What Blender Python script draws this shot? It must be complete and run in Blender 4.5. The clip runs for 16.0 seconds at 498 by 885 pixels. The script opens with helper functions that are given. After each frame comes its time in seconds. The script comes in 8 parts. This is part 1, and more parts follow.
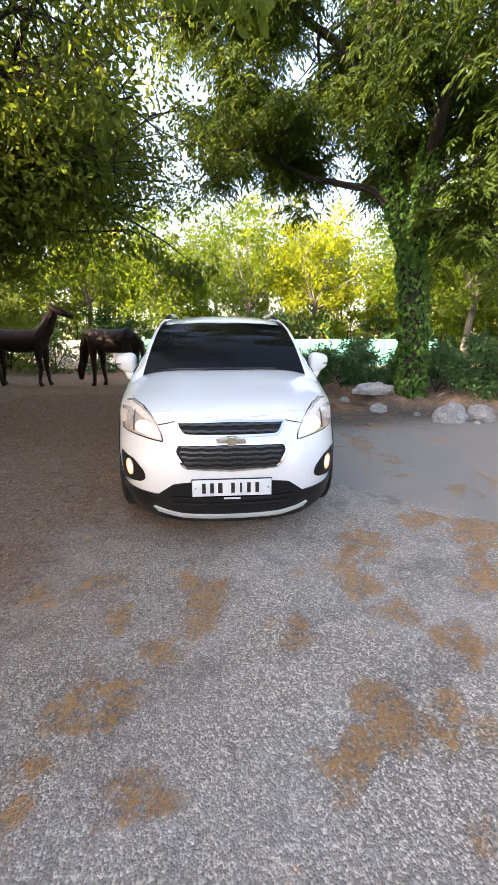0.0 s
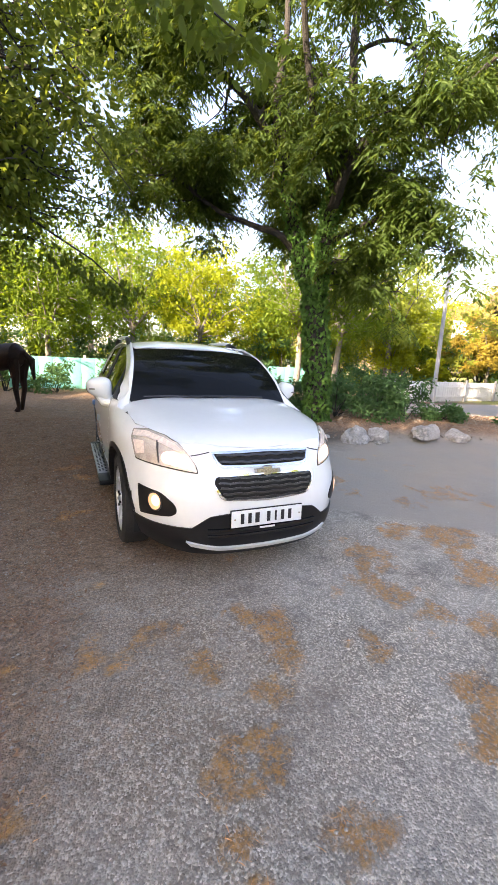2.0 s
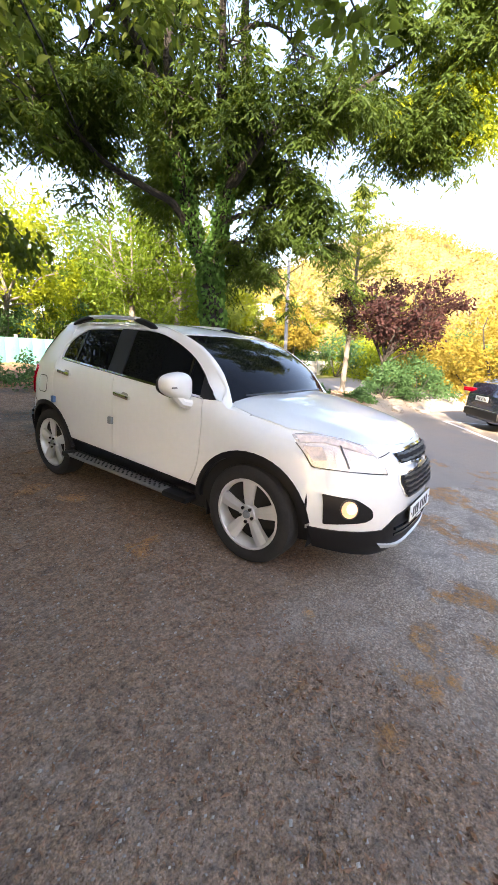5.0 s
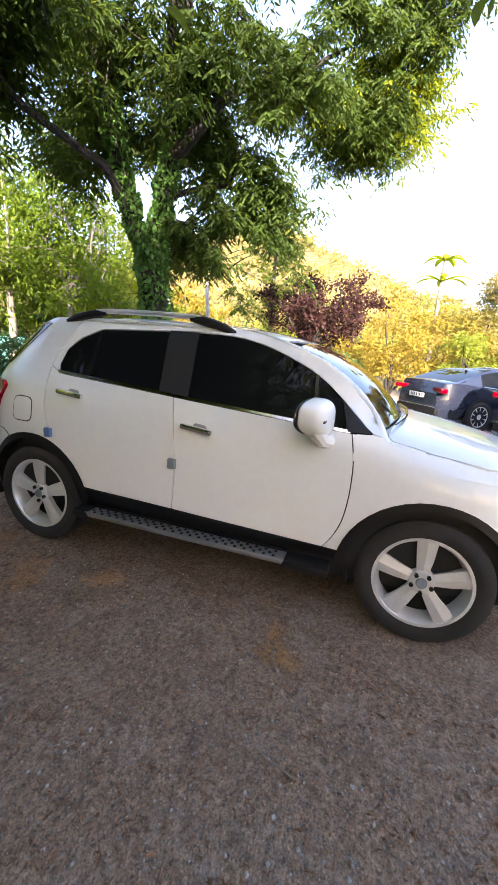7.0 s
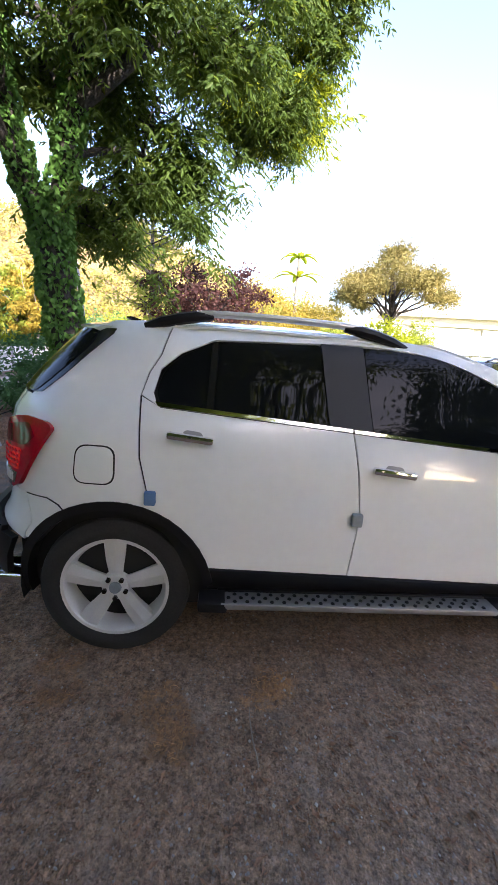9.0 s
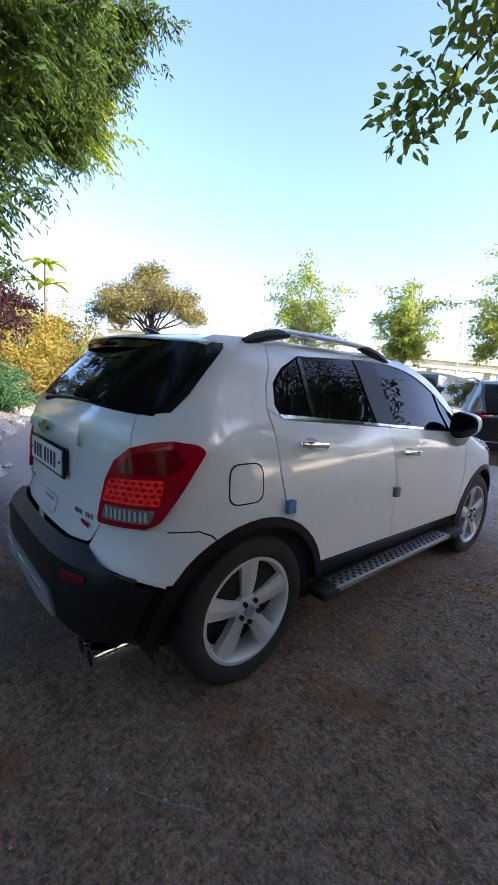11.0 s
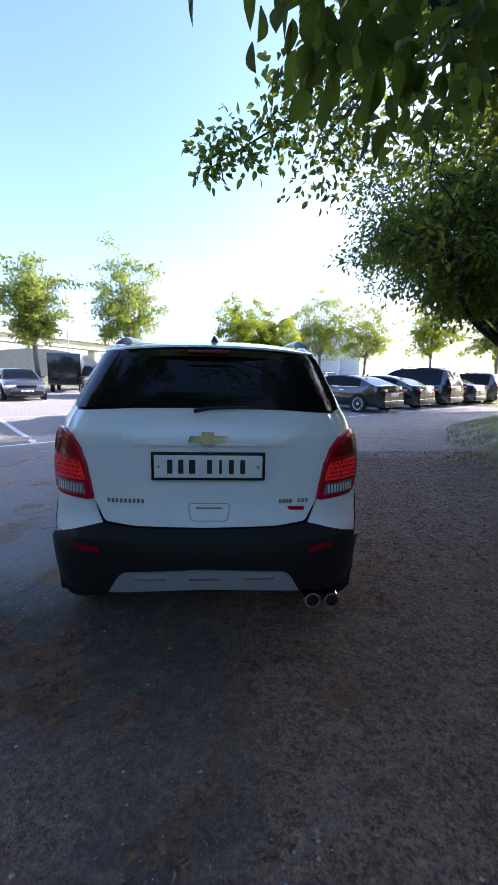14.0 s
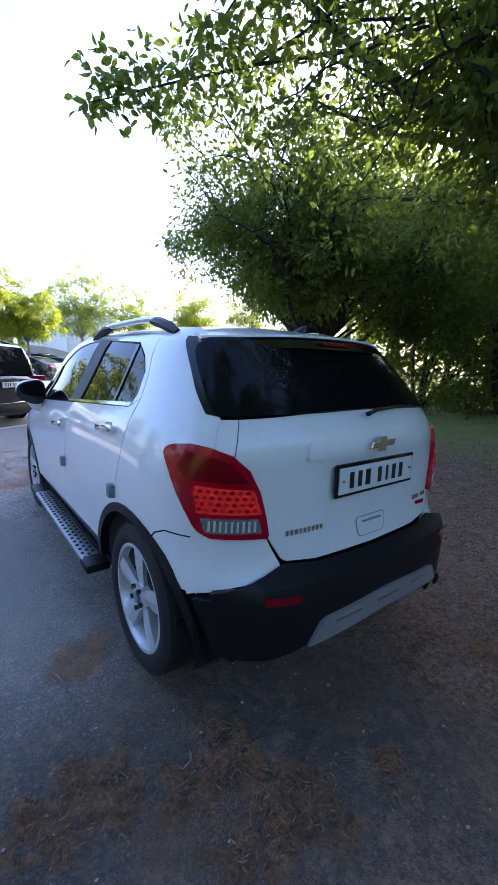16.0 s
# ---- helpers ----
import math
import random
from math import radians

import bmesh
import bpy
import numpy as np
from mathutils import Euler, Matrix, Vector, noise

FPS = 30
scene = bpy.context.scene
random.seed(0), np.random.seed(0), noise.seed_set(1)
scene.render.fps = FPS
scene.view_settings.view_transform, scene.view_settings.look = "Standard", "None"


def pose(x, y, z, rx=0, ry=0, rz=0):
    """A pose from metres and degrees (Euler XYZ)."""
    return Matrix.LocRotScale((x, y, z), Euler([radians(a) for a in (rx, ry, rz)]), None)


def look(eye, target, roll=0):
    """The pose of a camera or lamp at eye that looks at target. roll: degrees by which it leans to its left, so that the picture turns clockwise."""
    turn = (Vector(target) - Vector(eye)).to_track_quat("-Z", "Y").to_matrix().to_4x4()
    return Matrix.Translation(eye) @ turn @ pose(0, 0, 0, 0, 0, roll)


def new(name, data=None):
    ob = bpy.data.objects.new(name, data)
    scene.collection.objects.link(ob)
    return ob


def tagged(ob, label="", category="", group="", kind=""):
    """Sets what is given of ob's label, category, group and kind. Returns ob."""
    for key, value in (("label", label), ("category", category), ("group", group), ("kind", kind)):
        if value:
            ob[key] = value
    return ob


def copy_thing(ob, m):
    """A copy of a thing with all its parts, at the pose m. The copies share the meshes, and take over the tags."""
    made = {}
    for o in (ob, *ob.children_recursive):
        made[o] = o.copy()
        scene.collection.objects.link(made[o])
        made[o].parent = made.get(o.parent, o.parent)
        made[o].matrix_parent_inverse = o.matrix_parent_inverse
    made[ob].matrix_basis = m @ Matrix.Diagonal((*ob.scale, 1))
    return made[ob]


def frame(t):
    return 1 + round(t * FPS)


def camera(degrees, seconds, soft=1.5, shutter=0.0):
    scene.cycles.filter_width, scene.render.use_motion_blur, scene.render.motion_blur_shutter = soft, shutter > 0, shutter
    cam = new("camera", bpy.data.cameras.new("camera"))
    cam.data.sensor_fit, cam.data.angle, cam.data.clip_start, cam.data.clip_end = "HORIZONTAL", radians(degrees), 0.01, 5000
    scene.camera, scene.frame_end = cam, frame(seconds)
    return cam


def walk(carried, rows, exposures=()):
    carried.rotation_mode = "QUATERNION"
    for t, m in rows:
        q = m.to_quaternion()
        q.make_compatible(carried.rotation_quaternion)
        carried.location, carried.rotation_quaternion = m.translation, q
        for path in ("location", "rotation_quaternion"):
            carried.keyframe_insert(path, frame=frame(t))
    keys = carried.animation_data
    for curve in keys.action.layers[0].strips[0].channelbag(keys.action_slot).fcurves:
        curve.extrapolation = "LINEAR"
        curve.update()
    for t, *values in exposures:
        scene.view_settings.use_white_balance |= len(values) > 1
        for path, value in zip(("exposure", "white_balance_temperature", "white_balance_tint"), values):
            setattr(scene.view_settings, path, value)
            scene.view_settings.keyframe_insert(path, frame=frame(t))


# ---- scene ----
cam = camera(64.0, 16.0)
PATH = [
    (0, (-0.105, -4.605, 1.443), (0.064, -2.684, 0.915), 0.1),
    (0.5, (-0.31, -4.652, 1.455), (0.004, -2.74, 0.961), 0.6),
    (1, (-0.5, -4.602, 1.466), (-0.035, -2.711, 1.008), 1.2),
    (1.5, (-0.804, -4.439, 1.485), (-0.162, -2.592, 1.064), 2.1),
    (2, (-1.173, -4.378, 1.479), (-0.364, -2.595, 1.072), 3.0),
    (2.5, (-1.552, -4.3, 1.485), (-0.594, -2.592, 1.079), 3.5),
    (3, (-1.915, -4.06, 1.502), (-0.808, -2.447, 1.085), 3.9),
    (3.5, (-2.322, -3.84, 1.481), (-1.076, -2.337, 1.046), 4.0),
    (4, (-2.606, -3.523, 1.454), (-1.245, -2.126, 1.011), 3.9),
    (4.5, (-2.788, -3.123, 1.475), (-1.313, -1.85, 1.021), 4.0),
    (5, (-2.941, -2.711, 1.472), (-1.359, -1.579, 1.009), 4.3),
    (5.2, (-2.965, -2.539, 1.482), (-1.345, -1.463, 1.017), 4.2),
    (7.3, (-2.918, -0.657, 1.48), (-1.043, -0.129, 1.026), 4.7),
    (7.5, (-2.904, -0.492, 1.461), (-1.014, -0.02, 1.01), 4.8),
    (8, (-2.839, -0.023, 1.49), (-0.915, 0.277, 1.038), 4.7),
    (8.5, (-2.704, 0.459, 1.49), (-0.757, 0.551, 1.041), 4.8),
    (8.7, (-2.648, 0.631, 1.501), (-0.7, 0.628, 1.05), 4.6),
    (10.8, (-2.141, 2.36, 1.42), (-0.576, 1.16, 1.09), 3.9),
    (11, (-2.088, 2.479, 1.388), (-0.597, 1.181, 1.085), 3.4),
    (11.5, (-1.873, 2.861, 1.357), (-0.595, 1.352, 1.055), 2.8),
    (12, (-1.68, 3.252, 1.34), (-0.626, 1.587, 0.997), 4.0),
    (12.5, (-1.321, 3.481, 1.339), (-0.529, 1.672, 1.019), 4.2),
    (13, (-0.919, 3.697, 1.376), (-0.445, 1.774, 1.092), 3.7),
    (13.5, (-0.55, 3.862, 1.417), (-0.389, 1.892, 1.115), 2.5),
    (14, (-0.101, 3.855, 1.43), (-0.21, 1.887, 1.09), 1.1),
    (14.5, (0.351, 3.814, 1.429), (-0.021, 1.883, 1.064), 0.4),
    (15, (0.752, 3.603, 1.41), (0.115, 1.745, 1.034), 0.7),
    (15.5, (1.122, 3.281, 1.445), (0.204, 1.546, 1.064), 1.3),
    (16, (1.480, 2.975, 1.437), (0.285, 1.418, 1.053), 2.1),
]
EXPOSURES = [(0.0, 2.6, 8000, 23), (5.0, 2.65, 7500, 23), (8.5, 2.6, 6550, 25), (11.0, 1.95, 5800, 25), (13.0, 1.65, 5550, 25), (14.0, 1.75, 5500, 26), (16.0, 2.2, 5450, 26)]
walk(cam, [(t, look(eye, target, roll)) for t, eye, target, roll in PATH], EXPOSURES)
SKY, SUN = 0.15, 5.0

# ---- world, sun, exposure ----
SUN_AZ = math.atan2(-0.92, -0.39)          # towards the sun, measured from +y to +x
SUN_EL = radians(23)
sun_way = Vector((math.sin(SUN_AZ) * math.cos(SUN_EL), math.cos(SUN_AZ) * math.cos(SUN_EL), math.sin(SUN_EL)))
world = bpy.data.worlds.new("sky")
scene.world = world
world.use_nodes = True
wn = world.node_tree.nodes
sky = wn.new("ShaderNodeTexSky")
sky.sky_type = "NISHITA"
sky.sun_disc = False
sky.sun_elevation = SUN_EL
sky.sun_rotation = SUN_AZ
sky.air_density, sky.dust_density, sky.ozone_density = 1.0, 1.7, 2.0
wn["Background"].inputs[1].default_value = SKY
world.node_tree.links.new(sky.outputs[0], wn["Background"].inputs[0])
sun = new("sun", bpy.data.lights.new("sun", "SUN"))
sun.data.energy, sun.data.angle, sun.data.color = SUN, radians(0.6), (1.0, 0.92, 0.74)
sun.matrix_world = look(sun_way * 50, (0, 0, 0))

# ---- materials ----


def mat(name, colour, rough=0.5, metal=0.0, **more):
    """A node material: colour varied at two scales, with fine bump."""
    m = bpy.data.materials.new(name)
    m.use_nodes = True
    nt = m.node_tree
    b = nt.nodes["Principled BSDF"]
    b.inputs["Roughness"].default_value = rough
    b.inputs["Metallic"].default_value = metal
    for key, value in more.get("set", {}).items():
        b.inputs[key].default_value = value
    vary, scale, bump = more.get("vary", 0.0), more.get("scale", 8.0), more.get("bump", 0.0)
    c = (*colour, 1)
    b.inputs["Base Color"].default_value = c
    if vary or bump:
        tc = nt.nodes.new("ShaderNodeTexCoord")
        n1 = nt.nodes.new("ShaderNodeTexNoise")
        n1.inputs["Scale"].default_value, n1.inputs["Detail"].default_value = scale, 8
        n2 = nt.nodes.new("ShaderNodeTexNoise")
        n2.inputs["Scale"].default_value, n2.inputs["Detail"].default_value = scale * more.get("ratio", 9), 4
        for n in (n1, n2):
            nt.links.new(tc.outputs["Object"], n.inputs["Vector"])
        add = nt.nodes.new("ShaderNodeMath")
        nt.links.new(n1.outputs[0], add.inputs[0])
        nt.links.new(n2.outputs[0], add.inputs[1])
        mr = nt.nodes.new("ShaderNodeMapRange")
        mr.inputs[1].default_value, mr.inputs[2].default_value = 0.65, 1.35
        mr.inputs[3].default_value, mr.inputs[4].default_value = 1 - vary, 1 + vary
        nt.links.new(add.outputs[0], mr.inputs[0])
        hv = nt.nodes.new("ShaderNodeHueSaturation")
        hv.inputs["Color"].default_value = c
        nt.links.new(mr.outputs[0], hv.inputs["Value"])
        nt.links.new(hv.outputs[0], b.inputs["Base Color"])
        if bump:
            bp = nt.nodes.new("ShaderNodeBump")
            bp.inputs["Strength"].default_value, bp.inputs["Distance"].default_value = bump, more.get("deep", 0.01)
            nt.links.new(add.outputs[0], bp.inputs["Height"])
            nt.links.new(bp.outputs[0], b.inputs["Normal"])
    return m


def leaf_mat(name, dark, light, through_colour, amount=0.45, rough=0.45):
    """Leaves: colours from dark to light leaf by leaf, and light that shines through them."""
    m = bpy.data.materials.new(name)
    m.use_nodes = True
    nt = m.node_tree
    b = nt.nodes["Principled BSDF"]
    b.inputs["Roughness"].default_value = rough + 0.12
    b.inputs["Specular IOR Level"].default_value = 0.2
    geo = nt.nodes.new("ShaderNodeNewGeometry")
    tc = nt.nodes.new("ShaderNodeTexCoord")
    n1 = nt.nodes.new("ShaderNodeTexNoise")
    n1.inputs["Scale"].default_value = 0.9
    nt.links.new(tc.outputs["Object"], n1.inputs["Vector"])
    add = nt.nodes.new("ShaderNodeMath")
    add.operation = "MULTIPLY_ADD"
    add.inputs[1].default_value = 0.6
    nt.links.new(geo.outputs["Random Per Island"], add.inputs[0])
    nt.links.new(n1.outputs[0], add.inputs[2])
    mr = nt.nodes.new("ShaderNodeMapRange")
    mr.inputs[1].default_value, mr.inputs[2].default_value = 0.3, 1.15
    nt.links.new(add.outputs[0], mr.inputs[0])
    mix = nt.nodes.new("ShaderNodeMix")
    mix.data_type = "RGBA"
    mix.inputs[6].default_value, mix.inputs[7].default_value = (*dark, 1), (*light, 1)
    nt.links.new(mr.outputs[0], mix.inputs[0])
    nt.links.new(mix.outputs[2], b.inputs["Base Color"])
    tr = nt.nodes.new("ShaderNodeBsdfTranslucent")
    tm = nt.nodes.new("ShaderNodeMix")
    tm.data_type = "RGBA"
    tm.inputs[0].default_value = 0.6
    nt.links.new(mix.outputs[2], tm.inputs[6])
    tm.inputs[7].default_value = (*through_colour, 1)
    nt.links.new(tm.outputs[2], tr.inputs[0])
    ms = nt.nodes.new("ShaderNodeMixShader")
    ms.inputs[0].default_value = amount
    nt.links.new(b.outputs[0], ms.inputs[1])
    nt.links.new(tr.outputs[0], ms.inputs[2])
    nt.links.new(ms.outputs[0], nt.nodes["Material Output"].inputs[0])
    return m


def glow_mat(name, colour, strength):
    m = bpy.data.materials.new(name)
    m.use_nodes = True
    b = m.node_tree.nodes["Principled BSDF"]
    b.inputs["Base Color"].default_value = (*colour, 1)
    b.inputs["Emission Color"].default_value = (*colour, 1)
    b.inputs["Emission Strength"].default_value = strength
    return m


COAT = {"Coat Weight": 1.0, "Coat Roughness": 0.03, "Specular IOR Level": 0.5}
M_WHITE = mat("white_car_paint", (0.86, 0.87, 0.85), 0.35, 0.0, vary=0.025, scale=2.5, set=COAT)
M_GLASS = mat("dark_tinted_glass", (0.006, 0.007, 0.008), 0.02, 0.0, set={"Specular IOR Level": 0.14, "IOR": 1.5})
M_BLACKP = mat("black_grained_plastic", (0.008, 0.008, 0.009), 0.45, vary=0.2, scale=20, bump=0.15, deep=0.002, set={"Specular IOR Level": 0.3})
M_GLOSSB = mat("gloss_black_trim", (0.012, 0.012, 0.013), 0.12)
M_PILLAR = mat("satin_black_film", (0.010, 0.010, 0.011), 0.55, vary=0.1, scale=9)
M_CHROME = mat("chrome", (0.82, 0.82, 0.82), 0.08, 1.0)
M_SILVER = mat("silver_painted_alloy", (0.74, 0.74, 0.73), 0.28, 0.4, vary=0.06, scale=14)
M_STEPM = mat("brushed_step_metal", (0.38, 0.38, 0.375), 0.38, 0.8, vary=0.1, scale=30)
M_RUBBER = mat("tyre_rubber", (0.017, 0.016, 0.0155), 0.8, vary=0.35, scale=12, bump=0.3, deep=0.003)
M_DARK = mat("dark_inside", (0.01, 0.01, 0.01), 0.9)
M_REDL = mat("red_lamp_lens", (0.42, 0.0, 0.014), 0.16, vary=0.25, scale=9, set={"Specular IOR Level": 0.3, "Coat Weight": 0.35, "Coat Roughness": 0.03})
M_REDB = mat("bright_red_reflector", (0.72, 0.008, 0.012), 0.2, vary=0.6, scale=45, bump=0.4, deep=0.004, set={"Emission Color": (1.0, 0.05, 0.03, 1), "Emission Strength": 0.03, "Specular IOR Level": 0.3, "Coat Weight": 0.3, "Coat Roughness": 0.03})
M_REDF = mat("sparkling_red_facet", (0.80, 0.006, 0.016), 0.14, 0.3, set={"Coat Weight": 1.0, "Coat Roughness": 0.02})
M_CLEARL = mat("ribbed_clear_lamp", (0.22, 0.21, 0.21), 0.15, 0.3, vary=0.5, scale=60, bump=0.5, deep=0.004, set={"Coat Weight": 1.0, "Coat Roughness": 0.03})
M_REDD = mat("dark_red_lens", (0.20, 0.0, 0.008), 0.1)
M_PLATE = mat("white_plate", (0.78, 0.79, 0.77), 0.35, vary=0.03, scale=10)
M_INK = mat("black_ink", (0.015, 0.015, 0.016), 0.4)
M_GOLD = mat("gold_badge", (0.86, 0.77, 0.52), 0.25, 0.9)
M_FOAM = mat("blue_foam", (0.10, 0.20, 0.38), 0.85, vary=0.15, scale=40)
M_GREYFOAM = mat("grey_foam", (0.22, 0.25, 0.27), 0.85, vary=0.15, scale=40)
M_LAMPIN = mat("lamp_reflector", (0.80, 0.70, 0.62), 0.26, 0.45, set=COAT, vary=0.35, scale=18, bump=0.3, deep=0.01)
M_AMBER = mat("pale_indicator_lens", (0.86, 0.72, 0.63), 0.2, vary=0.25, scale=40)
M_HEAD = glow_mat("lit_headlamp", (1.0, 0.78, 0.56), 0.30)
M_FOG = glow_mat("lit_fog_lamp", (1.0, 0.56, 0.30), 0.10)
M_BARK = mat("brown_bark", (0.030, 0.026, 0.022), 0.9, vary=0.5, scale=5, bump=0.9, deep=0.03)
M_BARKG = mat("grey_bark", (0.16, 0.145, 0.125), 0.9, vary=0.4, scale=6, bump=0.8, deep=0.02)
M_STONE = mat("grey_boulder", (0.40, 0.385, 0.36), 0.85, vary=0.45, scale=3.5, bump=0.9, deep=0.04)
M_HORSE = mat("dark_brown_statue", (0.018, 0.008, 0.006), 0.62, vary=0.45, scale=5, bump=0.3, deep=0.01, set={"Specular IOR Level": 0.2})
M_CONCR = mat("pale_concrete", (0.52, 0.49, 0.43), 0.85, vary=0.12, scale=0.4, ratio=12)
M_LINE = mat("white_road_paint", (0.74, 0.74, 0.72), 0.6, vary=0.2, scale=6)
M_FENCE = mat("white_fence_paint", (0.7, 0.68, 0.64), 0.6, vary=0.12, scale=3)
M_TEAL = mat("turquoise_mesh", (0.16, 0.50, 0.45), 0.7, vary=0.15, scale=2)
M_TENT = mat("white_canvas", (0.75, 0.77, 0.8), 0.7, vary=0.05, scale=1)
# far buildings: distance haze is mixed into these colours, not into the air
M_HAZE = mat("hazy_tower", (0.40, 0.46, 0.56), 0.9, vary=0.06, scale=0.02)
M_HAZE2 = mat("hazed_apartment_wall", (0.46, 0.47, 0.52), 0.9, vary=0.05, scale=0.05)
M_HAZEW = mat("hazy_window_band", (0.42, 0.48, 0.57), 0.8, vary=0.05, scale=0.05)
M_POLE = mat("pale_grey_pole", (0.38, 0.37, 0.38), 0.5, 0.2, vary=0.12, scale=6)
M_NEEDLE = mat("orange_brown_needles", (0.66, 0.34, 0.15), 0.85, vary=0.45, scale=9)
M_GRILLE = mat("dark_satin_grille", (0.06, 0.06, 0.06), 0.3, 0.5)
M_SKID = mat("grey_satin_plastic", (0.30, 0.30, 0.30), 0.4, 0.3, vary=0.06, scale=14)
M_DEBRIS = mat("brown_leaf_crumbs", (0.27, 0.145, 0.085), 0.9, vary=0.5, scale=14)
M_TWIG = mat("dry_twig", (0.26, 0.21, 0.16), 0.85, vary=0.3, scale=30)
M_GRAVEL = mat("pale_gravel", (0.40, 0.36, 0.31), 0.9, vary=0.4, scale=20)
M_L1 = leaf_mat("green_hanging_leaf", (0.013, 0.030, 0.007), (0.050, 0.090, 0.016), (0.26, 0.34, 0.03), 0.38)
M_L2 = leaf_mat("dark_green_leaf", (0.038, 0.060, 0.013), (0.110, 0.155, 0.026), (0.30, 0.37, 0.036), 0.48)
M_L3 = leaf_mat("ivy_leaf", (0.03, 0.08, 0.02), (0.09, 0.20, 0.04), (0.18, 0.38, 0.07), 0.3)
M_L4 = leaf_mat("shrub_leaf", (0.025, 0.07, 0.028), (0.075, 0.16, 0.06), (0.16, 0.32, 0.08), 0.35)
M_L5 = leaf_mat("yellow_green_leaf", (0.10, 0.145, 0.012), (0.28, 0.33, 0.02), (0.58, 0.62, 0.025), 0.5)
M_L6 = leaf_mat("maroon_leaf", (0.022, 0.011, 0.012), (0.066, 0.028, 0.026), (0.15, 0.055, 0.04), 0.3)
M_L7 = leaf_mat("orange_leaf", (0.14, 0.105, 0.020), (0.32, 0.25, 0.042), (0.54, 0.42, 0.05), 0.4)
M_L8 = leaf_mat("mid_green_leaf", (0.09, 0.13, 0.025), (0.25, 0.30, 0.05), (0.54, 0.60, 0.08), 0.5)
M_LW = leaf_mat("shaded_wood_leaf", (0.030, 0.064, 0.009), (0.112, 0.175, 0.017), (0.32, 0.44, 0.022), 0.48)
M_L9 = leaf_mat("pine_needle_tuft", (0.09, 0.095, 0.03), (0.27, 0.23, 0.08), (0.36, 0.30, 0.09), 0.3)
M_GRASS = leaf_mat("grass_blade", (0.10, 0.15, 0.04), (0.26, 0.31, 0.09), (0.42, 0.50, 0.11), 0.4)

# ---- building helpers ----


def smooth(a, b, v):
    v = min(1.0, max(0.0, (v - a) / (b - a)))
    return v * v * (3 - 2 * v)


def curve_through(xs, ys):
    """A smooth curve through a few given values."""
    xs, ys = list(xs), list(ys)
    n = len(xs)
    d = [(ys[i + 1] - ys[i]) / (xs[i + 1] - xs[i]) for i in range(n - 1)]
    m = [d[0]] + [0.0 if d[i - 1] * d[i] <= 0 else 2 * d[i - 1] * d[i] / (d[i - 1] + d[i]) for i in range(1, n - 1)] + [d[-1]]

    def at(v):
        if v <= xs[0]:
            return ys[0]
        if v >= xs[-1]:
            return ys[-1]
        i = max(k for k in range(n - 1) if xs[k] <= v)
        h = xs[i + 1] - xs[i]
        t = (v - xs[i]) / h
        return (2 * t**3 - 3 * t**2 + 1) * ys[i] + (t**3 - 2 * t**2 + t) * h * m[i] + (3 * t**2 - 2 * t**3) * ys[i + 1] + (t**3 - t**2) * h * m[i + 1]

    return at


def finish(name, mesh, material, parent=None, label="", crease=0.6):
    """Links a mesh, smooth but for its sharp edges."""
    if crease:
        bm = bmesh.new()
        bm.from_mesh(mesh)
        for f in bm.faces:
            f.smooth = True
        for e in bm.edges:
            if len(e.link_faces) == 2 and e.calc_face_angle(0) > crease:
                e.smooth = False
        bm.to_mesh(mesh)
        bm.free()
    mesh.materials.append(material)
    ob = new(name, mesh)
    if parent:
        ob.parent = parent
    if label:
        ob["label"] = label
    return ob


def part(name, bm, material, parent=None, label="", crease=0.6):
    mesh = bpy.data.meshes.new(name)
    bmesh.ops.recalc_face_normals(bm, faces=bm.faces)
    bm.to_mesh(mesh)
    bm.free()
    return finish(name, mesh, material, parent, label, crease)


def made(name, verts, faces, material, parent=None, label="", crease=0.6):
    mesh = bpy.data.meshes.new(name)
    mesh.from_pydata([tuple(v) for v in verts], [], faces)
    return finish(name, mesh, material, parent, label, crease)


def thing(name, at=(0, 0, 0), turn=0.0, **tags):
    ob = new(name)
    ob.empty_display_size = 0.2
    ob.matrix_basis = pose(*at, 0, 0, turn)
    return tagged(ob, **tags)


def filleted(poly, n=5):
    """Points (a, b) or (a, b, r): corners with r are rounded."""
    out = []
    k = len(poly)
    for i, p in enumerate(poly):
        if len(p) < 3 or not p[2]:
            out.append((p[0], p[1]))
            continue
        c = Vector(p[:2])
        a, b = Vector(poly[i - 1][:2]) - c, Vector(poly[(i + 1) % k][:2]) - c
        r = min(p[2], a.length * 0.49, b.length * 0.49)
        a, b = c + a.normalized() * r, c + b.normalized() * r
        for j in range(n + 1):
            t = j / n
            out.append(tuple((1 - t) ** 2 * a + 2 * t * (1 - t) * c + t * t * b))
    return out


def arc(ca, cb, r, a0, a1, n=14):
    return [(ca + r * math.cos(radians(a0 + (a1 - a0) * i / n)), cb + r * math.sin(radians(a0 + (a1 - a0) * i / n))) for i in range(n + 1)]


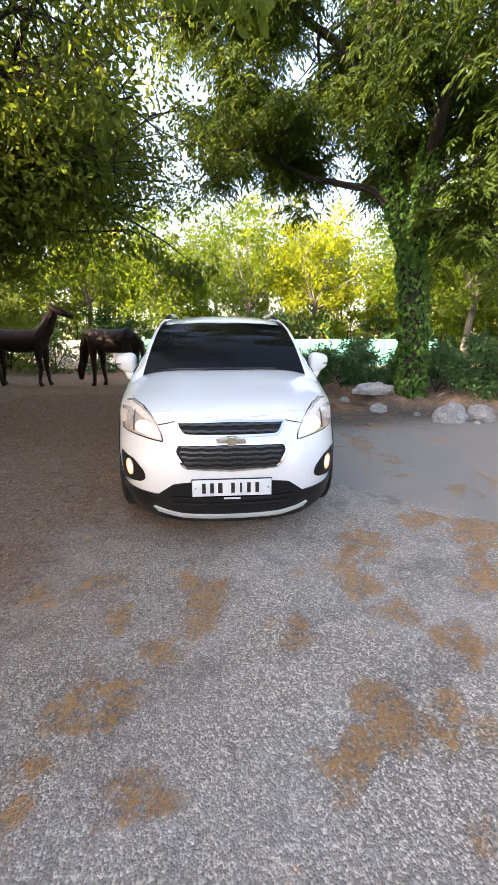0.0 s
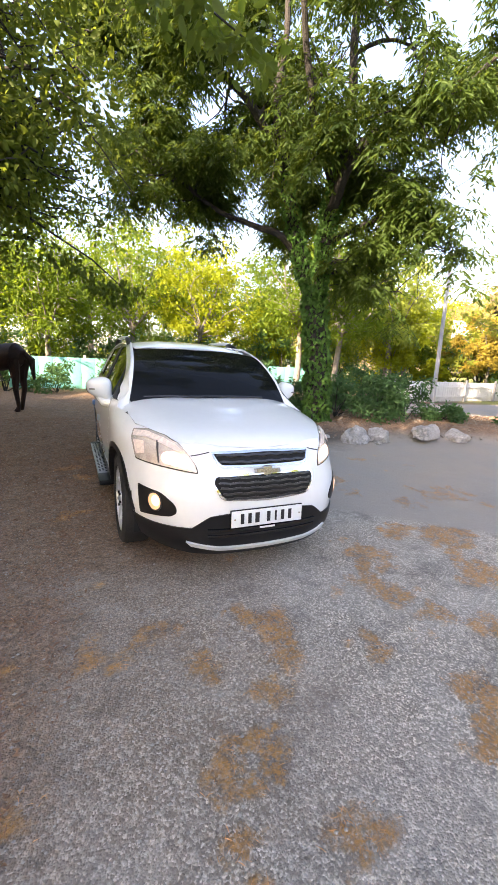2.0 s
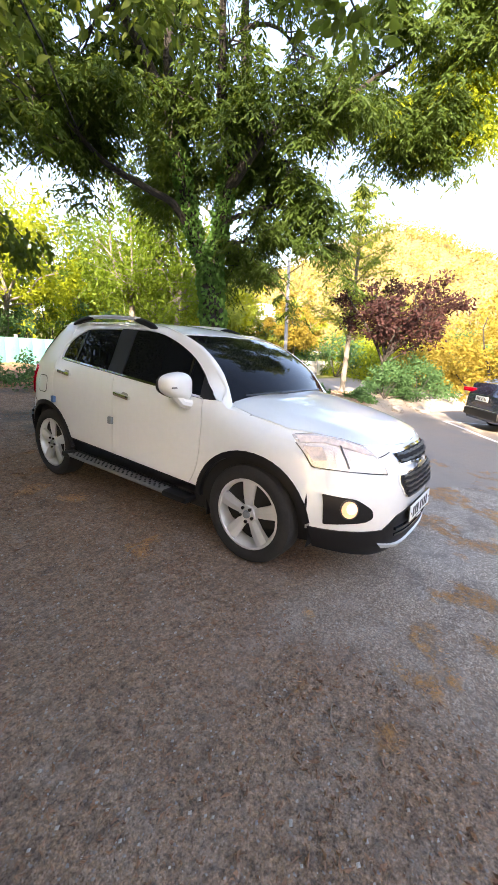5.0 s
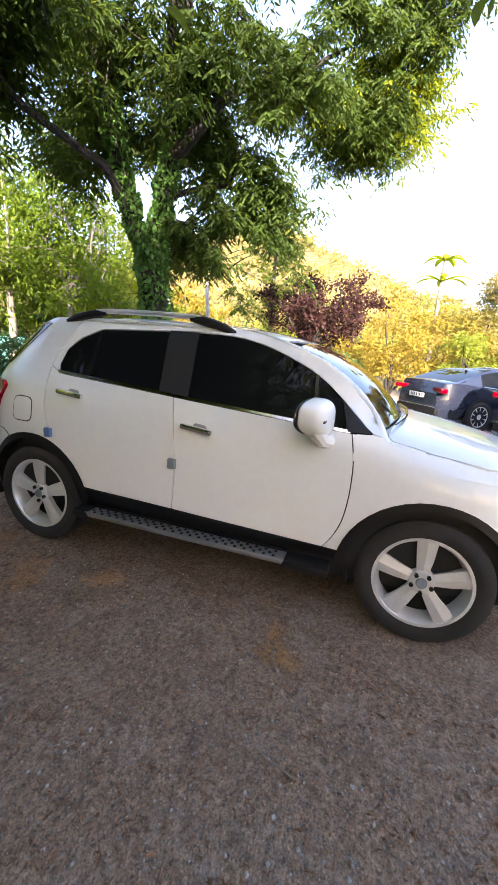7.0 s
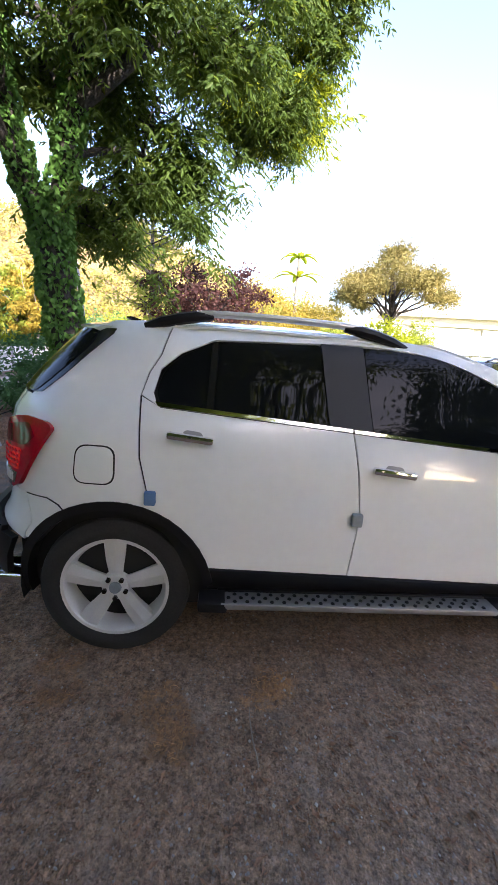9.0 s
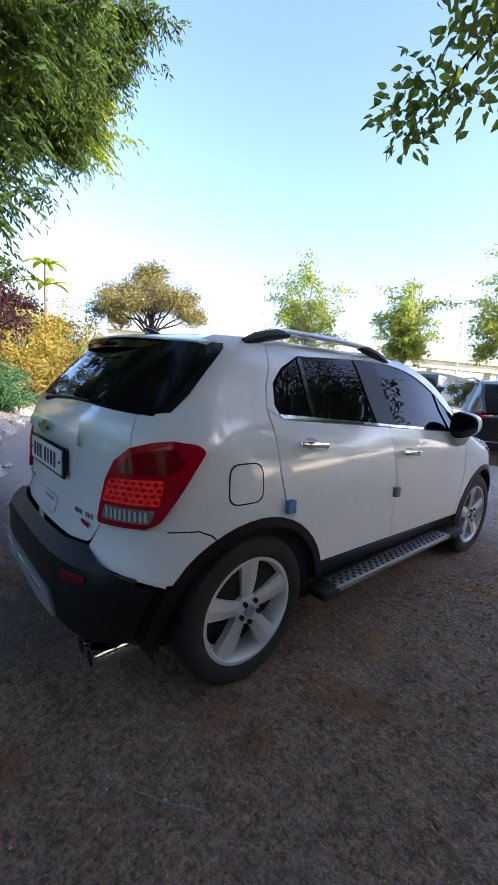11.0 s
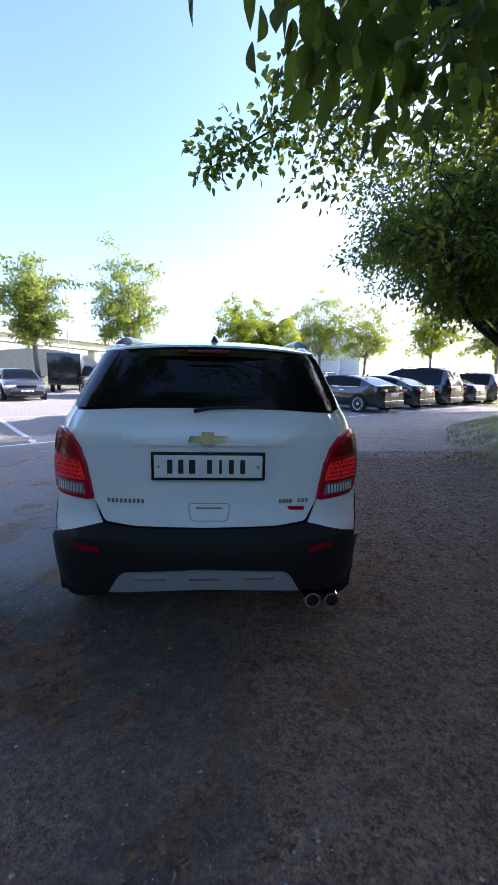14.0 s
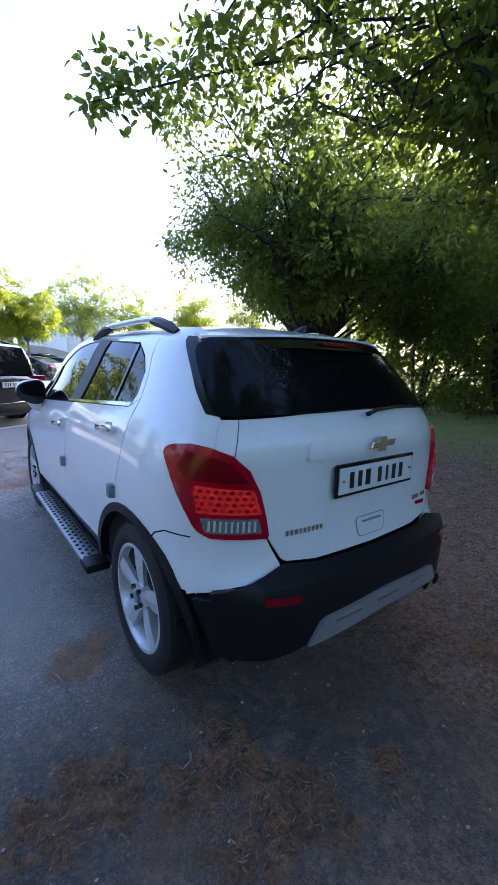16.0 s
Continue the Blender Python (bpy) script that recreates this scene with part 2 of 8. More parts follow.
def sheet(poly, fn, step=0.05, thick=0.012, lift=0.0, out=None):
    """A curved panel: a flat outline cut into a net, laid on the surface fn(a, b), with a thickness. Gives verts and faces."""
    pts = filleted(poly)
    bm = bmesh.new()
    bm.faces.new([bm.verts.new((a, b, 0)) for a, b in pts])
    for axis in (0, 1):
        lo, hi = min(p[axis] for p in pts), max(p[axis] for p in pts)
        k = max(1, round((hi - lo) / step))
        for i in range(1, k):
            co = [0, 0, 0]
            co[axis] = lo + (hi - lo) * i / k + 1e-5
            no = [0, 0, 0]
            no[axis] = 1
            bmesh.ops.bisect_plane(bm, geom=bm.verts[:] + bm.edges[:] + bm.faces[:], plane_co=co, plane_no=no, dist=1e-6)
    for v in bm.verts:
        v.co = fn(v.co.x, v.co.y)
    bm.normal_update()
    if out is not None:
        total = Vector()
        for f in bm.faces:
            total += f.normal * f.calc_area()
        if total.dot(Vector(out)) < 0:
            bmesh.ops.reverse_faces(bm, faces=bm.faces)
            bm.normal_update()
    bm.verts.index_update()
    normals = [v.normal.copy() for v in bm.verts]
    top = [v.co + n * lift for v, n in zip(bm.verts, normals)]
    faces = [[v.index for v in f.verts] for f in bm.faces]
    rim = [(l.vert.index, l.link_loop_next.vert.index) for f in bm.faces for l in f.loops if len(l.edge.link_faces) == 1]
    bm.free()
    if not thick:
        return top, faces
    n = len(top)
    low = [p - v * thick for p, v in zip(top, normals)]
    return top + low, faces + [[i + n for i in reversed(f)] for f in faces] + [[b, a, a + n, b + n] for a, b in rim]


def box(bm, size, at=(0, 0, 0), turn=None, bevel=0.0):
    m = Matrix.Translation(at) @ (turn or Matrix()) @ Matrix.Diagonal((*size, 1))
    got = bmesh.ops.create_cube(bm, size=1, matrix=m)["verts"]
    if bevel:
        edges = list({e for v in got for e in v.link_edges})
        bmesh.ops.bevel(bm, geom=edges, offset=bevel, segments=2, affect="EDGES", profile=0.6)
    return bm


def tube(path, radii, sides=8, cap=True):
    """A tapered tube along a path."""
    verts, faces = [], []
    path = [Vector(p) for p in path]
    side = Vector((1, 0, 0))
    for i, p in enumerate(path):
        ahead = (path[min(i + 1, len(path) - 1)] - path[max(i - 1, 0)]).normalized()
        side = side - ahead * side.dot(ahead)
        if side.length < 1e-3:
            side = ahead.orthogonal()
        side.normalize()
        over = ahead.cross(side)
        for k in range(sides):
            a = 2 * math.pi * k / sides
            verts.append(p + (side * math.cos(a) + over * math.sin(a)) * radii[i])
    for i in range(len(path) - 1):
        for k in range(sides):
            a, b = i * sides + k, i * sides + (k + 1) % sides
            faces.append([a, b, b + sides, a + sides])
    if cap:
        faces.append(list(range(sides))[::-1])
        faces.append([(len(path) - 1) * sides + k for k in range(sides)])
    return verts, faces


def joined(*pieces):
    verts, faces = [], []
    for v, f in pieces:
        n = len(verts)
        verts += list(v)
        faces += [[i + n for i in q] for q in f]
    return verts, faces


def lathe(profile, n=48, axis="x"):
    """A ring-shaped solid from a closed outline of (radius, along)."""
    verts, faces, k = [], [], len(profile)
    for i in range(n):
        a = 2 * math.pi * i / n
        for r, d in profile:
            verts.append((d, r * math.cos(a), r * math.sin(a)))
    for i in range(n):
        j = (i + 1) % n
        for p in range(k):
            q = (p + 1) % k
            faces.append([i * k + p, i * k + q, j * k + q, j * k + p])
    return verts, faces


def slab(poly, depth):
    """A flat outline (b, c) with a depth along x, from 0 to depth."""
    n = len(poly)
    verts = [(0, b, c) for b, c in poly] + [(depth, b, c) for b, c in poly]
    return verts, [list(range(n))[::-1], [i + n for i in range(n)]] + [[i, (i + 1) % n, (i + 1) % n + n, i + n] for i in range(n)]

# ---- ground ----
U, V = Vector((0.81, 0.586, 0)), Vector((0.586, -0.81, 0))     # along the parking rows, and into them


def uv(u, v, z=0.0):
    return U * u + V * v + Vector((0, 0, z))


def fbm(x, y, s, seed=0.0):
    return noise.fractal(Vector((x * s, y * s, seed)), 1.0, 2.0, 4)


def bank_right(x, y):
    """Planted bank beyond the passenger side: 0 outside, 1 well inside."""
    edge = float(np.interp(x, [1.6, 2.4, 3.2, 4.6, 6.5, 9.0, 11.0], [9.0, 5.6, 2.9, 1.75, 1.35, 0.4, -0.6]))
    w = 0.18 * fbm(x, y, 0.8, 3)
    return smooth(-0.1, 0.55, y - edge + w) * smooth(1.4, 2.6, x) * (1 - smooth(5.5, 7.0, x) * smooth(2.6, 3.8, y - edge + w))


def bank_left(x, y):
    """Grassy mound under the tree by the exit."""
    edge = float(np.interp(y, [-12, -8, -6.6, -2.5, 0, 3, 6], [-11.5, -7.0, -5.2, -3.4, -3.3, -4.3, -6.0]))
    return smooth(0.0, 3.2, edge - x + 0.25 * fbm(x, y, 0.6, 5))


DRIFTS = [(-0.16, -2.55, 0.17), (-0.65, -2.8, 0.12), (-0.38, -3.0, 0.15), (-0.58, -3.28, 0.15), (-0.76, -3.64, 0.12), (0.68, -2.38, 0.17), (0.77, -2.63, 0.14), (0.29, -2.96, 0.15), (0.56, -3.42, 0.22), (0.33, -3.6, 0.15), (1.12, -3.11, 0.18), (0.8, -3.46, 0.12), (1.5, -2.65, 0.22), (-1.1, -2.53, 0.13), (1.89, -2.02, 0.28), (1.51, -1.8, 0.2), (-1.48, -2.5, 0.09), (-1.44, -3.23, 0.1), (-1.05, 0.6, 0.18), (-1.22, 1.05, 0.15), (-1.2, -0.6, 0.16), (0.83, 1.96, 0.17), (-0.97, 1.6, 0.2), (1.1, 1.15, 0.2), (1.17, 1.85, 0.22), (0.7, 2.23, 0.22), (0.0, 2.8, 0.15), (-0.69, 2.26, 0.16), (0.3, 2.4, 0.16)]


def drift_at(x, y):
    """Where needles have gathered, 0 to 1: ragged patches, and thin streaks towards the bank."""
    g = 0.0
    wx, wy = x + 0.16 * fbm(x, y, 3.4, 23) + 0.05 * fbm(x, y, 10.0, 29), y + 0.13 * fbm(x, y, 3.8, 27)
    for cx, cy, r in DRIFTS:
        if abs(x - cx) < 2.5 * r and abs(y - cy) < 2.5 * r:
            g = max(g, math.exp(-((wx - cx) ** 2 + (wy - cy) ** 2) / (0.8 * r * r)))
    rough = fbm(x, y, 4.6, 17) + 0.6 * fbm(x, y, 11.0, 19)
    loose = 0.62 * smooth(0.9, 2.0, x) * smooth(4.5, 3.0, x) * smooth(0.05, 0.35, fbm(x, y, 1.4, 11) + 0.4 * fbm(x, y, 4.6, 13)) + 0.22 * smooth(2.2, 3.2, y) * smooth(0.1, 0.4, fbm(x, y, 1.7, 11))
    loose += 0.55 * smooth(-1.4, -1.9, y) * smooth(-4.6, -4.0, y) * smooth(0.22, 0.42, fbm(x, y, 2.6, 31)) * smooth(-1.9, -1.2, x) * smooth(2.4, 1.6, x)
    return smooth(0.22, 0.85, g + loose + 0.60 * rough * (0.2 + g + loose))


def ground_z(x, y):
    r = math.hypot(x, y)
    z = 0.26 * bank_right(x, y) + 0.55 * bank_left(x, y) * smooth(-14, -6, y)
    near = smooth(2.2, 4.0, r)
    z += near * 0.02 * fbm(x, y, 0.5) * smooth(60, 20, r)
    z += 0.07 * fbm(x, y, 1.6, 8) * max(bank_right(x, y), bank_left(x, y) * smooth(30, 15, r))
    return z


lines_x = sorted({round(v, 3) for v in list(np.arange(-14, 16, 0.3)) + list(np.arange(-4.8, 4.81, 0.075)) + list(np.arange(-60, 61, 3.0)) + [-3000, -1500, -700, -350, -180, -100, 100, 180, 350, 700, 1500, 3000]})
lines_y = lines_x
gv = [(x, y, ground_z(x, y)) for x in lines_x for y in lines_y]
ny = len(lines_y)
gf = [[i * ny + j, (i + 1) * ny + j, (i + 1) * ny + j + 1, i * ny + j + 1] for i in range(len(lines_x) - 1) for j in range(ny - 1)]
ground = made("ground", gv, gf, bpy.data.materials.new("ground_litter_asphalt"), label="worn grey asphalt with brown needle litter, dirt and grass", crease=0.0)
tagged(ground, kind="structure", category="ground")
for p in ground.data.polygons:
    p.use_smooth = True
zones = {"grass": [], "dirt": [], "lot": [], "rear": [], "drift": []}
for x, y, z in gv:
    r = math.hypot(x, y)
    v = x * V.x + y * V.y
    lot = smooth(3.6, 4.3, v + 0.3 * fbm(x, y, 0.5, 2)) * (1 - bank_left(x, y)) * smooth(14, 11, x * U.x + y * U.y)
    new_patch = smooth(-0.05, 0.08, 0.67 * x + 0.74 * y) * smooth(0.6, 1.3, x) * smooth(1.9, 0.3, y - 0.35 * max(0.0, x - 2.0)) * (1 - bank_right(x, y))
    lane = smooth(3.2, 4.0, y + 0.1 * (x - 10)) * smooth(8.3, 7.6, y) * smooth(7.0, 9.0, x)
    lot = max(lot, new_patch * 0.9, lane)
    gr = max(bank_left(x, y) * 0.9, smooth(11, 16, y) , smooth(14, 18, x) * smooth(20, 10, v)) * (1 - lot)
    if v > 33:
        gr, lot = smooth(33, 36, v), 1 - smooth(33, 36, v)
    dirt = max(bank_right(x, y), (0.5 - 0.28 * smooth(-2.6, -4.0, y)) * smooth(1.1, -1.2, x + 0.5 * fbm(x, y, 0.7, 14)), smooth(0.3, -0.6, x + 0.2 * fbm(x, y, 0.9, 4)) * smooth(-2.3, -1.3, y), smooth(-0.7, -1.6, x + 0.35 * fbm(x, y, 0.6, 4)) * smooth(-4.6, -2.0, y), 0.8 * smooth(1.8, 3.2, y) * smooth(-0.12, 0.22, fbm(x, y, 0.55, 41)), 0.9 * smooth(-0.9, -2.2, x) * smooth(-1, 1, y)) * (1 - lot)
    # rear: where the canopy's shade is put into a darker asphalt colour
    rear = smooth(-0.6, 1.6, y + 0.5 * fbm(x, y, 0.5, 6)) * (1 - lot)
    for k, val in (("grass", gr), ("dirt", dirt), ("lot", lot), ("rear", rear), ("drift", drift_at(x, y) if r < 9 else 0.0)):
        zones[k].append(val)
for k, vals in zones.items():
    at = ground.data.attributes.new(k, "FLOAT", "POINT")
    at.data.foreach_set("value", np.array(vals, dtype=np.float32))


def ground_material():
    m = ground.data.materials[0]
    m.use_nodes = True
    nt = m.node_tree
    N, L = nt.nodes.new, nt.links.new
    b = nt.nodes["Principled BSDF"]
    b.inputs["Roughness"].default_value = 0.95
    b.inputs["Specular IOR Level"].default_value = 0.08
    tc = N("ShaderNodeTexCoord")

    def noise_at(scale, detail=6, rough=0.6):
        n = N("ShaderNodeTexNoise")
        n.inputs["Scale"].default_value, n.inputs["Detail"].default_value, n.inputs["Roughness"].default_value = scale, detail, rough
        L(tc.outputs["Object"], n.inputs["Vector"])
        return n.outputs[0]

    def ramp(src, a, c, ca=0.0, cc=1.0):
        n = N("ShaderNodeMapRange")
        n.inputs[1].default_value, n.inputs[2].default_value, n.inputs[3].default_value, n.inputs[4].default_value = a, c, ca, cc
        L(src, n.inputs[0])
        return n.outputs[0]

    def mixed(fac, a, c):
        n = N("ShaderNodeMix")
        n.data_type = "RGBA"
        for sock, val in ((0, fac), (6, a), (7, c)):
            if isinstance(val, tuple):
                n.inputs[sock].default_value = (*val, 1)
            elif isinstance(val, float):
                n.inputs[sock].default_value = val
            else:
                L(val, n.inputs[sock])
        return n.outputs[2]

    def math_(op, a, c):
        n = N("ShaderNodeMath")
        n.operation = op
        for i, val in ((0, a), (1, c)):
            if isinstance(val, float):
                n.inputs[i].default_value = val
            else:
                L(val, n.inputs[i])
        return n.outputs[0]

    def attr(name):
        n = N("ShaderNodeAttribute")
        n.attribute_name = name
        return n.outputs["Fac"]

    vor = N("ShaderNodeTexVoronoi")
    vor.inputs["Scale"].default_value = 125
    L(tc.outputs["Object"], vor.inputs["Vector"])
    cell = N("ShaderNodeSeparateColor")
    L(vor.outputs["Color"], cell.inputs[0])
    # coarse old asphalt: pale chips in dark binder
    chips = math_("MULTIPLY", ramp(cell.outputs[0], 0.30, 1.0), ramp(noise_at(75, 3, 0.7), 0.36, 0.56))
    big = noise_at(0.9, 5)
    old = mixed(chips, (0.275, 0.235, 0.19), (0.95, 0.84, 0.70))
    old = mixed(ramp(noise_at(42, 5, 0.7), 0.56, 0.70), old, (0.115, 0.105, 0.095))
    old = mixed(ramp(big, 0.35, 0.65, 0.0, 0.4), old, (0.44, 0.41, 0.37))
    old = mixed(ramp(noise_at(2.6, 8, 0.72), 0.50, 0.70, 0.0, 0.75), old, (0.15, 0.137, 0.125))
    old = mixed(ramp(noise_at(5.5, 8, 0.75), 0.55, 0.72, 0.0, 0.5), old, (0.80, 0.73, 0.64))
    # finer asphalt of the lot
    fine = mixed(noise_at(140, 3), (0.25, 0.232, 0.208), (0.43, 0.40, 0.36))
    fine = mixed(ramp(big, 0.4, 0.7, 0.0, 0.6), fine, (0.42, 0.34, 0.265))
    # rear asphalt: canopy shade put into its dark colour, with brown dirt patches
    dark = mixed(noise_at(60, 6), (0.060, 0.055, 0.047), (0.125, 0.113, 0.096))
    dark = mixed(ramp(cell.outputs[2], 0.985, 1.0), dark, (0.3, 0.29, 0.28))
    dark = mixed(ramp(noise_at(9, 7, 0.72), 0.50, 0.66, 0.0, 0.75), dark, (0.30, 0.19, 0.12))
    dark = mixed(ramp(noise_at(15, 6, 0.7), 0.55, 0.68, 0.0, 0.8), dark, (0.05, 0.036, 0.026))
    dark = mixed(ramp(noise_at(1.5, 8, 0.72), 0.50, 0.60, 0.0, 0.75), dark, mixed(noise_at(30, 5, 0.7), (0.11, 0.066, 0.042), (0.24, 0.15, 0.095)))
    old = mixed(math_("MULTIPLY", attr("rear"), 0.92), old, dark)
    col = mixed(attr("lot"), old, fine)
    # dirt and crumbled litter
    grit = N("ShaderNodeTexVoronoi")
    grit.inputs["Scale"].default_value = 120
    L(tc.outputs["Object"], grit.inputs["Vector"])
    grain = N("ShaderNodeSeparateColor")
    L(grit.outputs["Color"], grain.inputs[0])
    dirt = mixed(ramp(noise_at(34, 8, 0.78), 0.36, 0.64), (0.075, 0.046, 0.029), (0.54, 0.33, 0.205))
    dirt = mixed(ramp(noise_at(3.6, 8, 0.75), 0.50, 0.66, 0.0, 0.6), dirt, (0.42, 0.32, 0.25))
    dirt = mixed(ramp(noise_at(6.5, 8, 0.78), 0.53, 0.66, 0.0, 0.65), dirt, (0.085, 0.052, 0.035))
    dirt = mixed(ramp(grain.outputs[0], 0.62, 1.0, 0.0, 0.45), dirt, (0.36, 0.27, 0.21))
    dirt = mixed(ramp(grain.outputs[1], 0.6, 1.0, 0.0, 0.5), dirt, (0.03, 0.02, 0.015))
    dirt = mixed(ramp(noise_at(11, 7, 0.72), 0.50, 0.68, 0.0, 0.7), dirt, (0.075, 0.043, 0.028))
    dirt = mixed(ramp(cell.outputs[1], 0.95, 1.0), dirt, (0.28, 0.26, 0.24))
    dmask = math_("MULTIPLY", attr("dirt"), ramp(noise_at(1.7, 7), 0.18, 0.36))
    col = mixed(ramp(dmask, 0.1, 0.75, 0.0, 0.85), col, dirt)
    # needle litter in drifts
    drift = ramp(math_("MULTIPLY", attr("drift"), ramp(noise_at(13, 8, 0.8), 0.40, 0.62)), 0.10, 0.46)
    drift = math_("MULTIPLY", drift, ramp(noise_at(48, 6, 0.8), 0.38, 0.60, 0.15, 1.0))
    needles = mixed(noise_at(120, 4), (0.48, 0.215, 0.07), (0.95, 0.51, 0.18))
    needles = mixed(math_("MULTIPLY", attr("rear"), 0.85), needles, mixed(noise_at(90, 4), (0.27, 0.14, 0.07), (0.76, 0.41, 0.21)))
    keep = math_("SUBTRACT", 1.0, math_("MULTIPLY", attr("lot"), 0.4))
    col = mixed(math_("MULTIPLY", math_("MULTIPLY", drift, keep), 0.88), col, needles)
    grass = mixed(noise_at(6, 8), (0.16, 0.14, 0.06), (0.33, 0.36, 0.11))
    col = mixed(ramp(math_("MULTIPLY", attr("grass"), ramp(noise_at(2.2, 6), 0.25, 0.5)), 0.15, 0.7), col, grass)
    L(col, b.inputs["Base Color"])
    bp = N("ShaderNodeBump")
    bp.inputs["Strength"].default_value, bp.inputs["Distance"].default_value = 0.9, 0.012
    hh = math_("ADD", math_("SUBTRACT", noise_at(45, 6), math_("MULTIPLY", vor.outputs["Distance"], 0.7)), math_("ADD", math_("MULTIPLY", drift, 0.8), math_("MULTIPLY", noise_at(13, 6, 0.7), 2.2)))
    L(hh, bp.inputs["Height"])
    L(bp.outputs[0], b.inputs["Normal"])


ground_material()

# painted stall lines
STALL, NEAR, FAR = 2.77, 5.45, 10.6


def stripe(a, b, width=0.11):
    way = (b - a).normalized()
    off = Vector((-way.y, way.x, 0)) * width / 2
    n = max(2, int((b - a).length / 1.0))
    rows = []
    for i in range(n + 1):
        p = a.lerp(b, i / n)
        for q in (p + off, p - off):
            rows.append((q.x, q.y, ground_z(q.x, q.y) + 0.006))
    ob = made("parking_line", rows, [[2 * i, 2 * i + 1, 2 * i + 3, 2 * i + 2] for i in range(n)], M_LINE, label="worn white painted parking line on asphalt", crease=0.0)
    tagged(ob, kind="structure", category="road marking")


stripe(uv(-30, NEAR), uv(6.15, NEAR))
stripe(uv(-30, FAR), uv(8.6, FAR))
stripe(uv(-30, 17.0), uv(8.6, 17.0))
for i in range(-9, 4):
    stripe(uv(0.58 + STALL * i, NEAR + 0.06), uv(0.58 + STALL * i, FAR - 0.06))
    stripe(uv(0.58 + STALL * i, 17.06), uv(0.58 + STALL * i, 22.1))

# ---- the white car ----
FY, RY, WR = -1.235, 1.335, 0.352          # axles and tyre radius
NF, NR, Y0F, Y0R = 2.65, 3.7, -0.9, 1.1
NLOW = 0.4          # how much squarer the nose is below the lamps
side_w = curve_through([0.2, 0.35, 0.5, 0.75, 0.95, 1.1, 1.17, 1.27, 1.4, 1.52, 1.58, 1.62], [0.80, 0.86, 0.885, 0.893, 0.882, 0.853, 0.828, 0.775, 0.712, 0.652, 0.60, 0.53])
front_l = curve_through([0.15, 0.3, 0.5, 0.62, 0.75, 0.85, 0.9, 0.95, 1.0, 1.1], [1.12, 1.215, 1.235, 1.23, 1.20, 1.15, 1.10, 1.03, 0.9, 0.6])
rear_l = curve_through([0.15, 0.3, 0.6, 0.69, 0.8, 1.05, 1.12, 1.25, 1.4, 1.52, 1.6], [0.86, 0.92, 0.92, 0.87, 0.85, 0.848, 0.85, 0.79, 0.665, 0.55, 0.47])
hood_c = curve_through([-2.04, -2.0, -1.9, -1.75, -1.4, -1.1, -0.9, -0.6], [0.86, 0.90, 0.958, 1.0, 1.07, 1.12, 1.145, 1.16])
roof_c = curve_through([-0.42, -0.30, -0.12, 0.2, 0.7, 1.2, 1.5, 1.7], [1.545, 1.574, 1.603, 1.632, 1.645, 1.632, 1.60, 1.57])
ZS = 0.8


def nose(z):
    """The plan's squareness at a height."""
    return NF + NLOW * smooth(0.80, 0.55, z)


def shoulder(y, z):
    """How the wing rounds over into the bonnet."""
    w = smooth(-0.75, -1.35, y)
    if z <= ZS or w == 0:
        return 1.0
    t = min(0.999, (z - ZS) / (hood_c(y) - ZS))
    return 1 - w + w * (1 - t**3.5) ** (1 / 3.5) * 0.893 / side_w(z)


def side(s):
    def fn(y, z):
        w = side_w(z)
        if y < Y0F:
            w *= (1 - min(0.999, (Y0F - y) / front_l(z)) ** nose(z)) ** (1 / nose(z))
        if y > Y0R:
            w *= (1 - min(0.999, (y - Y0R) / rear_l(z)) ** NR) ** (1 / NR)
        w *= shoulder(y, z)
        if z > 1.02:
            w *= 1 - 0.06 * smooth(-0.1, -0.9, y) * smooth(1.02, 1.28, z)
        return Vector((s * w, y, z))
    return fn


def plan_table(n, length):
    """Way along the plan's outline from the middle, and its angle."""
    phis = [math.pi / 2 * i / 400 for i in range(401)]
    pts = [(0.893 * max(0, math.sin(p)) ** (2 / n), length * max(0, math.cos(p)) ** (2 / n)) for p in phis]
    far = [0.0]
    for a, b in zip(pts, pts[1:]):
        far.append(far[-1] + math.dist(a, b))
    return np.array(far), np.array(phis), np.array(pts)


TF, TR = plan_table(NF, 1.22), plan_table(NR, 0.885)


def px(table, x):
    return float(np.interp(x, table[2][:, 0], table[0]))


def py(table, y):
    return float(np.interp(-y, -table[2][:, 1], table[0]))


def wrap_front(p, z):
    a = float(np.interp(abs(p), TF[0], TF[1]))
    x, y = side_w(z) * math.sin(a) ** (2 / nose(z)), Y0F - front_l(z) * max(0, math.cos(a)) ** (2 / nose(z))
    return Vector((math.copysign(x * (1 + (shoulder(y, z) - 1) * smooth(0.87, 0.955, z)), p), y, z))


def wrap_rear(p, z):
    a = float(np.interp(abs(p), TR[0], TR[1]))
    return Vector((math.copysign(side_w(z) * math.sin(a) ** (2 / NR), p), Y0R + rear_l(z) * max(0, math.cos(a)) ** (2 / NR), z))


def hood_at(x, y):
    w = 0.893 * (1 - min(0.999, (Y0F - min(y, Y0F)) / 1.18) ** NF) ** (1 / NF)
    return Vector((x, y, ZS + (hood_c(y) - ZS) * max(0.0, 1 - min(1, abs(x) / w) ** 3.5) ** (1 / 3.5)))


def roof_at(x, y):
    return Vector((x, y, roof_c(y) - 0.05 * (abs(x) / 0.6) ** 2.4))


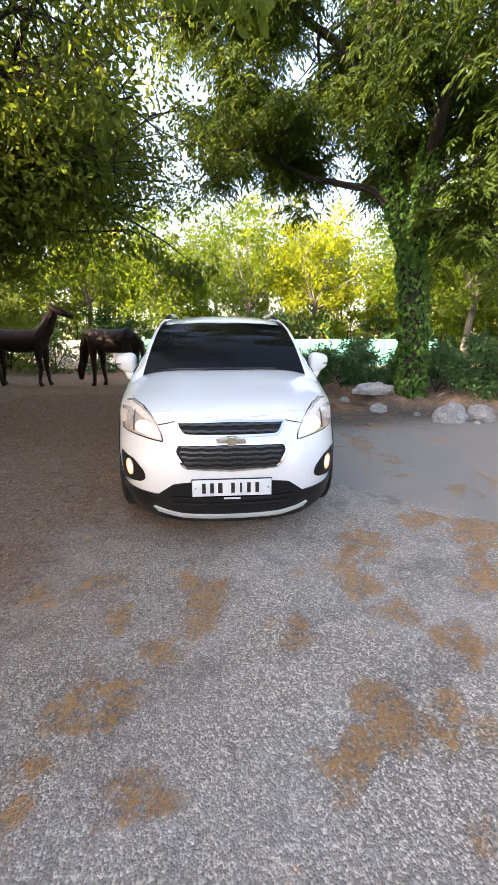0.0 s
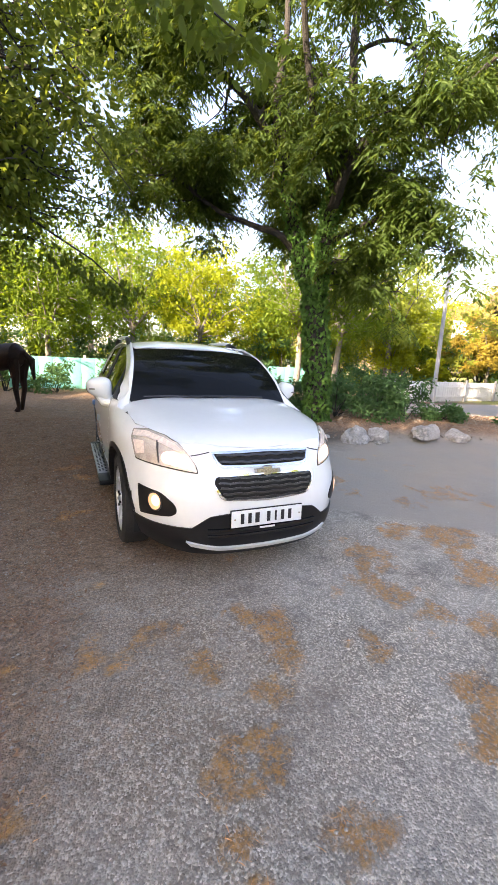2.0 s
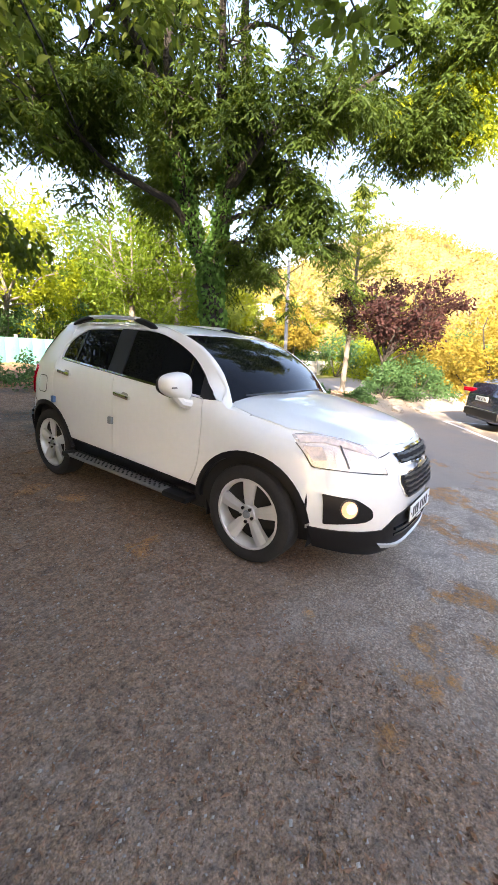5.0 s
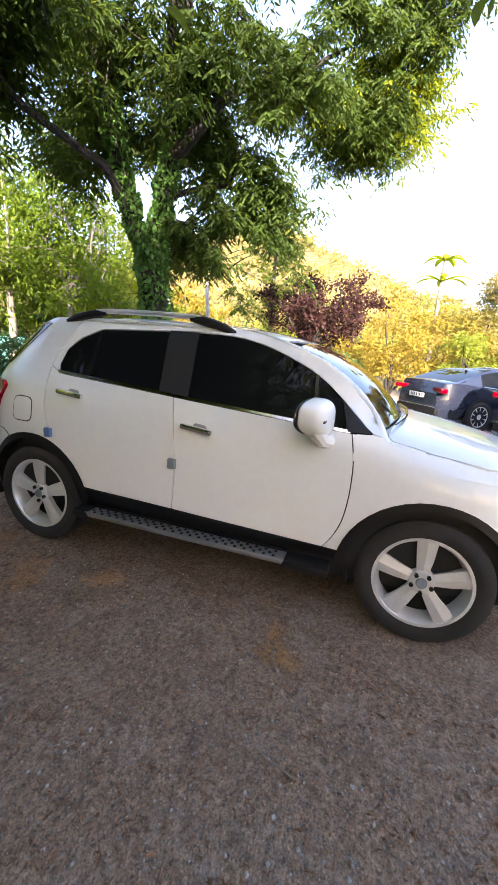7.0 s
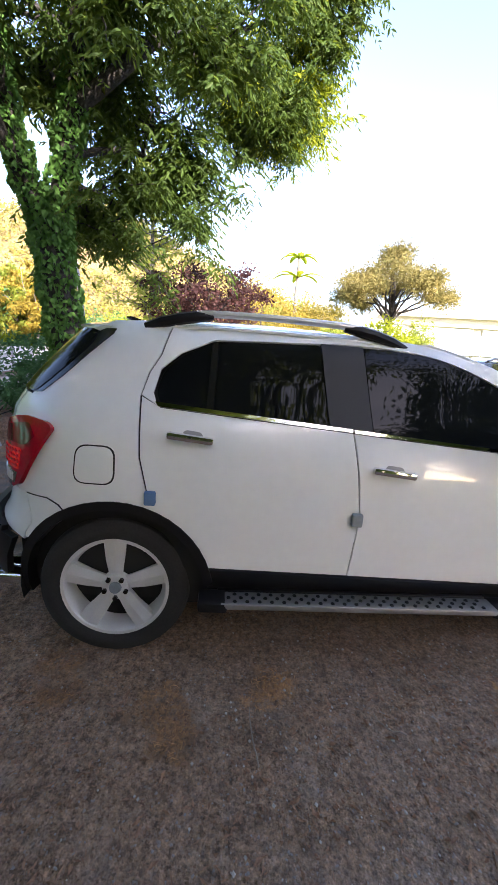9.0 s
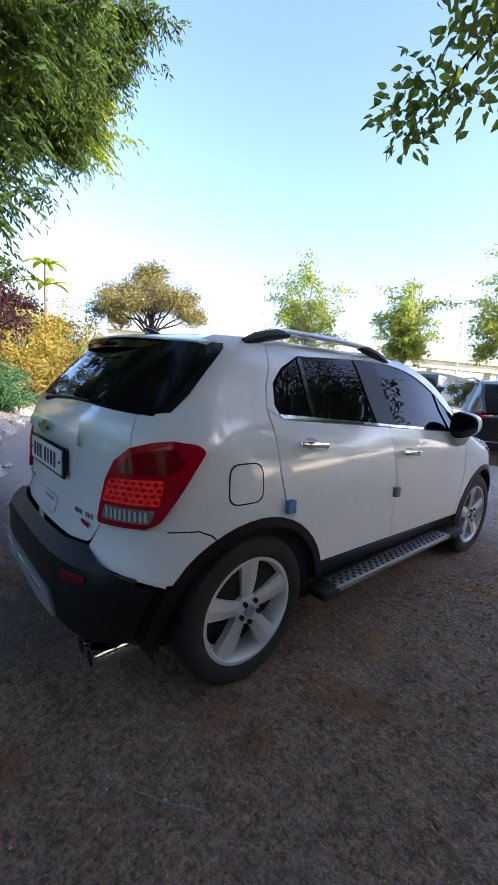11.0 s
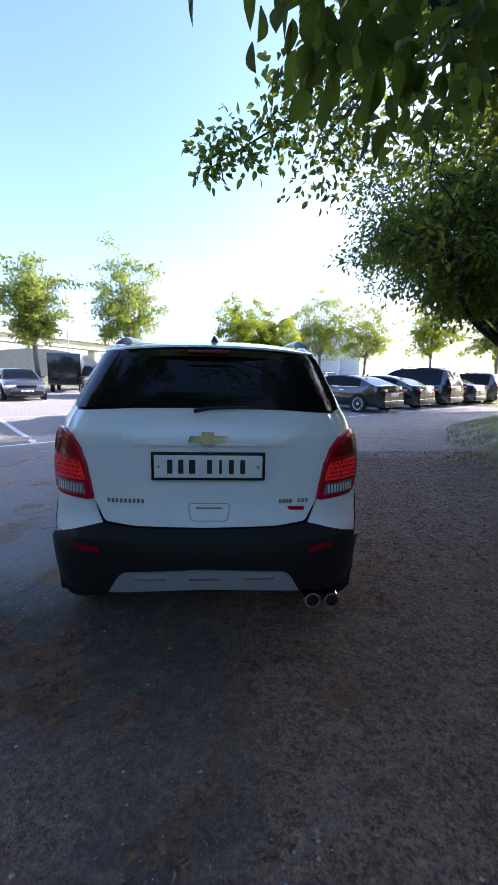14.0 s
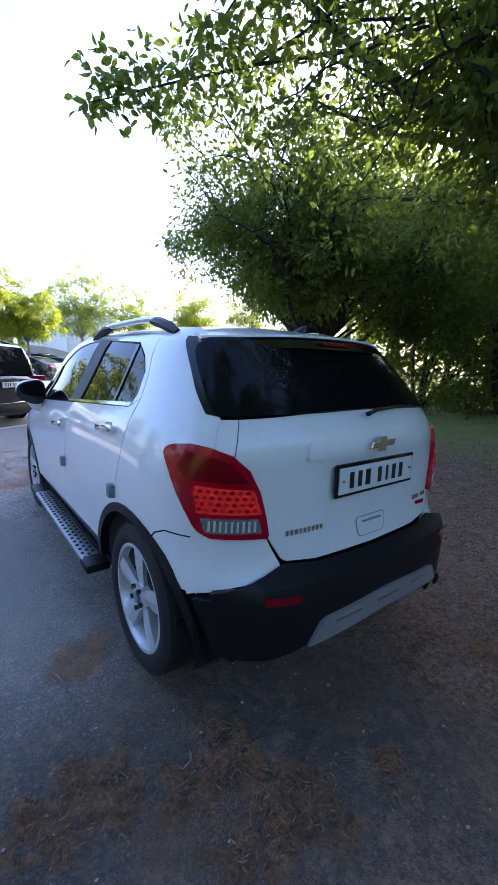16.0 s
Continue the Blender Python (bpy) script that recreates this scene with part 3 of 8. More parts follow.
def screen_at(x, z):
    k = 1 - (x / 0.70) ** 2
    edge = float(np.interp(z - 0.025 * k, [1.04, 1.09, 1.185, 1.285, 1.375, 1.463, 1.532, 1.56, 1.60], [-1.0, -0.965, -0.90, -0.81, -0.69, -0.53, -0.325, -0.215, -0.05]))
    return Vector((x, edge - (0.085 - 0.11 * (z - 1.1)) * k, z))


def flowing(pts, n=4):
    """A smooth line through the points given."""
    out = []
    for i in range(len(pts) - 1):
        p = [Vector(pts[max(0, min(len(pts) - 1, i + k))]) for k in (-1, 0, 1, 2)]
        for j in range(n):
            t = j / n
            out.append(tuple(0.5 * (2 * p[1] + (p[2] - p[0]) * t + (2 * p[0] - 5 * p[1] + 4 * p[2] - p[3]) * t * t + (3 * p[1] - p[0] - 3 * p[2] + p[3]) * t ** 3)))
    return out + [tuple(pts[-1])]


def mirrored(poly):
    return poly + [(-p[0], *p[1:]) for p in reversed(poly) if p[0] > 1e-6]


car = thing("white_suv_car", label="white compact SUV with tinted windows and lit headlamps on worn asphalt", category="car")


def panel(name, poly, fn, material, label="", parent=None, step=0.05, thick=0.012, lift=0.0, out=None, crease=0.6):
    return made(name, *sheet(poly, fn, step, thick, lift, out), material, parent or car, label, crease)


# dark inner shell behind the panel gaps
shell_v, shell_f = [], []
stations = [-1.98 + 3.8 * i / 38 for i in range(39)]
for y in stations:
    top = min(hood_at(0, y).z if y < -0.5 else 9, roof_c(y), 1.04 + (y + 1.02) / 2.02 if y > -1.0 else 9) - 0.04
    if y > 1.3:
        top = min(top, float(np.interp(y, [1.3, 1.55, 1.82], [1.58, 1.50, 1.15])) - 0.04)
    for k in range(9):
        z = 0.24 + (top - 0.24) * k / 8
        w = max(0.02, side(1)(y, z).x - 0.035)
        if y < -0.9 or y > 1.1:
            w = max(0.02, w - 0.03)
        if y < -0.70 and z + 0.05 > ZS:
            w = max(0.02, min(w, 0.893 * max(0.0, 1 - min(1.0, (z + 0.05 - ZS) / (hood_c(y) - ZS)) ** 3.5) ** (1 / 3.5)))
        shell_v.append((w, y, z))
    for k in range(9):
        a = shell_v[-1 - 2 * k]
        shell_v.append((-a[0], a[1], a[2]))
for i in range(len(stations) - 1):
    for k in range(18):
        a, b = i * 18 + k, i * 18 + (k + 1) % 18
        shell_f.append([a, b, b + 18, a + 18])
shell_f += [list(range(18)), [len(shell_v) - 18 + k for k in range(18)]]
made("inner_shell", shell_v, shell_f, M_DARK, car, "dark cabin and structure behind the panels")

# bonnet, roof, screens
ROOF_LINE = flowing([(-0.93, 1.09), (-0.87, 1.185), (-0.78, 1.285), (-0.66, 1.375), (-0.50, 1.463), (-0.30, 1.532), (-0.12, 1.578), (0.1, 1.599), (0.34, 1.605)])
GLASS_LINE = flowing([(0.30, 1.558), (0.1, 1.553), (-0.10, 1.533), (-0.28, 1.487), (-0.47, 1.41), (-0.6, 1.335), (-0.72, 1.24), (-0.84, 1.135), (-0.885, 1.102)])
DOOR_EDGE = flowing([(-0.70, 0.452), (-0.745, 0.52), (-0.785, 0.62), (-0.805, 0.75), (-0.808, 0.9), (-0.797, 1.0), (-0.777, 1.09)], 3)
BROW = [(0.0, 0.900), (0.3, 0.902), (0.45, 0.908), (0.53, 0.898), (0.60, 0.902), (0.70, 0.931), (0.80, 0.944), (0.89, 0.956)]          # bumper's upper edge


def fascia_at(p, z):
    """The front's wrapped surface, drawn up to meet the bonnet at its upper edge."""
    v = wrap_front(p, z)
    zt = float(np.interp(abs(p), [q[0] for q in BROW], [q[1] for q in BROW]))
    if z > zt - 0.07:
        t = smooth(zt - 0.07, zt, z) * smooth(1.08, 0.88, abs(p))
        v.z += (hood_at(v.x, v.y).z - 0.003 - v.z) * t
    return v


brow_line = [fascia_at(p, z) for p, z in reversed(BROW)]
panel("bonnet", mirrored([(0, -1.03), (0.45, -1.0), (0.70, -0.955), (0.755, -0.985), (0.775, -1.2), (0.755, -1.45)] + [(v.x, v.y - 0.004) for v in brow_line]), hood_at, M_WHITE, out=(0, 0, 1), step=0.06)
panel("roof_panel", mirrored([(0, -0.405), (0.30, -0.37), (0.585, -0.25, 0.03), (0.60, 0.1), (0.605, 1.0), (0.58, 1.46), (0.3, 1.52), (0, 1.535)]), roof_at, M_WHITE, out=(0, 0, 1), step=0.08)
panel("windscreen", mirrored([(0, 1.125), (0.4, 1.12), (0.735, 1.09, 0.03), (0.617, 1.512, 0.05), (0.3, 1.541), (0, 1.548)]), screen_at, M_GLASS, "dark tinted windscreen", out=(0, -1, 0.5), step=0.08)
panel("cowl", mirrored([(0, 1.085), (0.72, 1.075), (0.72, 1.108), (0, 1.12)]), screen_at, M_BLACKP, out=(0, -1, 0.5), lift=-0.004)
for s in (1, -1):
    # pillar between the windscreen and the doors
    roof_y, roof_z = zip(*([(-0.99, 1.02)] + ROOF_LINE))
    rows = []
    for i in range(-1, 13):
        t = max(0, i) / 12
        z = 1.045 + 0.54 * t
        a = screen_at(0.742 - 0.14 * t, z)
        b = side(1)(float(np.interp(z, roof_z, roof_y)), z)
        if i < 0:
            a, b = hood_at(0.735, -1.07) - Vector((0, 0, 0.010)), side(1)(-1.03, 1.0)
        for k in range(5):
            u = k / 4
            p = a.lerp(b, u) + Vector((0.6, -0.6, 0.4)).normalized() * (0.012 if i >= 0 else 0.0) * 4 * u * (1 - u)
            rows.append((s * p.x, p.y, p.z))
    made("windscreen_pillar", rows, [[i * 5 + k, i * 5 + k + 1, i * 5 + k + 6, i * 5 + k + 5] for i in range(13) for k in range(4)], M_WHITE, car)

    # wing top between the bonnet and the pillar's foot
    rows = [hood_at(0.64 + 0.235 * k / 8, -1.15 + 0.35 * i / 10) - Vector((0, 0, 0.006)) for i in range(11) for k in range(9)]
    made("wing_top", [(s * p.x, p.y, p.z) for p in rows], [[i * 9 + k, i * 9 + k + 1, i * 9 + k + 10, i * 9 + k + 9] for i in range(10) for k in range(8)], M_WHITE, car)

# wing corner under the bonnet's edge
for s in (1, -1):
    rows = []
    for i in range(15):
        y = -1.60 + 0.40 * i / 14
        w = 0.893 * (1 - ((Y0F - y) / 1.18) ** NF) ** (1 / NF)
        rows += [hood_at((0.75 + 0.215 * k / 10) * w, y) - Vector((0, 0, 0.013)) for k in range(11)]
    made("wing_corner", [(s * p.x, p.y, p.z) for p in rows], [[i * 11 + k, i * 11 + k + 1, i * 11 + k + 12, i * 11 + k + 11] for i in range(14) for k in range(10)], M_WHITE, car)

# sides
for s in (1, -1):
    S, o = side(s), (s, 0, 0)
    arch_f = arc(FY, 0.345, 0.46, 13, 168, 18)
    arch_r = arc(RY, 0.345, 0.46, 160, 110, 8)
    panel("front_wing", [(-0.706, 0.452)] + arch_f[:17] + [(-1.652, 0.55), (-1.655, 0.62), (-1.64, 0.80), (-1.585, 0.945), (-1.45, 0.985), (-1.2, 1.025), (-1.0, 1.053), (-0.935, 1.087), (-0.885, 1.095)] + [(a - 0.006, b) for a, b in reversed(DOOR_EDGE[1:])], S, M_WHITE, out=o, step=0.045)
    door = panel("front_door", DOOR_EDGE + [(0.272, 1.162), (0.242, 1.0), (0.213, 0.78), (0.232, 0.478)], S, M_WHITE, out=o, step=0.07)
    rear = panel("rear_door", [(0.238, 0.479), (0.219, 0.78), (0.248, 1.0), (0.278, 1.163), (1.15, 1.222), (1.235, 1.265), (1.222, 1.01), (1.178, 0.825)] + list(reversed(arch_r)) + [(0.9, 0.495)], S, M_WHITE, out=o, step=0.07)
    panel("side_frame", ROOF_LINE + [(1.12, 1.603), (1.163, 1.45), (1.208, 1.37), (1.237, 1.272), (1.165, 1.232), (1.187, 1.285), (1.162, 1.388), (1.077, 1.464), (0.93, 1.532)] + GLASS_LINE, S, M_WHITE, out=o, step=0.06)
    panel("window_pillar", [(0.185, 1.168), (0.385, 1.182), (0.425, 1.552), (0.22, 1.55)], S, M_PILLAR, "black pillar between the doors", parent=car, out=o, lift=0.001)
    panel("window", [(0.178, 1.17, 0.02), (0.212, 1.545, 0.03)] + [(a, b - 0.003) for a, b in GLASS_LINE if -0.525 < a < 0.15] + [(-0.535, 1.374), (-0.565, 1.115)], S, M_GLASS, "dark tinted glass", parent=door, out=o, lift=-0.006)
    panel("window_divider", [(-0.565, 1.112), (-0.535, 1.375), (-0.555, 1.365), (-0.592, 1.112)], S, M_GLOSSB, parent=door, out=o, lift=0.002)
    panel("quarter_window", [(-0.595, 1.112), (-0.56, 1.362), (-0.70, 1.245), (-0.75, 1.112)], S, M_GLASS, "dark tinted glass", parent=door, out=o, lift=-0.006)
    panel("mirror_base", [(-0.755, 1.098), (-0.705, 1.245), (-0.835, 1.132), (-0.885, 1.098, 0.01)], S, M_BLACKP, parent=door, out=o, lift=0.006)
    panel("window", [(0.39, 1.185, 0.02), (0.428, 1.548, 0.02), (0.905, 1.525), (0.915, 1.225)], S, M_GLASS, "dark tinted glass", parent=rear, out=o, lift=-0.006)
    panel("quarter_window", [(0.95, 1.228), (0.94, 1.518), (1.07, 1.452, 0.04), (1.15, 1.38, 0.05), (1.175, 1.285, 0.05), (1.15, 1.24, 0.03)], S, M_GLASS, "dark tinted glass", parent=rear, out=o, lift=-0.006)
    panel("window_divider", [(0.918, 1.225), (0.908, 1.525), (0.938, 1.518), (0.948, 1.228)], S, M_GLOSSB, parent=rear, out=o, lift=0.0)
    panel("belt_trim", [(-0.77, 1.093), (0.272, 1.166), (0.272, 1.18), (-0.77, 1.107)], S, M_CHROME, "chrome strip under the glass", parent=door, out=o, lift=0.004)
    panel("belt_trim", [(0.28, 1.167), (1.16, 1.226), (1.175, 1.245), (0.28, 1.181)], S, M_CHROME, "chrome strip under the glass", parent=rear, out=o, lift=0.004)
    # door handles with chrome covers
    for parent, y, z, tilt in ((door, 0.085, 1.005, 0.10), (rear, 1.01, 1.108, 0.10)):
        bm = bmesh.new()
        box(bm, (0.034, 0.205, 0.034), side(s)(y, z) + Vector((s * 0.024, 0, 0)), Matrix.Rotation(tilt, 4, "X"), 0.014)
        part("handle", bm, M_CHROME, parent, "chrome handle")
        # flat grey patch stands for the shade in the recess behind the handle
        panel("handle_recess_shade", [(y - 0.06, z - 0.012, 0.015), (y - 0.05, z + 0.022, 0.02), (y + 0.03, z + 0.03, 0.02), (y + 0.04, z - 0.012, 0.02), (y, z - 0.026, 0.02)], S, M_SKID, "shaded handle recess", parent=parent, out=o, lift=0.002, thick=0.004, step=0.03)
    # foam edge guards
    for y, z, m in ((0.232, 0.775, M_GREYFOAM), (1.172, 0.835, M_FOAM)):
        bm = bmesh.new()
        box(bm, (0.03, 0.05, 0.062), side(s)(y, z) + Vector((s * 0.012, 0, 0)), None, 0.008)
        part("edge_guard", bm, m if s < 0 else M_GREYFOAM, door if y < 1 else rear, "foam door edge guard")
    # black sill, arches, step
    panel("sill", [(-0.80, 0.44), (0.905, 0.488), (0.90, 0.30), (-0.82, 0.28)], lambda y, z: S(y, z) + Vector((-s * 0.4 * max(0, 0.46 - z), 0, 0)), M_BLACKP, out=o, step=0.09, lift=0.004)
    panel("arch_trim", arc(FY, 0.345, 0.462, 6, 170, 20) + arc(FY, 0.345, 0.42, 172, 4, 20), S, M_BLACKP, "black wheel arch trim", out=o, step=0.05, lift=0.006, thick=0.05)
    panel("arch_trim", arc(RY, 0.345, 0.462, -8, 172, 22) + arc(RY, 0.345, 0.42, 174, -10, 22), S, M_BLACKP, "black wheel arch trim", out=o, step=0.05, lift=0.006, thick=0.05)
    bm = bmesh.new()
    box(bm, (0.105, 1.36, 0.03), (s * 0.912, 0.16, 0.345), None, 0.01)
    step_ob = part("side_step", bm, M_STEPM, car, "silver running board with rubber studs")
    for yy, ln in ((-0.63, 0.26), (0.87, 0.14)):
        bm = bmesh.new()
        box(bm, (0.13, ln, 0.05), (s * 0.902, yy, 0.336), None, 0.018)
        part("end_cap", bm, M_BLACKP, step_ob, "black plastic end cap")
    bm = bmesh.new()
    box(bm, (0.022, 1.36, 0.045), (s * 0.845, 0.17, 0.342), None, 0.006)
    part("step_rail", bm, M_BLACKP, step_ob)
    for r in range(3):
        for i in range(22):
            bm = bmesh.new()
            bmesh.ops.create_cone(bm, cap_ends=True, segments=8, radius1=0.011, radius2=0.008, depth=0.006, matrix=Matrix.Translation((s * (0.884 + 0.028 * r), -0.45 + 0.058 * i + 0.029 * (r % 2), 0.362)))
            part("stud", bm, M_BLACKP, step_ob, crease=0.0)
    # roof rail
    path = [(s * (0.60 - 0.02 * math.sin(i / 16 * math.pi)), 1.26 - 1.27 * i / 16, roof_at(0.58, 1.26 - 1.27 * i / 16).z + 0.055 * min(1, math.sin(math.pi * min(1, max(0, (i / 16) if i < 8 else 1 - i / 16) * 4.0) / 2))) for i in range(17)]
    rail = made("roof_rail", *tube(path[3:14], [0.017] * 11, 8), M_SILVER, car, "silver roof rail with black feet")
    for seg in (path[:5], path[12:]):
        v, f = tube([(p[0], p[1], p[2] - 0.012) for p in seg], [0.028 if 0 < i < 4 else 0.016 for i in range(len(seg))], 8)
        made("rail_foot", v, f, M_BLACKP, rail, "black rail foot")
    # mirror
    bm = bmesh.new()
    bmesh.ops.create_uvsphere(bm, u_segments=28, v_segments=18, radius=1)
    for v in bm.verts:
        c = v.co
        e = [math.copysign(abs(k) ** 0.62, k) for k in c]
        e[1] *= 0.95 if e[1] < 0 else 0.3
        v.co = (s * (0.940 + 0.012 * e[2]) + e[0] * (0.104 + 0.012 * e[2] * (1 if e[0] * s < 0 else -0.4)), -0.575 + e[1] * 0.105 + 0.32 * e[0] * s * 0.1, 1.163 + e[2] * 0.096 * (1 - 0.22 * max(-0.4, e[0] * s)) + (0.022 * max(0.0, e[0] * s) * max(0.0, -e[2]) - 0.02 * max(0.0, -e[0] * s) * max(0.0, -e[2])))
    mir = part("mirror", bm, M_WHITE, car, "white door mirror")
    bm = bmesh.new()
    bmesh.ops.create_uvsphere(bm, u_segments=24, v_segments=12, radius=1)
    for v in bm.verts:
        e = [math.copysign(abs(k) ** 0.62, k) for k in v.co]
        v.co = (s * 0.940 + e[0] * 0.108, -0.544 + e[1] * 0.012 + 0.32 * e[0] * s * 0.1, 1.163 + e[2] * 0.090 * (1 - 0.22 * max(-0.4, e[0] * s)) + 0.02 * max(0.0, e[0] * s) * max(0.0, -e[2]))
    part("mirror_glass", bm, M_GLOSSB, mir, "dark mirror glass in a black rim")
    made("mirror_arm", *tube([(s * 0.83, -0.67, 1.035), (s * 0.90, -0.64, 1.045), (s * 0.925, -0.60, 1.10)], [0.045, 0.040, 0.05], 10), M_WHITE, mir)
    bm = bmesh.new()
    box(bm, (0.10, 0.012, 0.012), (s * 0.975, -0.655, 1.16), None, 0.004)
    part("turn_signal", bm, M_CLEARL, mir)

# rear: quarter panels, hatch, bumper
for s in (1, -1):
    q = lambda pts: [(s * p[0], *p[1:]) for p in pts]
    along = lambda y: py(TR, y - Y0R)
    panel("rear_quarter", [(1.125, 1.603), (1.40, 1.59), (1.50, 1.55), (1.50, 1.50), (1.58, 1.42), (1.70, 1.28), (1.745, 1.235), (1.775, 1.16), (1.80, 1.0), (1.80, 0.74), (1.79, 0.585)] + arc(RY, 0.345, 0.46, 31.5, 111, 13) + [(1.186, 0.825), (1.23, 1.01), (1.243, 1.265), (1.215, 1.37), (1.17, 1.45)], side(s), M_WHITE, out=(s, 0.2, 0), step=0.045)
    panel("panel_seam", [(1.76, 0.797), (1.63, 0.796), (1.575, 0.772), (1.548, 0.742), (1.552, 0.738), (1.58, 0.767), (1.632, 0.791), (1.76, 0.792)], side(s), M_DARK, out=(s, 0, 0), lift=0.0015, thick=0.003, step=0.03)
    panel("flap_gap", [(1.328, 1.051, 0.054), (1.501, 1.051, 0.054), (1.511, 0.879, 0.054), (1.328, 0.879, 0.054)], side(s), M_DARK, out=(s, 0, 0), lift=0.0015, thick=0.004) if s < 0 else None
    panel("fuel_flap", [(1.335, 1.045, 0.05), (1.495, 1.045, 0.05), (1.505, 0.885, 0.05), (1.335, 0.885, 0.05)], side(s), M_WHITE, "white fuel flap", out=(s, 0, 0), lift=0.003, thick=0.006) if s < 0 else None
    panel("pillar_trim", [(1.385, 1.548), (1.50, 1.545), (1.507, 1.50), (1.587, 1.42), (1.707, 1.28), (1.744, 1.24), (1.69, 1.248), (1.60, 1.325), (1.50, 1.425), (1.395, 1.525)], side(s), M_GLOSSB, "gloss black strip beside the rear window", out=(s, 0.2, 0), lift=0.004, thick=0.008, step=0.04)
    ge = px(TR, 0.74)
    panel("corner_panel", q([(along(1.60), 1.02), (px(TR, 0.703), 1.02), (px(TR, 0.703), 1.236), (ge + 0.035, 1.232), (ge + 0.075, 1.30), (ge + 0.145, 1.46), (ge + 0.115, 1.537), (along(1.42), 1.55), (along(1.42), 1.30)]), wrap_rear, M_WHITE, out=(s * 0.8, 0.6, 0), step=0.05, lift=-0.002)
    b = px(TR, 0.565)
    panel("bumper_corner", q([(along(1.77), 0.80), (b, 0.80), (px(TR, 0.515), 0.69), (px(TR, 0.53), 0.655), (px(TR, 0.70), 0.628), (along(1.76), 0.59), (along(1.728), 0.575), (along(1.71), 0.66)]), wrap_rear, M_WHITE, "white lower rear corner", out=(s * 0.5, 1, 0), step=0.04, lift=0.004)
    lamp_poly = [(px(TR, 0.556), 0.803, 0.02), (px(TR, 0.572), 0.88), (px(TR, 0.60), 0.98), (px(TR, 0.645), 1.06), (px(TR, 0.705), 1.112), (px(TR, 0.77), 1.135), (along(1.74), 1.142), (along(1.65), 1.13, 0.03), (along(1.615), 1.105, 0.03), (along(1.67), 1.03), (along(1.72), 0.95), (along(1.79), 0.83, 0.03), (along(1.83), 0.808)]
    lamp = panel("tail_lamp", q(lamp_poly), wrap_rear, M_REDL, "red tail lamp with a clear lower band", out=(s * 0.7, 1, 0), step=0.035, lift=0.022, thick=0.03)
    panel("brake_reflector", q([(px(TR, 0.592), 0.90), (px(TR, 0.622), 0.99, 0.02), (along(1.77), 1.0, 0.02), (along(1.79), 0.90)]), wrap_rear, M_REDB, "bright red ribbed reflector", parent=lamp, out=(s * 0.7, 1, 0), step=0.035, lift=0.025, thick=0.004)
    panel("lamp_shade", q([(px(TR, 0.64), 1.015, 0.01), (px(TR, 0.71), 1.09, 0.02), (along(1.73), 1.118, 0.02), (along(1.70), 1.06), (along(1.75), 1.015, 0.02)]), wrap_rear, M_REDD, "dark red upper lens", parent=lamp, out=(s * 0.7, 1, 0), step=0.035, lift=0.025, thick=0.004)
    panel("reversing_lens", q([(px(TR, 0.586), 0.828, 0.01), (px(TR, 0.60), 0.884, 0.01), (along(1.80), 0.884, 0.01), (along(1.818), 0.828, 0.01)]), wrap_rear, M_CLEARL, "clear ribbed lens", parent=lamp, out=(s * 0.7, 1, 0), step=0.035, lift=0.025, thick=0.004)
    for r in range(4):
        for k in range(8):
            z0, lean = 0.908 + 0.022 * r, 0.006 * r
            c0 = px(TR, 0.603) + lean + (along(1.775) - px(TR, 0.603)) * (k + 0.1 + 0.4 * (r % 2)) / 8.6
            panel("lamp_facet", q([(c0, z0 + 0.008), (c0 + 0.012, z0 + 0.017), (c0 + 0.024, z0 + 0.008), (c0 + 0.012, z0)]), wrap_rear, (M_REDF, M_REDL)[(k + r) % 2], parent=lamp, out=(s * 0.7, 1, 0), lift=0.030, thick=0.004)
    p0, p1 = px(TR, 0.605), py(TR, 1.82 - Y0R)
    for k in range(9):
        c0 = p0 + (p1 - p0) * (k + 0.25) / 9
        panel("lens_rib", q([(c0, 0.836), (c0, 0.876), (c0 + (p1 - p0) * 0.045, 0.876), (c0 + (p1 - p0) * 0.045, 0.836)]), wrap_rear, M_SILVER, parent=lamp, out=(s * 0.7, 1, 0), lift=0.028, thick=0.004)
hatch = panel("tailgate", mirrored([(0, 0.675), (0.35, 0.682), (px(TR, 0.50), 0.70, 0.02), (px(TR, 0.557), 0.80), (px(TR, 0.574), 0.88), (px(TR, 0.602), 0.98), (px(TR, 0.647), 1.06), (px(TR, 0.70), 1.105), (px(TR, 0.70), 1.235), (0.4, 1.255), (0, 1.26)]), wrap_rear, M_WHITE, "white tailgate", out=(0, 1, 0), step=0.05)
glass_edge = px(TR, 0.74)
panel("rear_window", mirrored([(0, 1.262), (0.4, 1.257), (glass_edge + 0.045, 1.24, 0.05), (glass_edge + 0.095, 1.30), (glass_edge + 0.16, 1.42), (glass_edge + 0.19, 1.49, 0.03), (glass_edge + 0.14, 1.538, 0.04), (0.3, 1.552), (0, 1.555)]), wrap_rear, M_GLASS, "dark tinted rear window", parent=hatch, out=(0, 1, 0.3), step=0.05, lift=0.007)
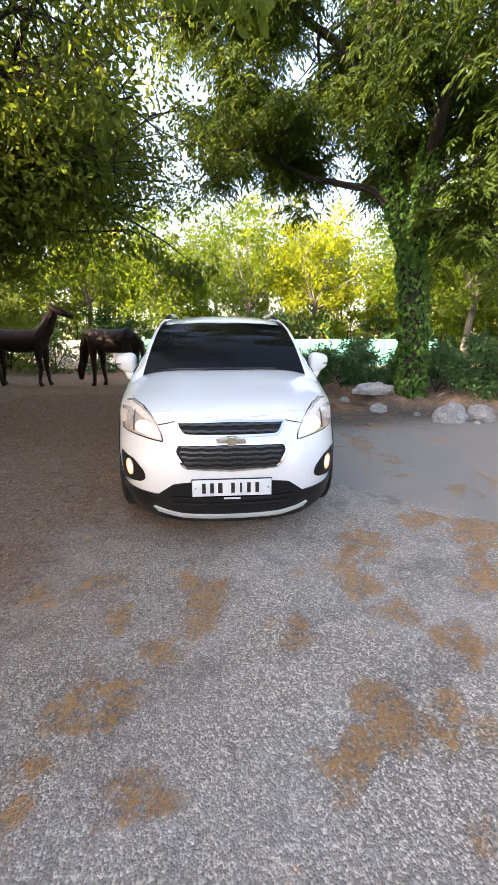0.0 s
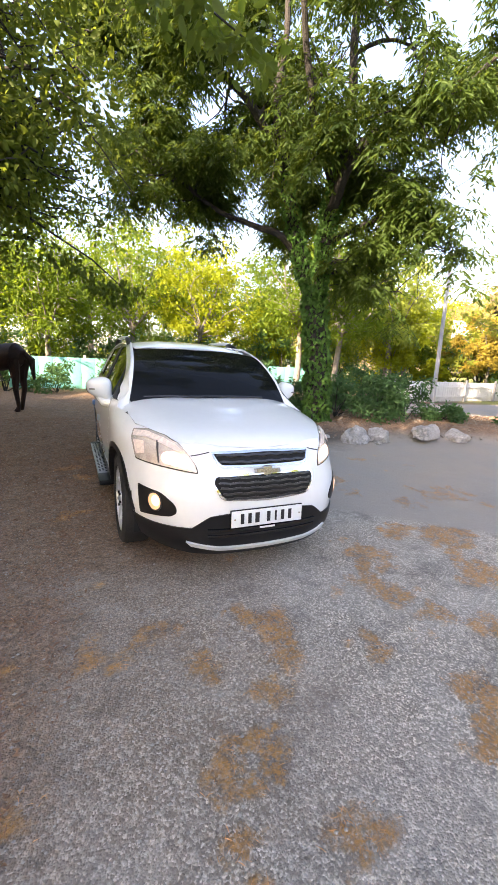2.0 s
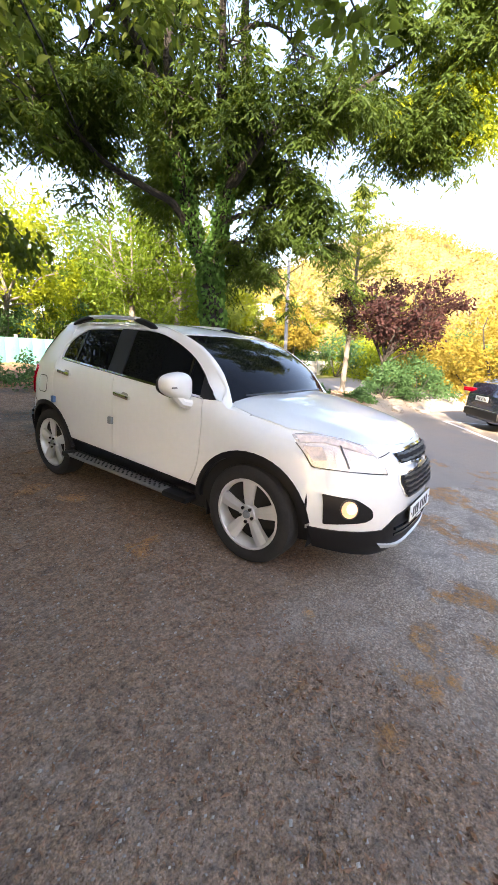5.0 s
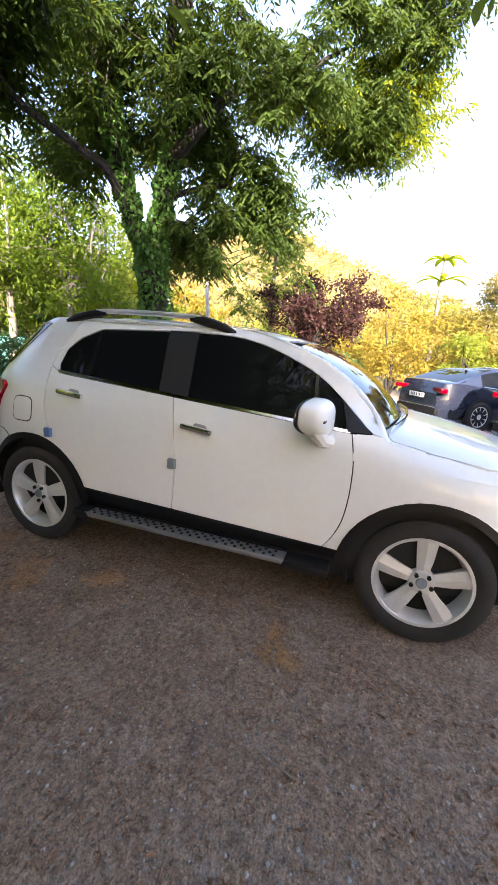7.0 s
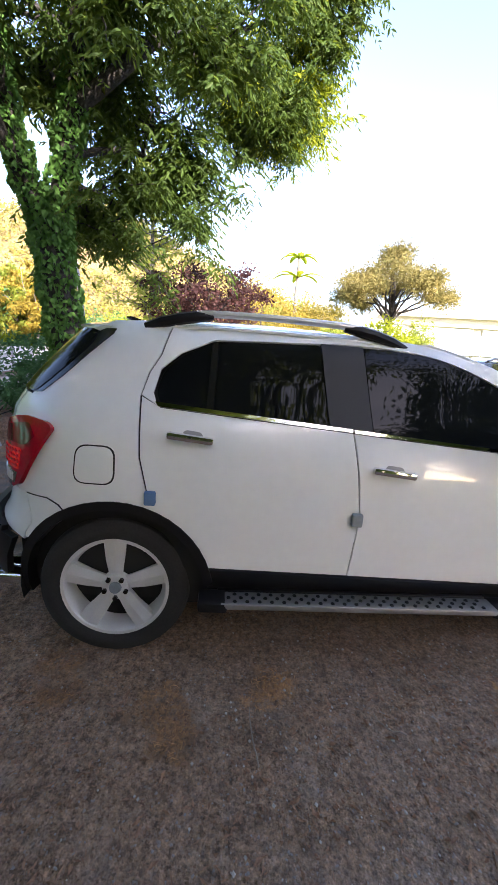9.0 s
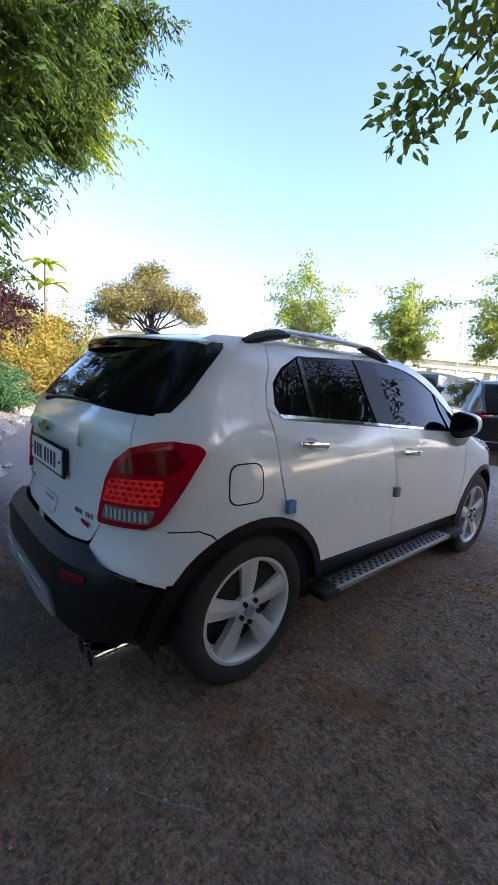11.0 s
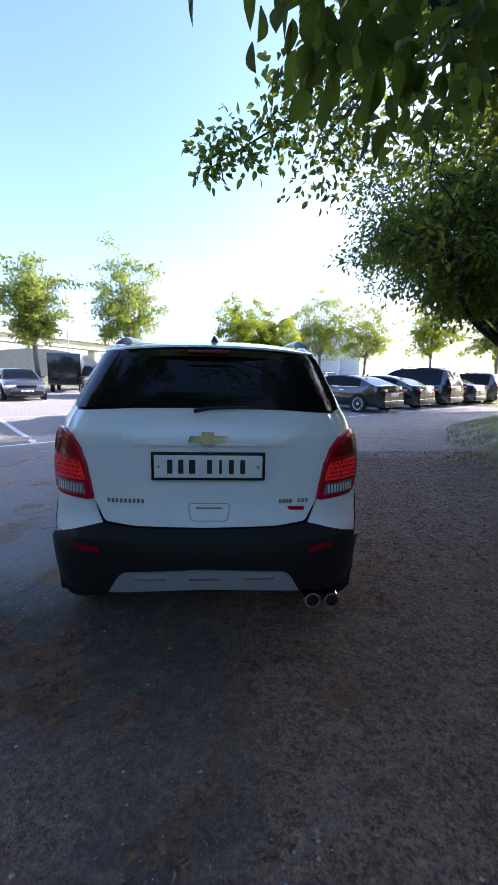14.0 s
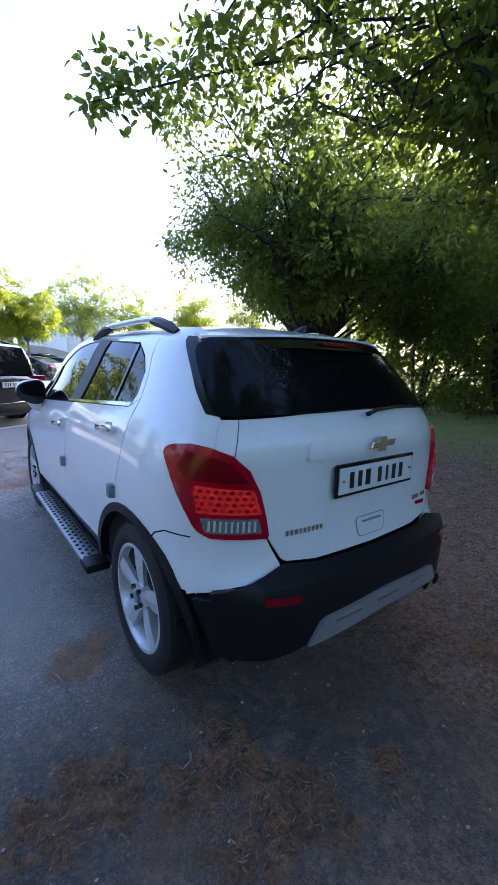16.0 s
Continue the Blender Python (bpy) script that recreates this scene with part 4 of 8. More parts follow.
# spoiler over the window
sp = []
for i in range(21):
    x = -0.60 + 1.2 * i / 20
    k = 1 - abs(x / 0.6) ** 3
    for dy, dz in ((1.41, 0.001), (1.45 + 0.15 * k, 0.0), (1.475 + 0.20 * k, -0.004), (1.477 + 0.20 * k, -0.014), (1.455 + 0.16 * k, -0.024), (1.43, -0.022)):
        sp.append((x, dy, roof_at(x, min(dy, 1.5)).z + dz - 0.012 * max(0, dy - 1.5) * 10))
made("spoiler", sp, [[i * 6 + k, i * 6 + (k + 1) % 6, i * 6 + 6 + (k + 1) % 6, i * 6 + 6 + k] for i in range(20) for k in range(6)] + [list(range(6)), [120 + k for k in range(6)]], M_WHITE, hatch, "white roof spoiler")
sp = [(x * 1.01, y + 0.004, z - 0.012) for x, y, z in sp]
made("spoiler_lip", [(x * 1.004, y + 0.008, z - (0.034 if i % 6 in (3, 4) else 0.011)) for i, (x, y, z) in enumerate(sp)], [[i * 6 + k, i * 6 + (k + 1) % 6, i * 6 + 6 + (k + 1) % 6, i * 6 + 6 + k] for i in range(20) for k in range(6)] + [list(range(6)), [120 + k for k in range(6)]], M_GLOSSB, hatch, "gloss black spoiler underside")
bm = bmesh.new()
box(bm, (0.22, 0.012, 0.018), (0, 1.705, roof_at(0, 1.5).z - 0.06), None, 0.004)
bmesh.ops.translate(bm, vec=(0, 0.009, 0), verts=bm.verts)
part("high_brake_lamp", bm, M_REDD, hatch, "dark red high brake lamp")
# plate recess lip, badge, lettering bars, handle
panel("plate_lip", mirrored([(0, 1.085), (px(TR, 0.42), 1.083, 0.01), (px(TR, 0.415), 1.15, 0.02), (0, 1.152)]), lambda p, z: wrap_rear(p, z) + Vector((0, 0.012 * smooth(1.155, 1.105, z), 0)), M_WHITE, "raised lip over the plate", parent=hatch, out=(0, 1, 0), step=0.04, lift=0.004)
BOW = [(-0.085, -0.012), (-0.028, -0.012), (-0.03, -0.032), (0.028, -0.032), (0.03, -0.016), (0.095, -0.016), (0.085, 0.012), (0.028, 0.012), (0.03, 0.032), (-0.028, 0.032), (-0.03, 0.016), (-0.095, 0.016)]


def badge(at, facing, parent, grow=1.0):
    """A plain cross-shaped badge: chrome rim with a gold field. facing: 1 looks to +y, -1 to -y."""
    for name, k, d, m in (("badge", 1.0, 0.012, M_CHROME), ("badge_field", 0.80, 0.016, M_GOLD)):
        v, f = slab([(b * k * grow, c * k * grow) for b, c in BOW], d)
        made(name, [(at[0] + p[1], at[1] + facing * p[0], at[2] + p[2]) for p in v], f, m, parent, "gold and chrome badge")


badge((-0.01, Y0R + 0.85 + 0.022, 1.122), 1, hatch)


def plate(at, facing, parent, tilt, rim, w=0.52, h=0.11):
    """A number plate; its characters are plain bars."""
    m = Matrix.Translation(at) @ Matrix.Rotation(radians(tilt), 4, "X") @ Matrix.Rotation(math.pi if facing > 0 else 0, 4, "Z")
    bm = bmesh.new()
    box(bm, (w + rim, 0.012, h + rim), (0, 0.006, 0), None, 0.005)
    bm.transform(m)
    frame_ob = part("plate_holder", bm, M_GLOSSB, parent, "black plate frame")
    bm = bmesh.new()
    box(bm, (w, 0.006, h), (0, -0.003, 0), None, 0.002)
    bm.transform(m)
    part("number_plate", bm, M_PLATE, frame_ob, "white number plate")
    for x, bw in ((-0.185, 0.024), (-0.132, 0.024), (-0.078, 0.030), (0.005, 0.024), (0.058, 0.013), (0.11, 0.024), (0.165, 0.024)):
        bm = bmesh.new()
        box(bm, (bw * w / 0.52, 0.004, h * 0.62), (x * w / 0.52, -0.007, 0), None, 0.0)
        bm.transform(m)
        part("bar", bm, M_INK, frame_ob, crease=0.0)
    for x in (-0.238, 0.238):
        bm = bmesh.new()
        bmesh.ops.create_cone(bm, cap_ends=True, segments=10, radius1=0.008, radius2=0.006, depth=0.006, matrix=Matrix.Translation((x * w / 0.52, -0.008, 0)) @ Matrix.Rotation(math.pi / 2, 4, "X"))
        bm.transform(m)
        part("screw", bm, M_CHROME, frame_ob)


plate((-0.012, 1.972, 0.985), 1, hatch, 1, 0.03)
for x0, x1, z in ((0.30, 0.49, 0.805), (-0.36, -0.43, 0.805), (-0.455, -0.515, 0.805)):
    n = 9 if x0 > 0 else 4 if x1 > -0.44 else 3
    for i in range(n):
        xx = x0 + (x1 - x0) * (i + 0.5) / n
        c = wrap_rear(xx, z)
        bm = bmesh.new()
        box(bm, (0.014, 0.008, 0.022), (xx, c.y + 0.004, z), None, 0.002)
        part("badge_bar", bm, M_CHROME, hatch)
bm = bmesh.new()
box(bm, (0.085, 0.006, 0.02), (-0.45, wrap_rear(0.45, 0.765).y + 0.003, 0.765), None, 0.003)
part("badge_bar", bm, M_REDL, hatch, "small red and silver bar")
panel("grip_gap", [(-0.11, 0.704, 0.028), (0.08, 0.704, 0.028), (0.09, 0.794, 0.024), (-0.12, 0.794, 0.024)], wrap_rear, M_STEPM, parent=hatch, out=(0, 1, 0), lift=0.0025, thick=0.004)
panel("hatch_grip", [(-0.105, 0.708, 0.025), (0.075, 0.708, 0.025), (0.085, 0.79, 0.02), (-0.115, 0.79, 0.02)], wrap_rear, M_WHITE, "recessed grip", parent=hatch, out=(0, 1, 0), lift=0.004, thick=0.006)
bm = bmesh.new()
box(bm, (0.13, 0.012, 0.006), (-0.015, 1.962, 0.772), None, 0.002)
part("grip_slot", bm, M_SKID, hatch)
# black bumper
bump = lambda p, z: wrap_rear(p, z) + Vector((0, 0.05 * smooth(0.70, 0.64, z), 0))
bumper = panel("rear_bumper", mirrored([(0, 0.672), (0.35, 0.676), (px(TR, 0.51), 0.688), (px(TR, 0.60), 0.668), (px(TR, 0.70), 0.645), (px(TR, 0.78), 0.618), (py(TR, 1.79 - Y0R), 0.592), (py(TR, 1.724 - Y0R), 0.578), (py(TR, 1.765 - Y0R), 0.48), (py(TR, 1.785 - Y0R), 0.36), (px(TR, 0.62), 0.355, 0.04), (px(TR, 0.49), 0.385), (0.3, 0.405), (0, 0.415)]), bump, M_BLACKP, "black textured rear bumper", out=(0, 1, 0), step=0.06, lift=0.008, thick=0.03)
panel("skid_plate", mirrored([(0, 0.505), (0.40, 0.49, 0.04), (0.47, 0.388), (0.3, 0.400), (0, 0.410)]), bump, M_SKID, "grey skid plate", parent=bumper, out=(0, 1, 0), lift=0.02, thick=0.02)
for x in (-0.26, 0.0, 0.26):
    panel("skid_slot", [(x - 0.075, 0.458), (x + 0.075, 0.458), (x + 0.075, 0.468), (x - 0.075, 0.468)], bump, M_CHROME, parent=bumper, out=(0, 1, 0), lift=0.024, thick=0.006)
for s in (1, -1):
    panel("reflector", [(s * a, b) for a, b in ((0.50, 0.575), (0.64, 0.585), (0.64, 0.615), (0.50, 0.605))], bump, M_REDD, "red reflector", parent=bumper, out=(0, 1, 0), lift=0.012, thick=0.01)
for x in (-0.55, -0.65):
    v, f = lathe([(0.032, 0.0), (0.042, 0.0), (0.044, 0.02), (0.042, 0.2), (0.032, 0.2)], 20)
    made("exhaust_tip", [(x + p[1], 1.985 - p[0], 0.282 + p[2]) for p in v], f, M_CHROME, car, "chrome exhaust tip")
    bm = bmesh.new()
    bmesh.ops.create_circle(bm, cap_ends=True, segments=16, radius=0.034, matrix=Matrix.Translation((x, 1.955, 0.282)) @ Matrix.Rotation(math.pi / 2, 4, "X"))
    part("exhaust_mouth", bm, M_DARK, car)
made("wiper_arm", *tube([(0.06, 1.945, 1.25), (-0.02, 1.928, 1.262), (-0.20, 1.908, 1.268), (-0.36, 1.886, 1.268)], [0.012, 0.008, 0.007, 0.004], 6), M_BLACKP, hatch, "black rear wiper")
made("aerial", *tube([(-0.02, 1.40, 1.60), (-0.02, 1.45, 1.632), (-0.02, 1.475, 1.636)], [0.03, 0.012, 0.006], 8), M_GLOSSB, car, "black roof aerial fin")

# front: fascia, lamps, grilles
P = lambda x: px(TF, x)
along = lambda y: py(TF, -(y - Y0F))


def along_low(y, z):
    """Way along the plan to a place on the side, at a height."""
    a = math.acos(min(1.0, ((Y0F - y) / front_l(z)) ** (nose(z) / 2)))
    return float(np.interp(a, TF[1], TF[0]))


fascia = panel("front_bumper", mirrored(BROW + [(P(0.80), 0.96), (along(-1.60), 0.80), (along_low(-1.655, 0.62), 0.62), (along_low(-1.66, 0.38), 0.38), (0.82, 0.388), (0.47, 0.39), (0.34, 0.472), (0.2, 0.49), (0, 0.49)]), fascia_at, M_WHITE, "white front bumper", out=(0, -1, 0), step=0.045)
lower = panel("lower_bumper", mirrored([(0, 0.502), (0.2, 0.502), (0.345, 0.482, 0.02), (0.475, 0.398), (0.82, 0.398), (along_low(-1.672, 0.40), 0.40), (along_low(-1.68, 0.26), 0.26), (P(0.5), 0.205), (0, 0.19)]), lambda p, z: wrap_front(p, z) + Vector((0, -0.02 * smooth(0.42, 0.3, z), 0)), M_BLACKP, "black lower bumper", out=(0, -1, 0), step=0.05, lift=0.009, thick=0.03)
panel("bumper_lip", mirrored([(0, 0.277), (0.3, 0.284), (P(0.50), 0.318), (P(0.47), 0.287), (0.3, 0.258), (0, 0.251)]), wrap_front, M_SILVER, "silver lip strip", parent=lower, out=(0, -1, 0), lift=0.04, thick=0.02)
for z in (0.385, 0.345):
    panel("intake_bar", mirrored([(0, z), (P(0.36), z), (P(0.36), z + 0.016), (0, z + 0.016)]), wrap_front, M_GLOSSB, parent=lower, out=(0, -1, 0), lift=0.028, thick=0.02)
for low, high, w0, w1, bars in ((0.80, 0.873, 0.325, 0.35, 2), (0.585, 0.742, 0.27, 0.345, 5)):
    rim = mirrored([(0, low - 0.014), (w0, low + (0.004 if bars == 5 else -0.012), 0.03), (w1 + 0.012, (low + high) / 2 + 0.03, 0.03), (w1 + 0.012, high + 0.004, 0.02), (0, high + 0.013)])
    g = panel("grille", rim, wrap_front, M_CHROME, "dark mesh grille in a chrome surround", parent=fascia, out=(0, -1, 0), lift=0.012, thick=0.018)
    panel("grille_mesh", mirrored([(0, low), (w0 - 0.012, low + (0.016 if bars == 5 else 0.002), 0.03), (w1, (low + high) / 2 + 0.03, 0.03), (w1 - 0.004, high - 0.008, 0.02), (0, high)]), wrap_front, M_DARK, parent=g, out=(0, -1, 0), lift=0.016, thick=0.006)
    for i in range(bars):
        z = low + (high - low) * (i + 0.5) / bars
        w = (w0 + (w1 - w0) * min(1, (i + 0.5) / bars * 1.5)) - (0.03 if bars == 5 else 0.018)
        wave = lambda p, zz: wrap_front(p, zz + 0.003 * math.sin(p * 60))
        panel("grille_bar", mirrored([(0, z - 0.006), (w, z - 0.006), (w, z + 0.006), (0, z + 0.006)]), wave, M_GRILLE, parent=g, out=(0, -1, 0), lift=0.026, thick=0.012, step=0.025)
badge((0, wrap_front(0, 0.77).y - 0.012, 0.768), -1, fascia, 1.05)
plate((0, -2.155, 0.466), -1, fascia, -3, 0.012)
bm = bmesh.new()
box(bm, (0.11, 0.006, 0.012), (0, -2.16, 0.392), None, 0.002)
part("plate_bar", bm, M_PLATE, fascia)
for s in (1, -1):
    q = lambda pts: [(s * p[0], *p[1:]) for p in pts]
    hl = q([(0.46, 0.755, 0.012), (0.474, 0.80), (0.51, 0.852, 0.03), (0.59, 0.895), (0.70, 0.928), (0.88, 0.952), (1.05, 0.955, 0.012), (1.0, 0.87), (0.96, 0.787, 0.02), (0.66, 0.772)])
    mid = (sum(p[0] for p in hl) / len(hl), sum(p[1] for p in hl) / len(hl))
    panel("lamp_rim", [(mid[0] + (p[0] - mid[0]) * 1.03, p[1] + (0.003 if p[1] > mid[1] else -0.007), 0.012) for p in hl], fascia_at, M_GLOSSB, "black headlamp edge", parent=fascia, out=(s * 0.5, -1, 0), step=0.04, lift=0.003, thick=0.012)
    lamp = panel("headlamp", hl, fascia_at, M_LAMPIN, "clear headlamp, lit", parent=fascia, out=(s * 0.5, -1, 0), step=0.04, lift=0.006, thick=0.02)
    panel("lamp_brow", q([(0.53, 0.855), (0.60, 0.888), (0.70, 0.918), (0.86, 0.940), (1.02, 0.945), (1.0, 0.915), (0.84, 0.915), (0.70, 0.893), (0.60, 0.862)]), fascia_at, M_AMBER, "pale amber indicator strip", parent=lamp, out=(s * 0.5, -1, 0), step=0.04, lift=0.011, thick=0.005)
    panel("indicator_lens", q([(0.86, 0.83, 0.01), (0.86, 0.90, 0.01), (0.985, 0.90, 0.01), (0.95, 0.815, 0.01)]), fascia_at, M_AMBER, parent=lamp, out=(s * 0.5, -1, 0), step=0.04, lift=0.011, thick=0.005)
    ring = lambda p, z, r: [(s * (p + r * math.cos(k * math.pi / 9)), z + r * math.sin(k * math.pi / 9)) for k in range(18)]
    panel("lamp_bulb", q([(0.478, 0.768, 0.01), (0.488, 0.805), (0.52, 0.838, 0.02), (0.60, 0.858), (0.68, 0.862, 0.02), (0.715, 0.83, 0.02), (0.70, 0.795, 0.02), (0.60, 0.780)]), fascia_at, M_HEAD, "lit lamp unit", parent=lamp, out=(s * 0.5, -1, 0), step=0.03, lift=0.011, thick=0.004)
    panel("lamp_bulb", ring(0.775, 0.842, 0.034), fascia_at, M_LAMPIN, "clear outer lamp unit", parent=lamp, out=(s * 0.5, -1, 0), step=0.02, lift=0.011, thick=0.004)
    panel("lamp_divider", q([(0.725, 0.79), (0.735, 0.79), (0.745, 0.905), (0.735, 0.905)]), fascia_at, M_GRILLE, parent=lamp, out=(s * 0.5, -1, 0), step=0.03, lift=0.013, thick=0.004)
    bez = panel("fog_bezel", q([(0.935, 0.632, 0.008), (0.925, 0.435, 0.015), (0.63, 0.465, 0.02), (0.572, 0.492, 0.03), (0.588, 0.55, 0.04), (0.70, 0.613, 0.04)]), wrap_front, M_BLACKP, "black fog lamp bezel", parent=fascia, out=(s * 0.5, -1, 0), step=0.03, lift=0.006, thick=0.012)
    panel("fog_ring", ring(0.755, 0.548, 0.066), wrap_front, M_GRILLE, parent=bez, out=(s * 0.5, -1, 0), step=0.02, lift=0.009, thick=0.006)
    panel("fog_lamp", ring(0.755, 0.548, 0.055), wrap_front, M_FOG, "lit round fog lamp", parent=bez, out=(s * 0.5, -1, 0), step=0.02, lift=0.012, thick=0.006)
    panel("fog_bulb", ring(0.742, 0.556, 0.036), wrap_front, M_HEAD, "bright core of the fog lamp", parent=bez, out=(s * 0.5, -1, 0), step=0.02, lift=0.014, thick=0.004)
    panel("panel_seam", q([(0.375, 0.872), (0.43, 0.862), (0.50, 0.850), (0.50, 0.846), (0.43, 0.858), (0.375, 0.868)]), fascia_at, M_DARK, parent=fascia, out=(s * 0.5, -1, 0), step=0.03, lift=0.0015, thick=0.003)
made("wiper_arm", *tube([(0.45, -1.03, 1.14), (0.1, -1.07, 1.15), (-0.25, -1.06, 1.15)], [0.012, 0.011, 0.006], 6), M_GLOSSB, car, "black wiper")
made("wiper_arm", *tube([(-0.15, -1.06, 1.14), (-0.4, -1.035, 1.145), (-0.62, -0.99, 1.135)], [0.012, 0.011, 0.006], 6), M_GLOSSB, car, "black wiper")


# wheels
def wheel_parts(owner, radius=WR, rim_r=0.25, width=0.215, spokes=5, rim_mat=None):
    """Tyre, rim, spokes, hub and nuts round the origin, outer face towards -x."""
    rim_mat = rim_mat or M_SILVER
    w = width / 2
    prof = [(rim_r - 0.01, -w * 0.82), (rim_r + 0.025, -w), (radius - 0.035, -w), (radius - 0.008, -w * 0.84), (radius, -w * 0.6), (radius, w * 0.6), (radius - 0.008, w * 0.84), (radius - 0.035, w), (rim_r + 0.02, w), (rim_r - 0.01, w * 0.82)]
    made("tyre", *lathe(prof, 56), M_RUBBER, owner, "black rubber tyre")
    rim = made("rim", *lathe([(rim_r - 0.012, -w * 0.9), (rim_r + 0.004, -w * 0.9), (rim_r + 0.002, w * 0.8), (rim_r - 0.03, w * 0.8), (rim_r - 0.035, -w * 0.4)], 48), rim_mat, owner, "silver alloy rim")
    bm = bmesh.new()
    bmesh.ops.create_circle(bm, cap_ends=True, segments=32, radius=rim_r - 0.005, matrix=Matrix.Translation((w * 0.1, 0, 0)) @ Matrix.Rotation(math.pi / 2, 4, "Y"))
    part("brake_disc", bm, M_DARK, owner)
    for i in range(spokes):
        a = 2 * math.pi * i / spokes + 0.3
        out_w, in_w = (0.052, 0.031) if spokes == 5 else (0.03, 0.02)
        v = []
        for x0 in (-w * 0.80, -w * 0.40):
            k = 0.75 if x0 > -w * 0.7 else 1.0
            for r, hw, dx in ((0.05, in_w, 0.014), (rim_r * 0.55, (in_w + out_w) * 0.52, 0.004), (rim_r - 0.008, out_w / k, 0.0)):
                for u in (-1, 0, 1):
                    y, z = r, u * hw * k
                    v.append((x0 + dx - (0.008 if u == 0 and k == 1 else 0), y * math.cos(a) - z * math.sin(a), y * math.sin(a) + z * math.cos(a)))
        f = []
        for r in range(2):
            for u in range(2):
                n0 = r * 3 + u
                f += [[n0, n0 + 1, n0 + 4, n0 + 3], [n0 + 9, n0 + 12, n0 + 13, n0 + 10]]
        for r in range(2):
            f += [[r * 3, r * 3 + 3, r * 3 + 12, r * 3 + 9], [r * 3 + 2, r * 3 + 11, r * 3 + 14, r * 3 + 5]]
        made("spoke", v, f, rim_mat, rim, crease=0.3)
    bm = bmesh.new()
    bmesh.ops.create_cone(bm, cap_ends=True, segments=24, radius1=0.072, radius2=0.062, depth=0.05, matrix=Matrix.Translation((-w * 0.62, 0, 0)) @ Matrix.Rotation(-math.pi / 2, 4, "Y"))
    part("hub", bm, rim_mat, rim)
    bm = bmesh.new()
    bmesh.ops.create_cone(bm, cap_ends=True, segments=20, radius1=0.03, radius2=0.026, depth=0.014, matrix=Matrix.Translation((-w * 0.62 - 0.03, 0, 0)) @ Matrix.Rotation(-math.pi / 2, 4, "Y"))
    part("centre_cap", bm, M_GREYFOAM if spokes == 5 else rim_mat, rim)
    if spokes == 5:
        for i in range(5):
            a = 2 * math.pi * (i + 0.5) / 5 + 0.3
            bm = bmesh.new()
            bmesh.ops.create_cone(bm, cap_ends=True, segments=6, radius1=0.012, radius2=0.011, depth=0.02, matrix=Matrix.Translation((-w * 0.62 - 0.03, 0.052 * math.cos(a), 0.052 * math.sin(a))) @ Matrix.Rotation(math.pi / 2, 4, "Y"))
            part("wheel_nut", bm, M_GLOSSB, rim)


def add_wheels(owner, spots, **more):
    """Wheels as parts of a car; each at (x, y), outer face outwards."""
    first = new("wheel")
    first.parent = owner
    wheel_parts(first, **more)
    r = more.get("radius", WR)
    wheels = [first] + [copy_thing(first, Matrix()) for _ in spots[1:]]
    for w, (x, y) in zip(wheels, spots):
        w.parent = owner
        w.matrix_basis = pose(x, y, r, 0, 0, 0 if x < 0 else 180)


add_wheels(car, [(-0.752, FY), (0.752, FY), (-0.752, RY), (0.752, RY)])
for s in (1, -1):
    for y in (FY, RY):
        v, f = [], []
        for i in range(25):
            t = radians(-12 + 204 * i / 24)
            for d in (0.80, 0.56):
                v.append((s * d, y + 0.455 * math.cos(t), 0.345 + 0.455 * math.sin(t)))
        n = len(v)
        v += [(s * 0.56, y, 0.345)]
        f = [[2 * i, 2 * i + 1, 2 * i + 3, 2 * i + 2] for i in range(24)] + [[2 * i + 1, n, 2 * i + 3] for i in range(24)]
        made("wheel_housing", v, f, M_DARK, car, crease=0.0)
    for y in (-0.84, 1.70):
        bm = bmesh.new()
        box(bm, (0.15, 0.012, 0.2), (s * 0.75, min(y, 1.67), 0.32), Matrix.Rotation(-0.12, 4, "X"), 0.005)
        part("mud_flap", bm, M_BLACKP, car, "black rubber mud flap")

# ---- trees and plants ----
rng = np.random.default_rng(7)


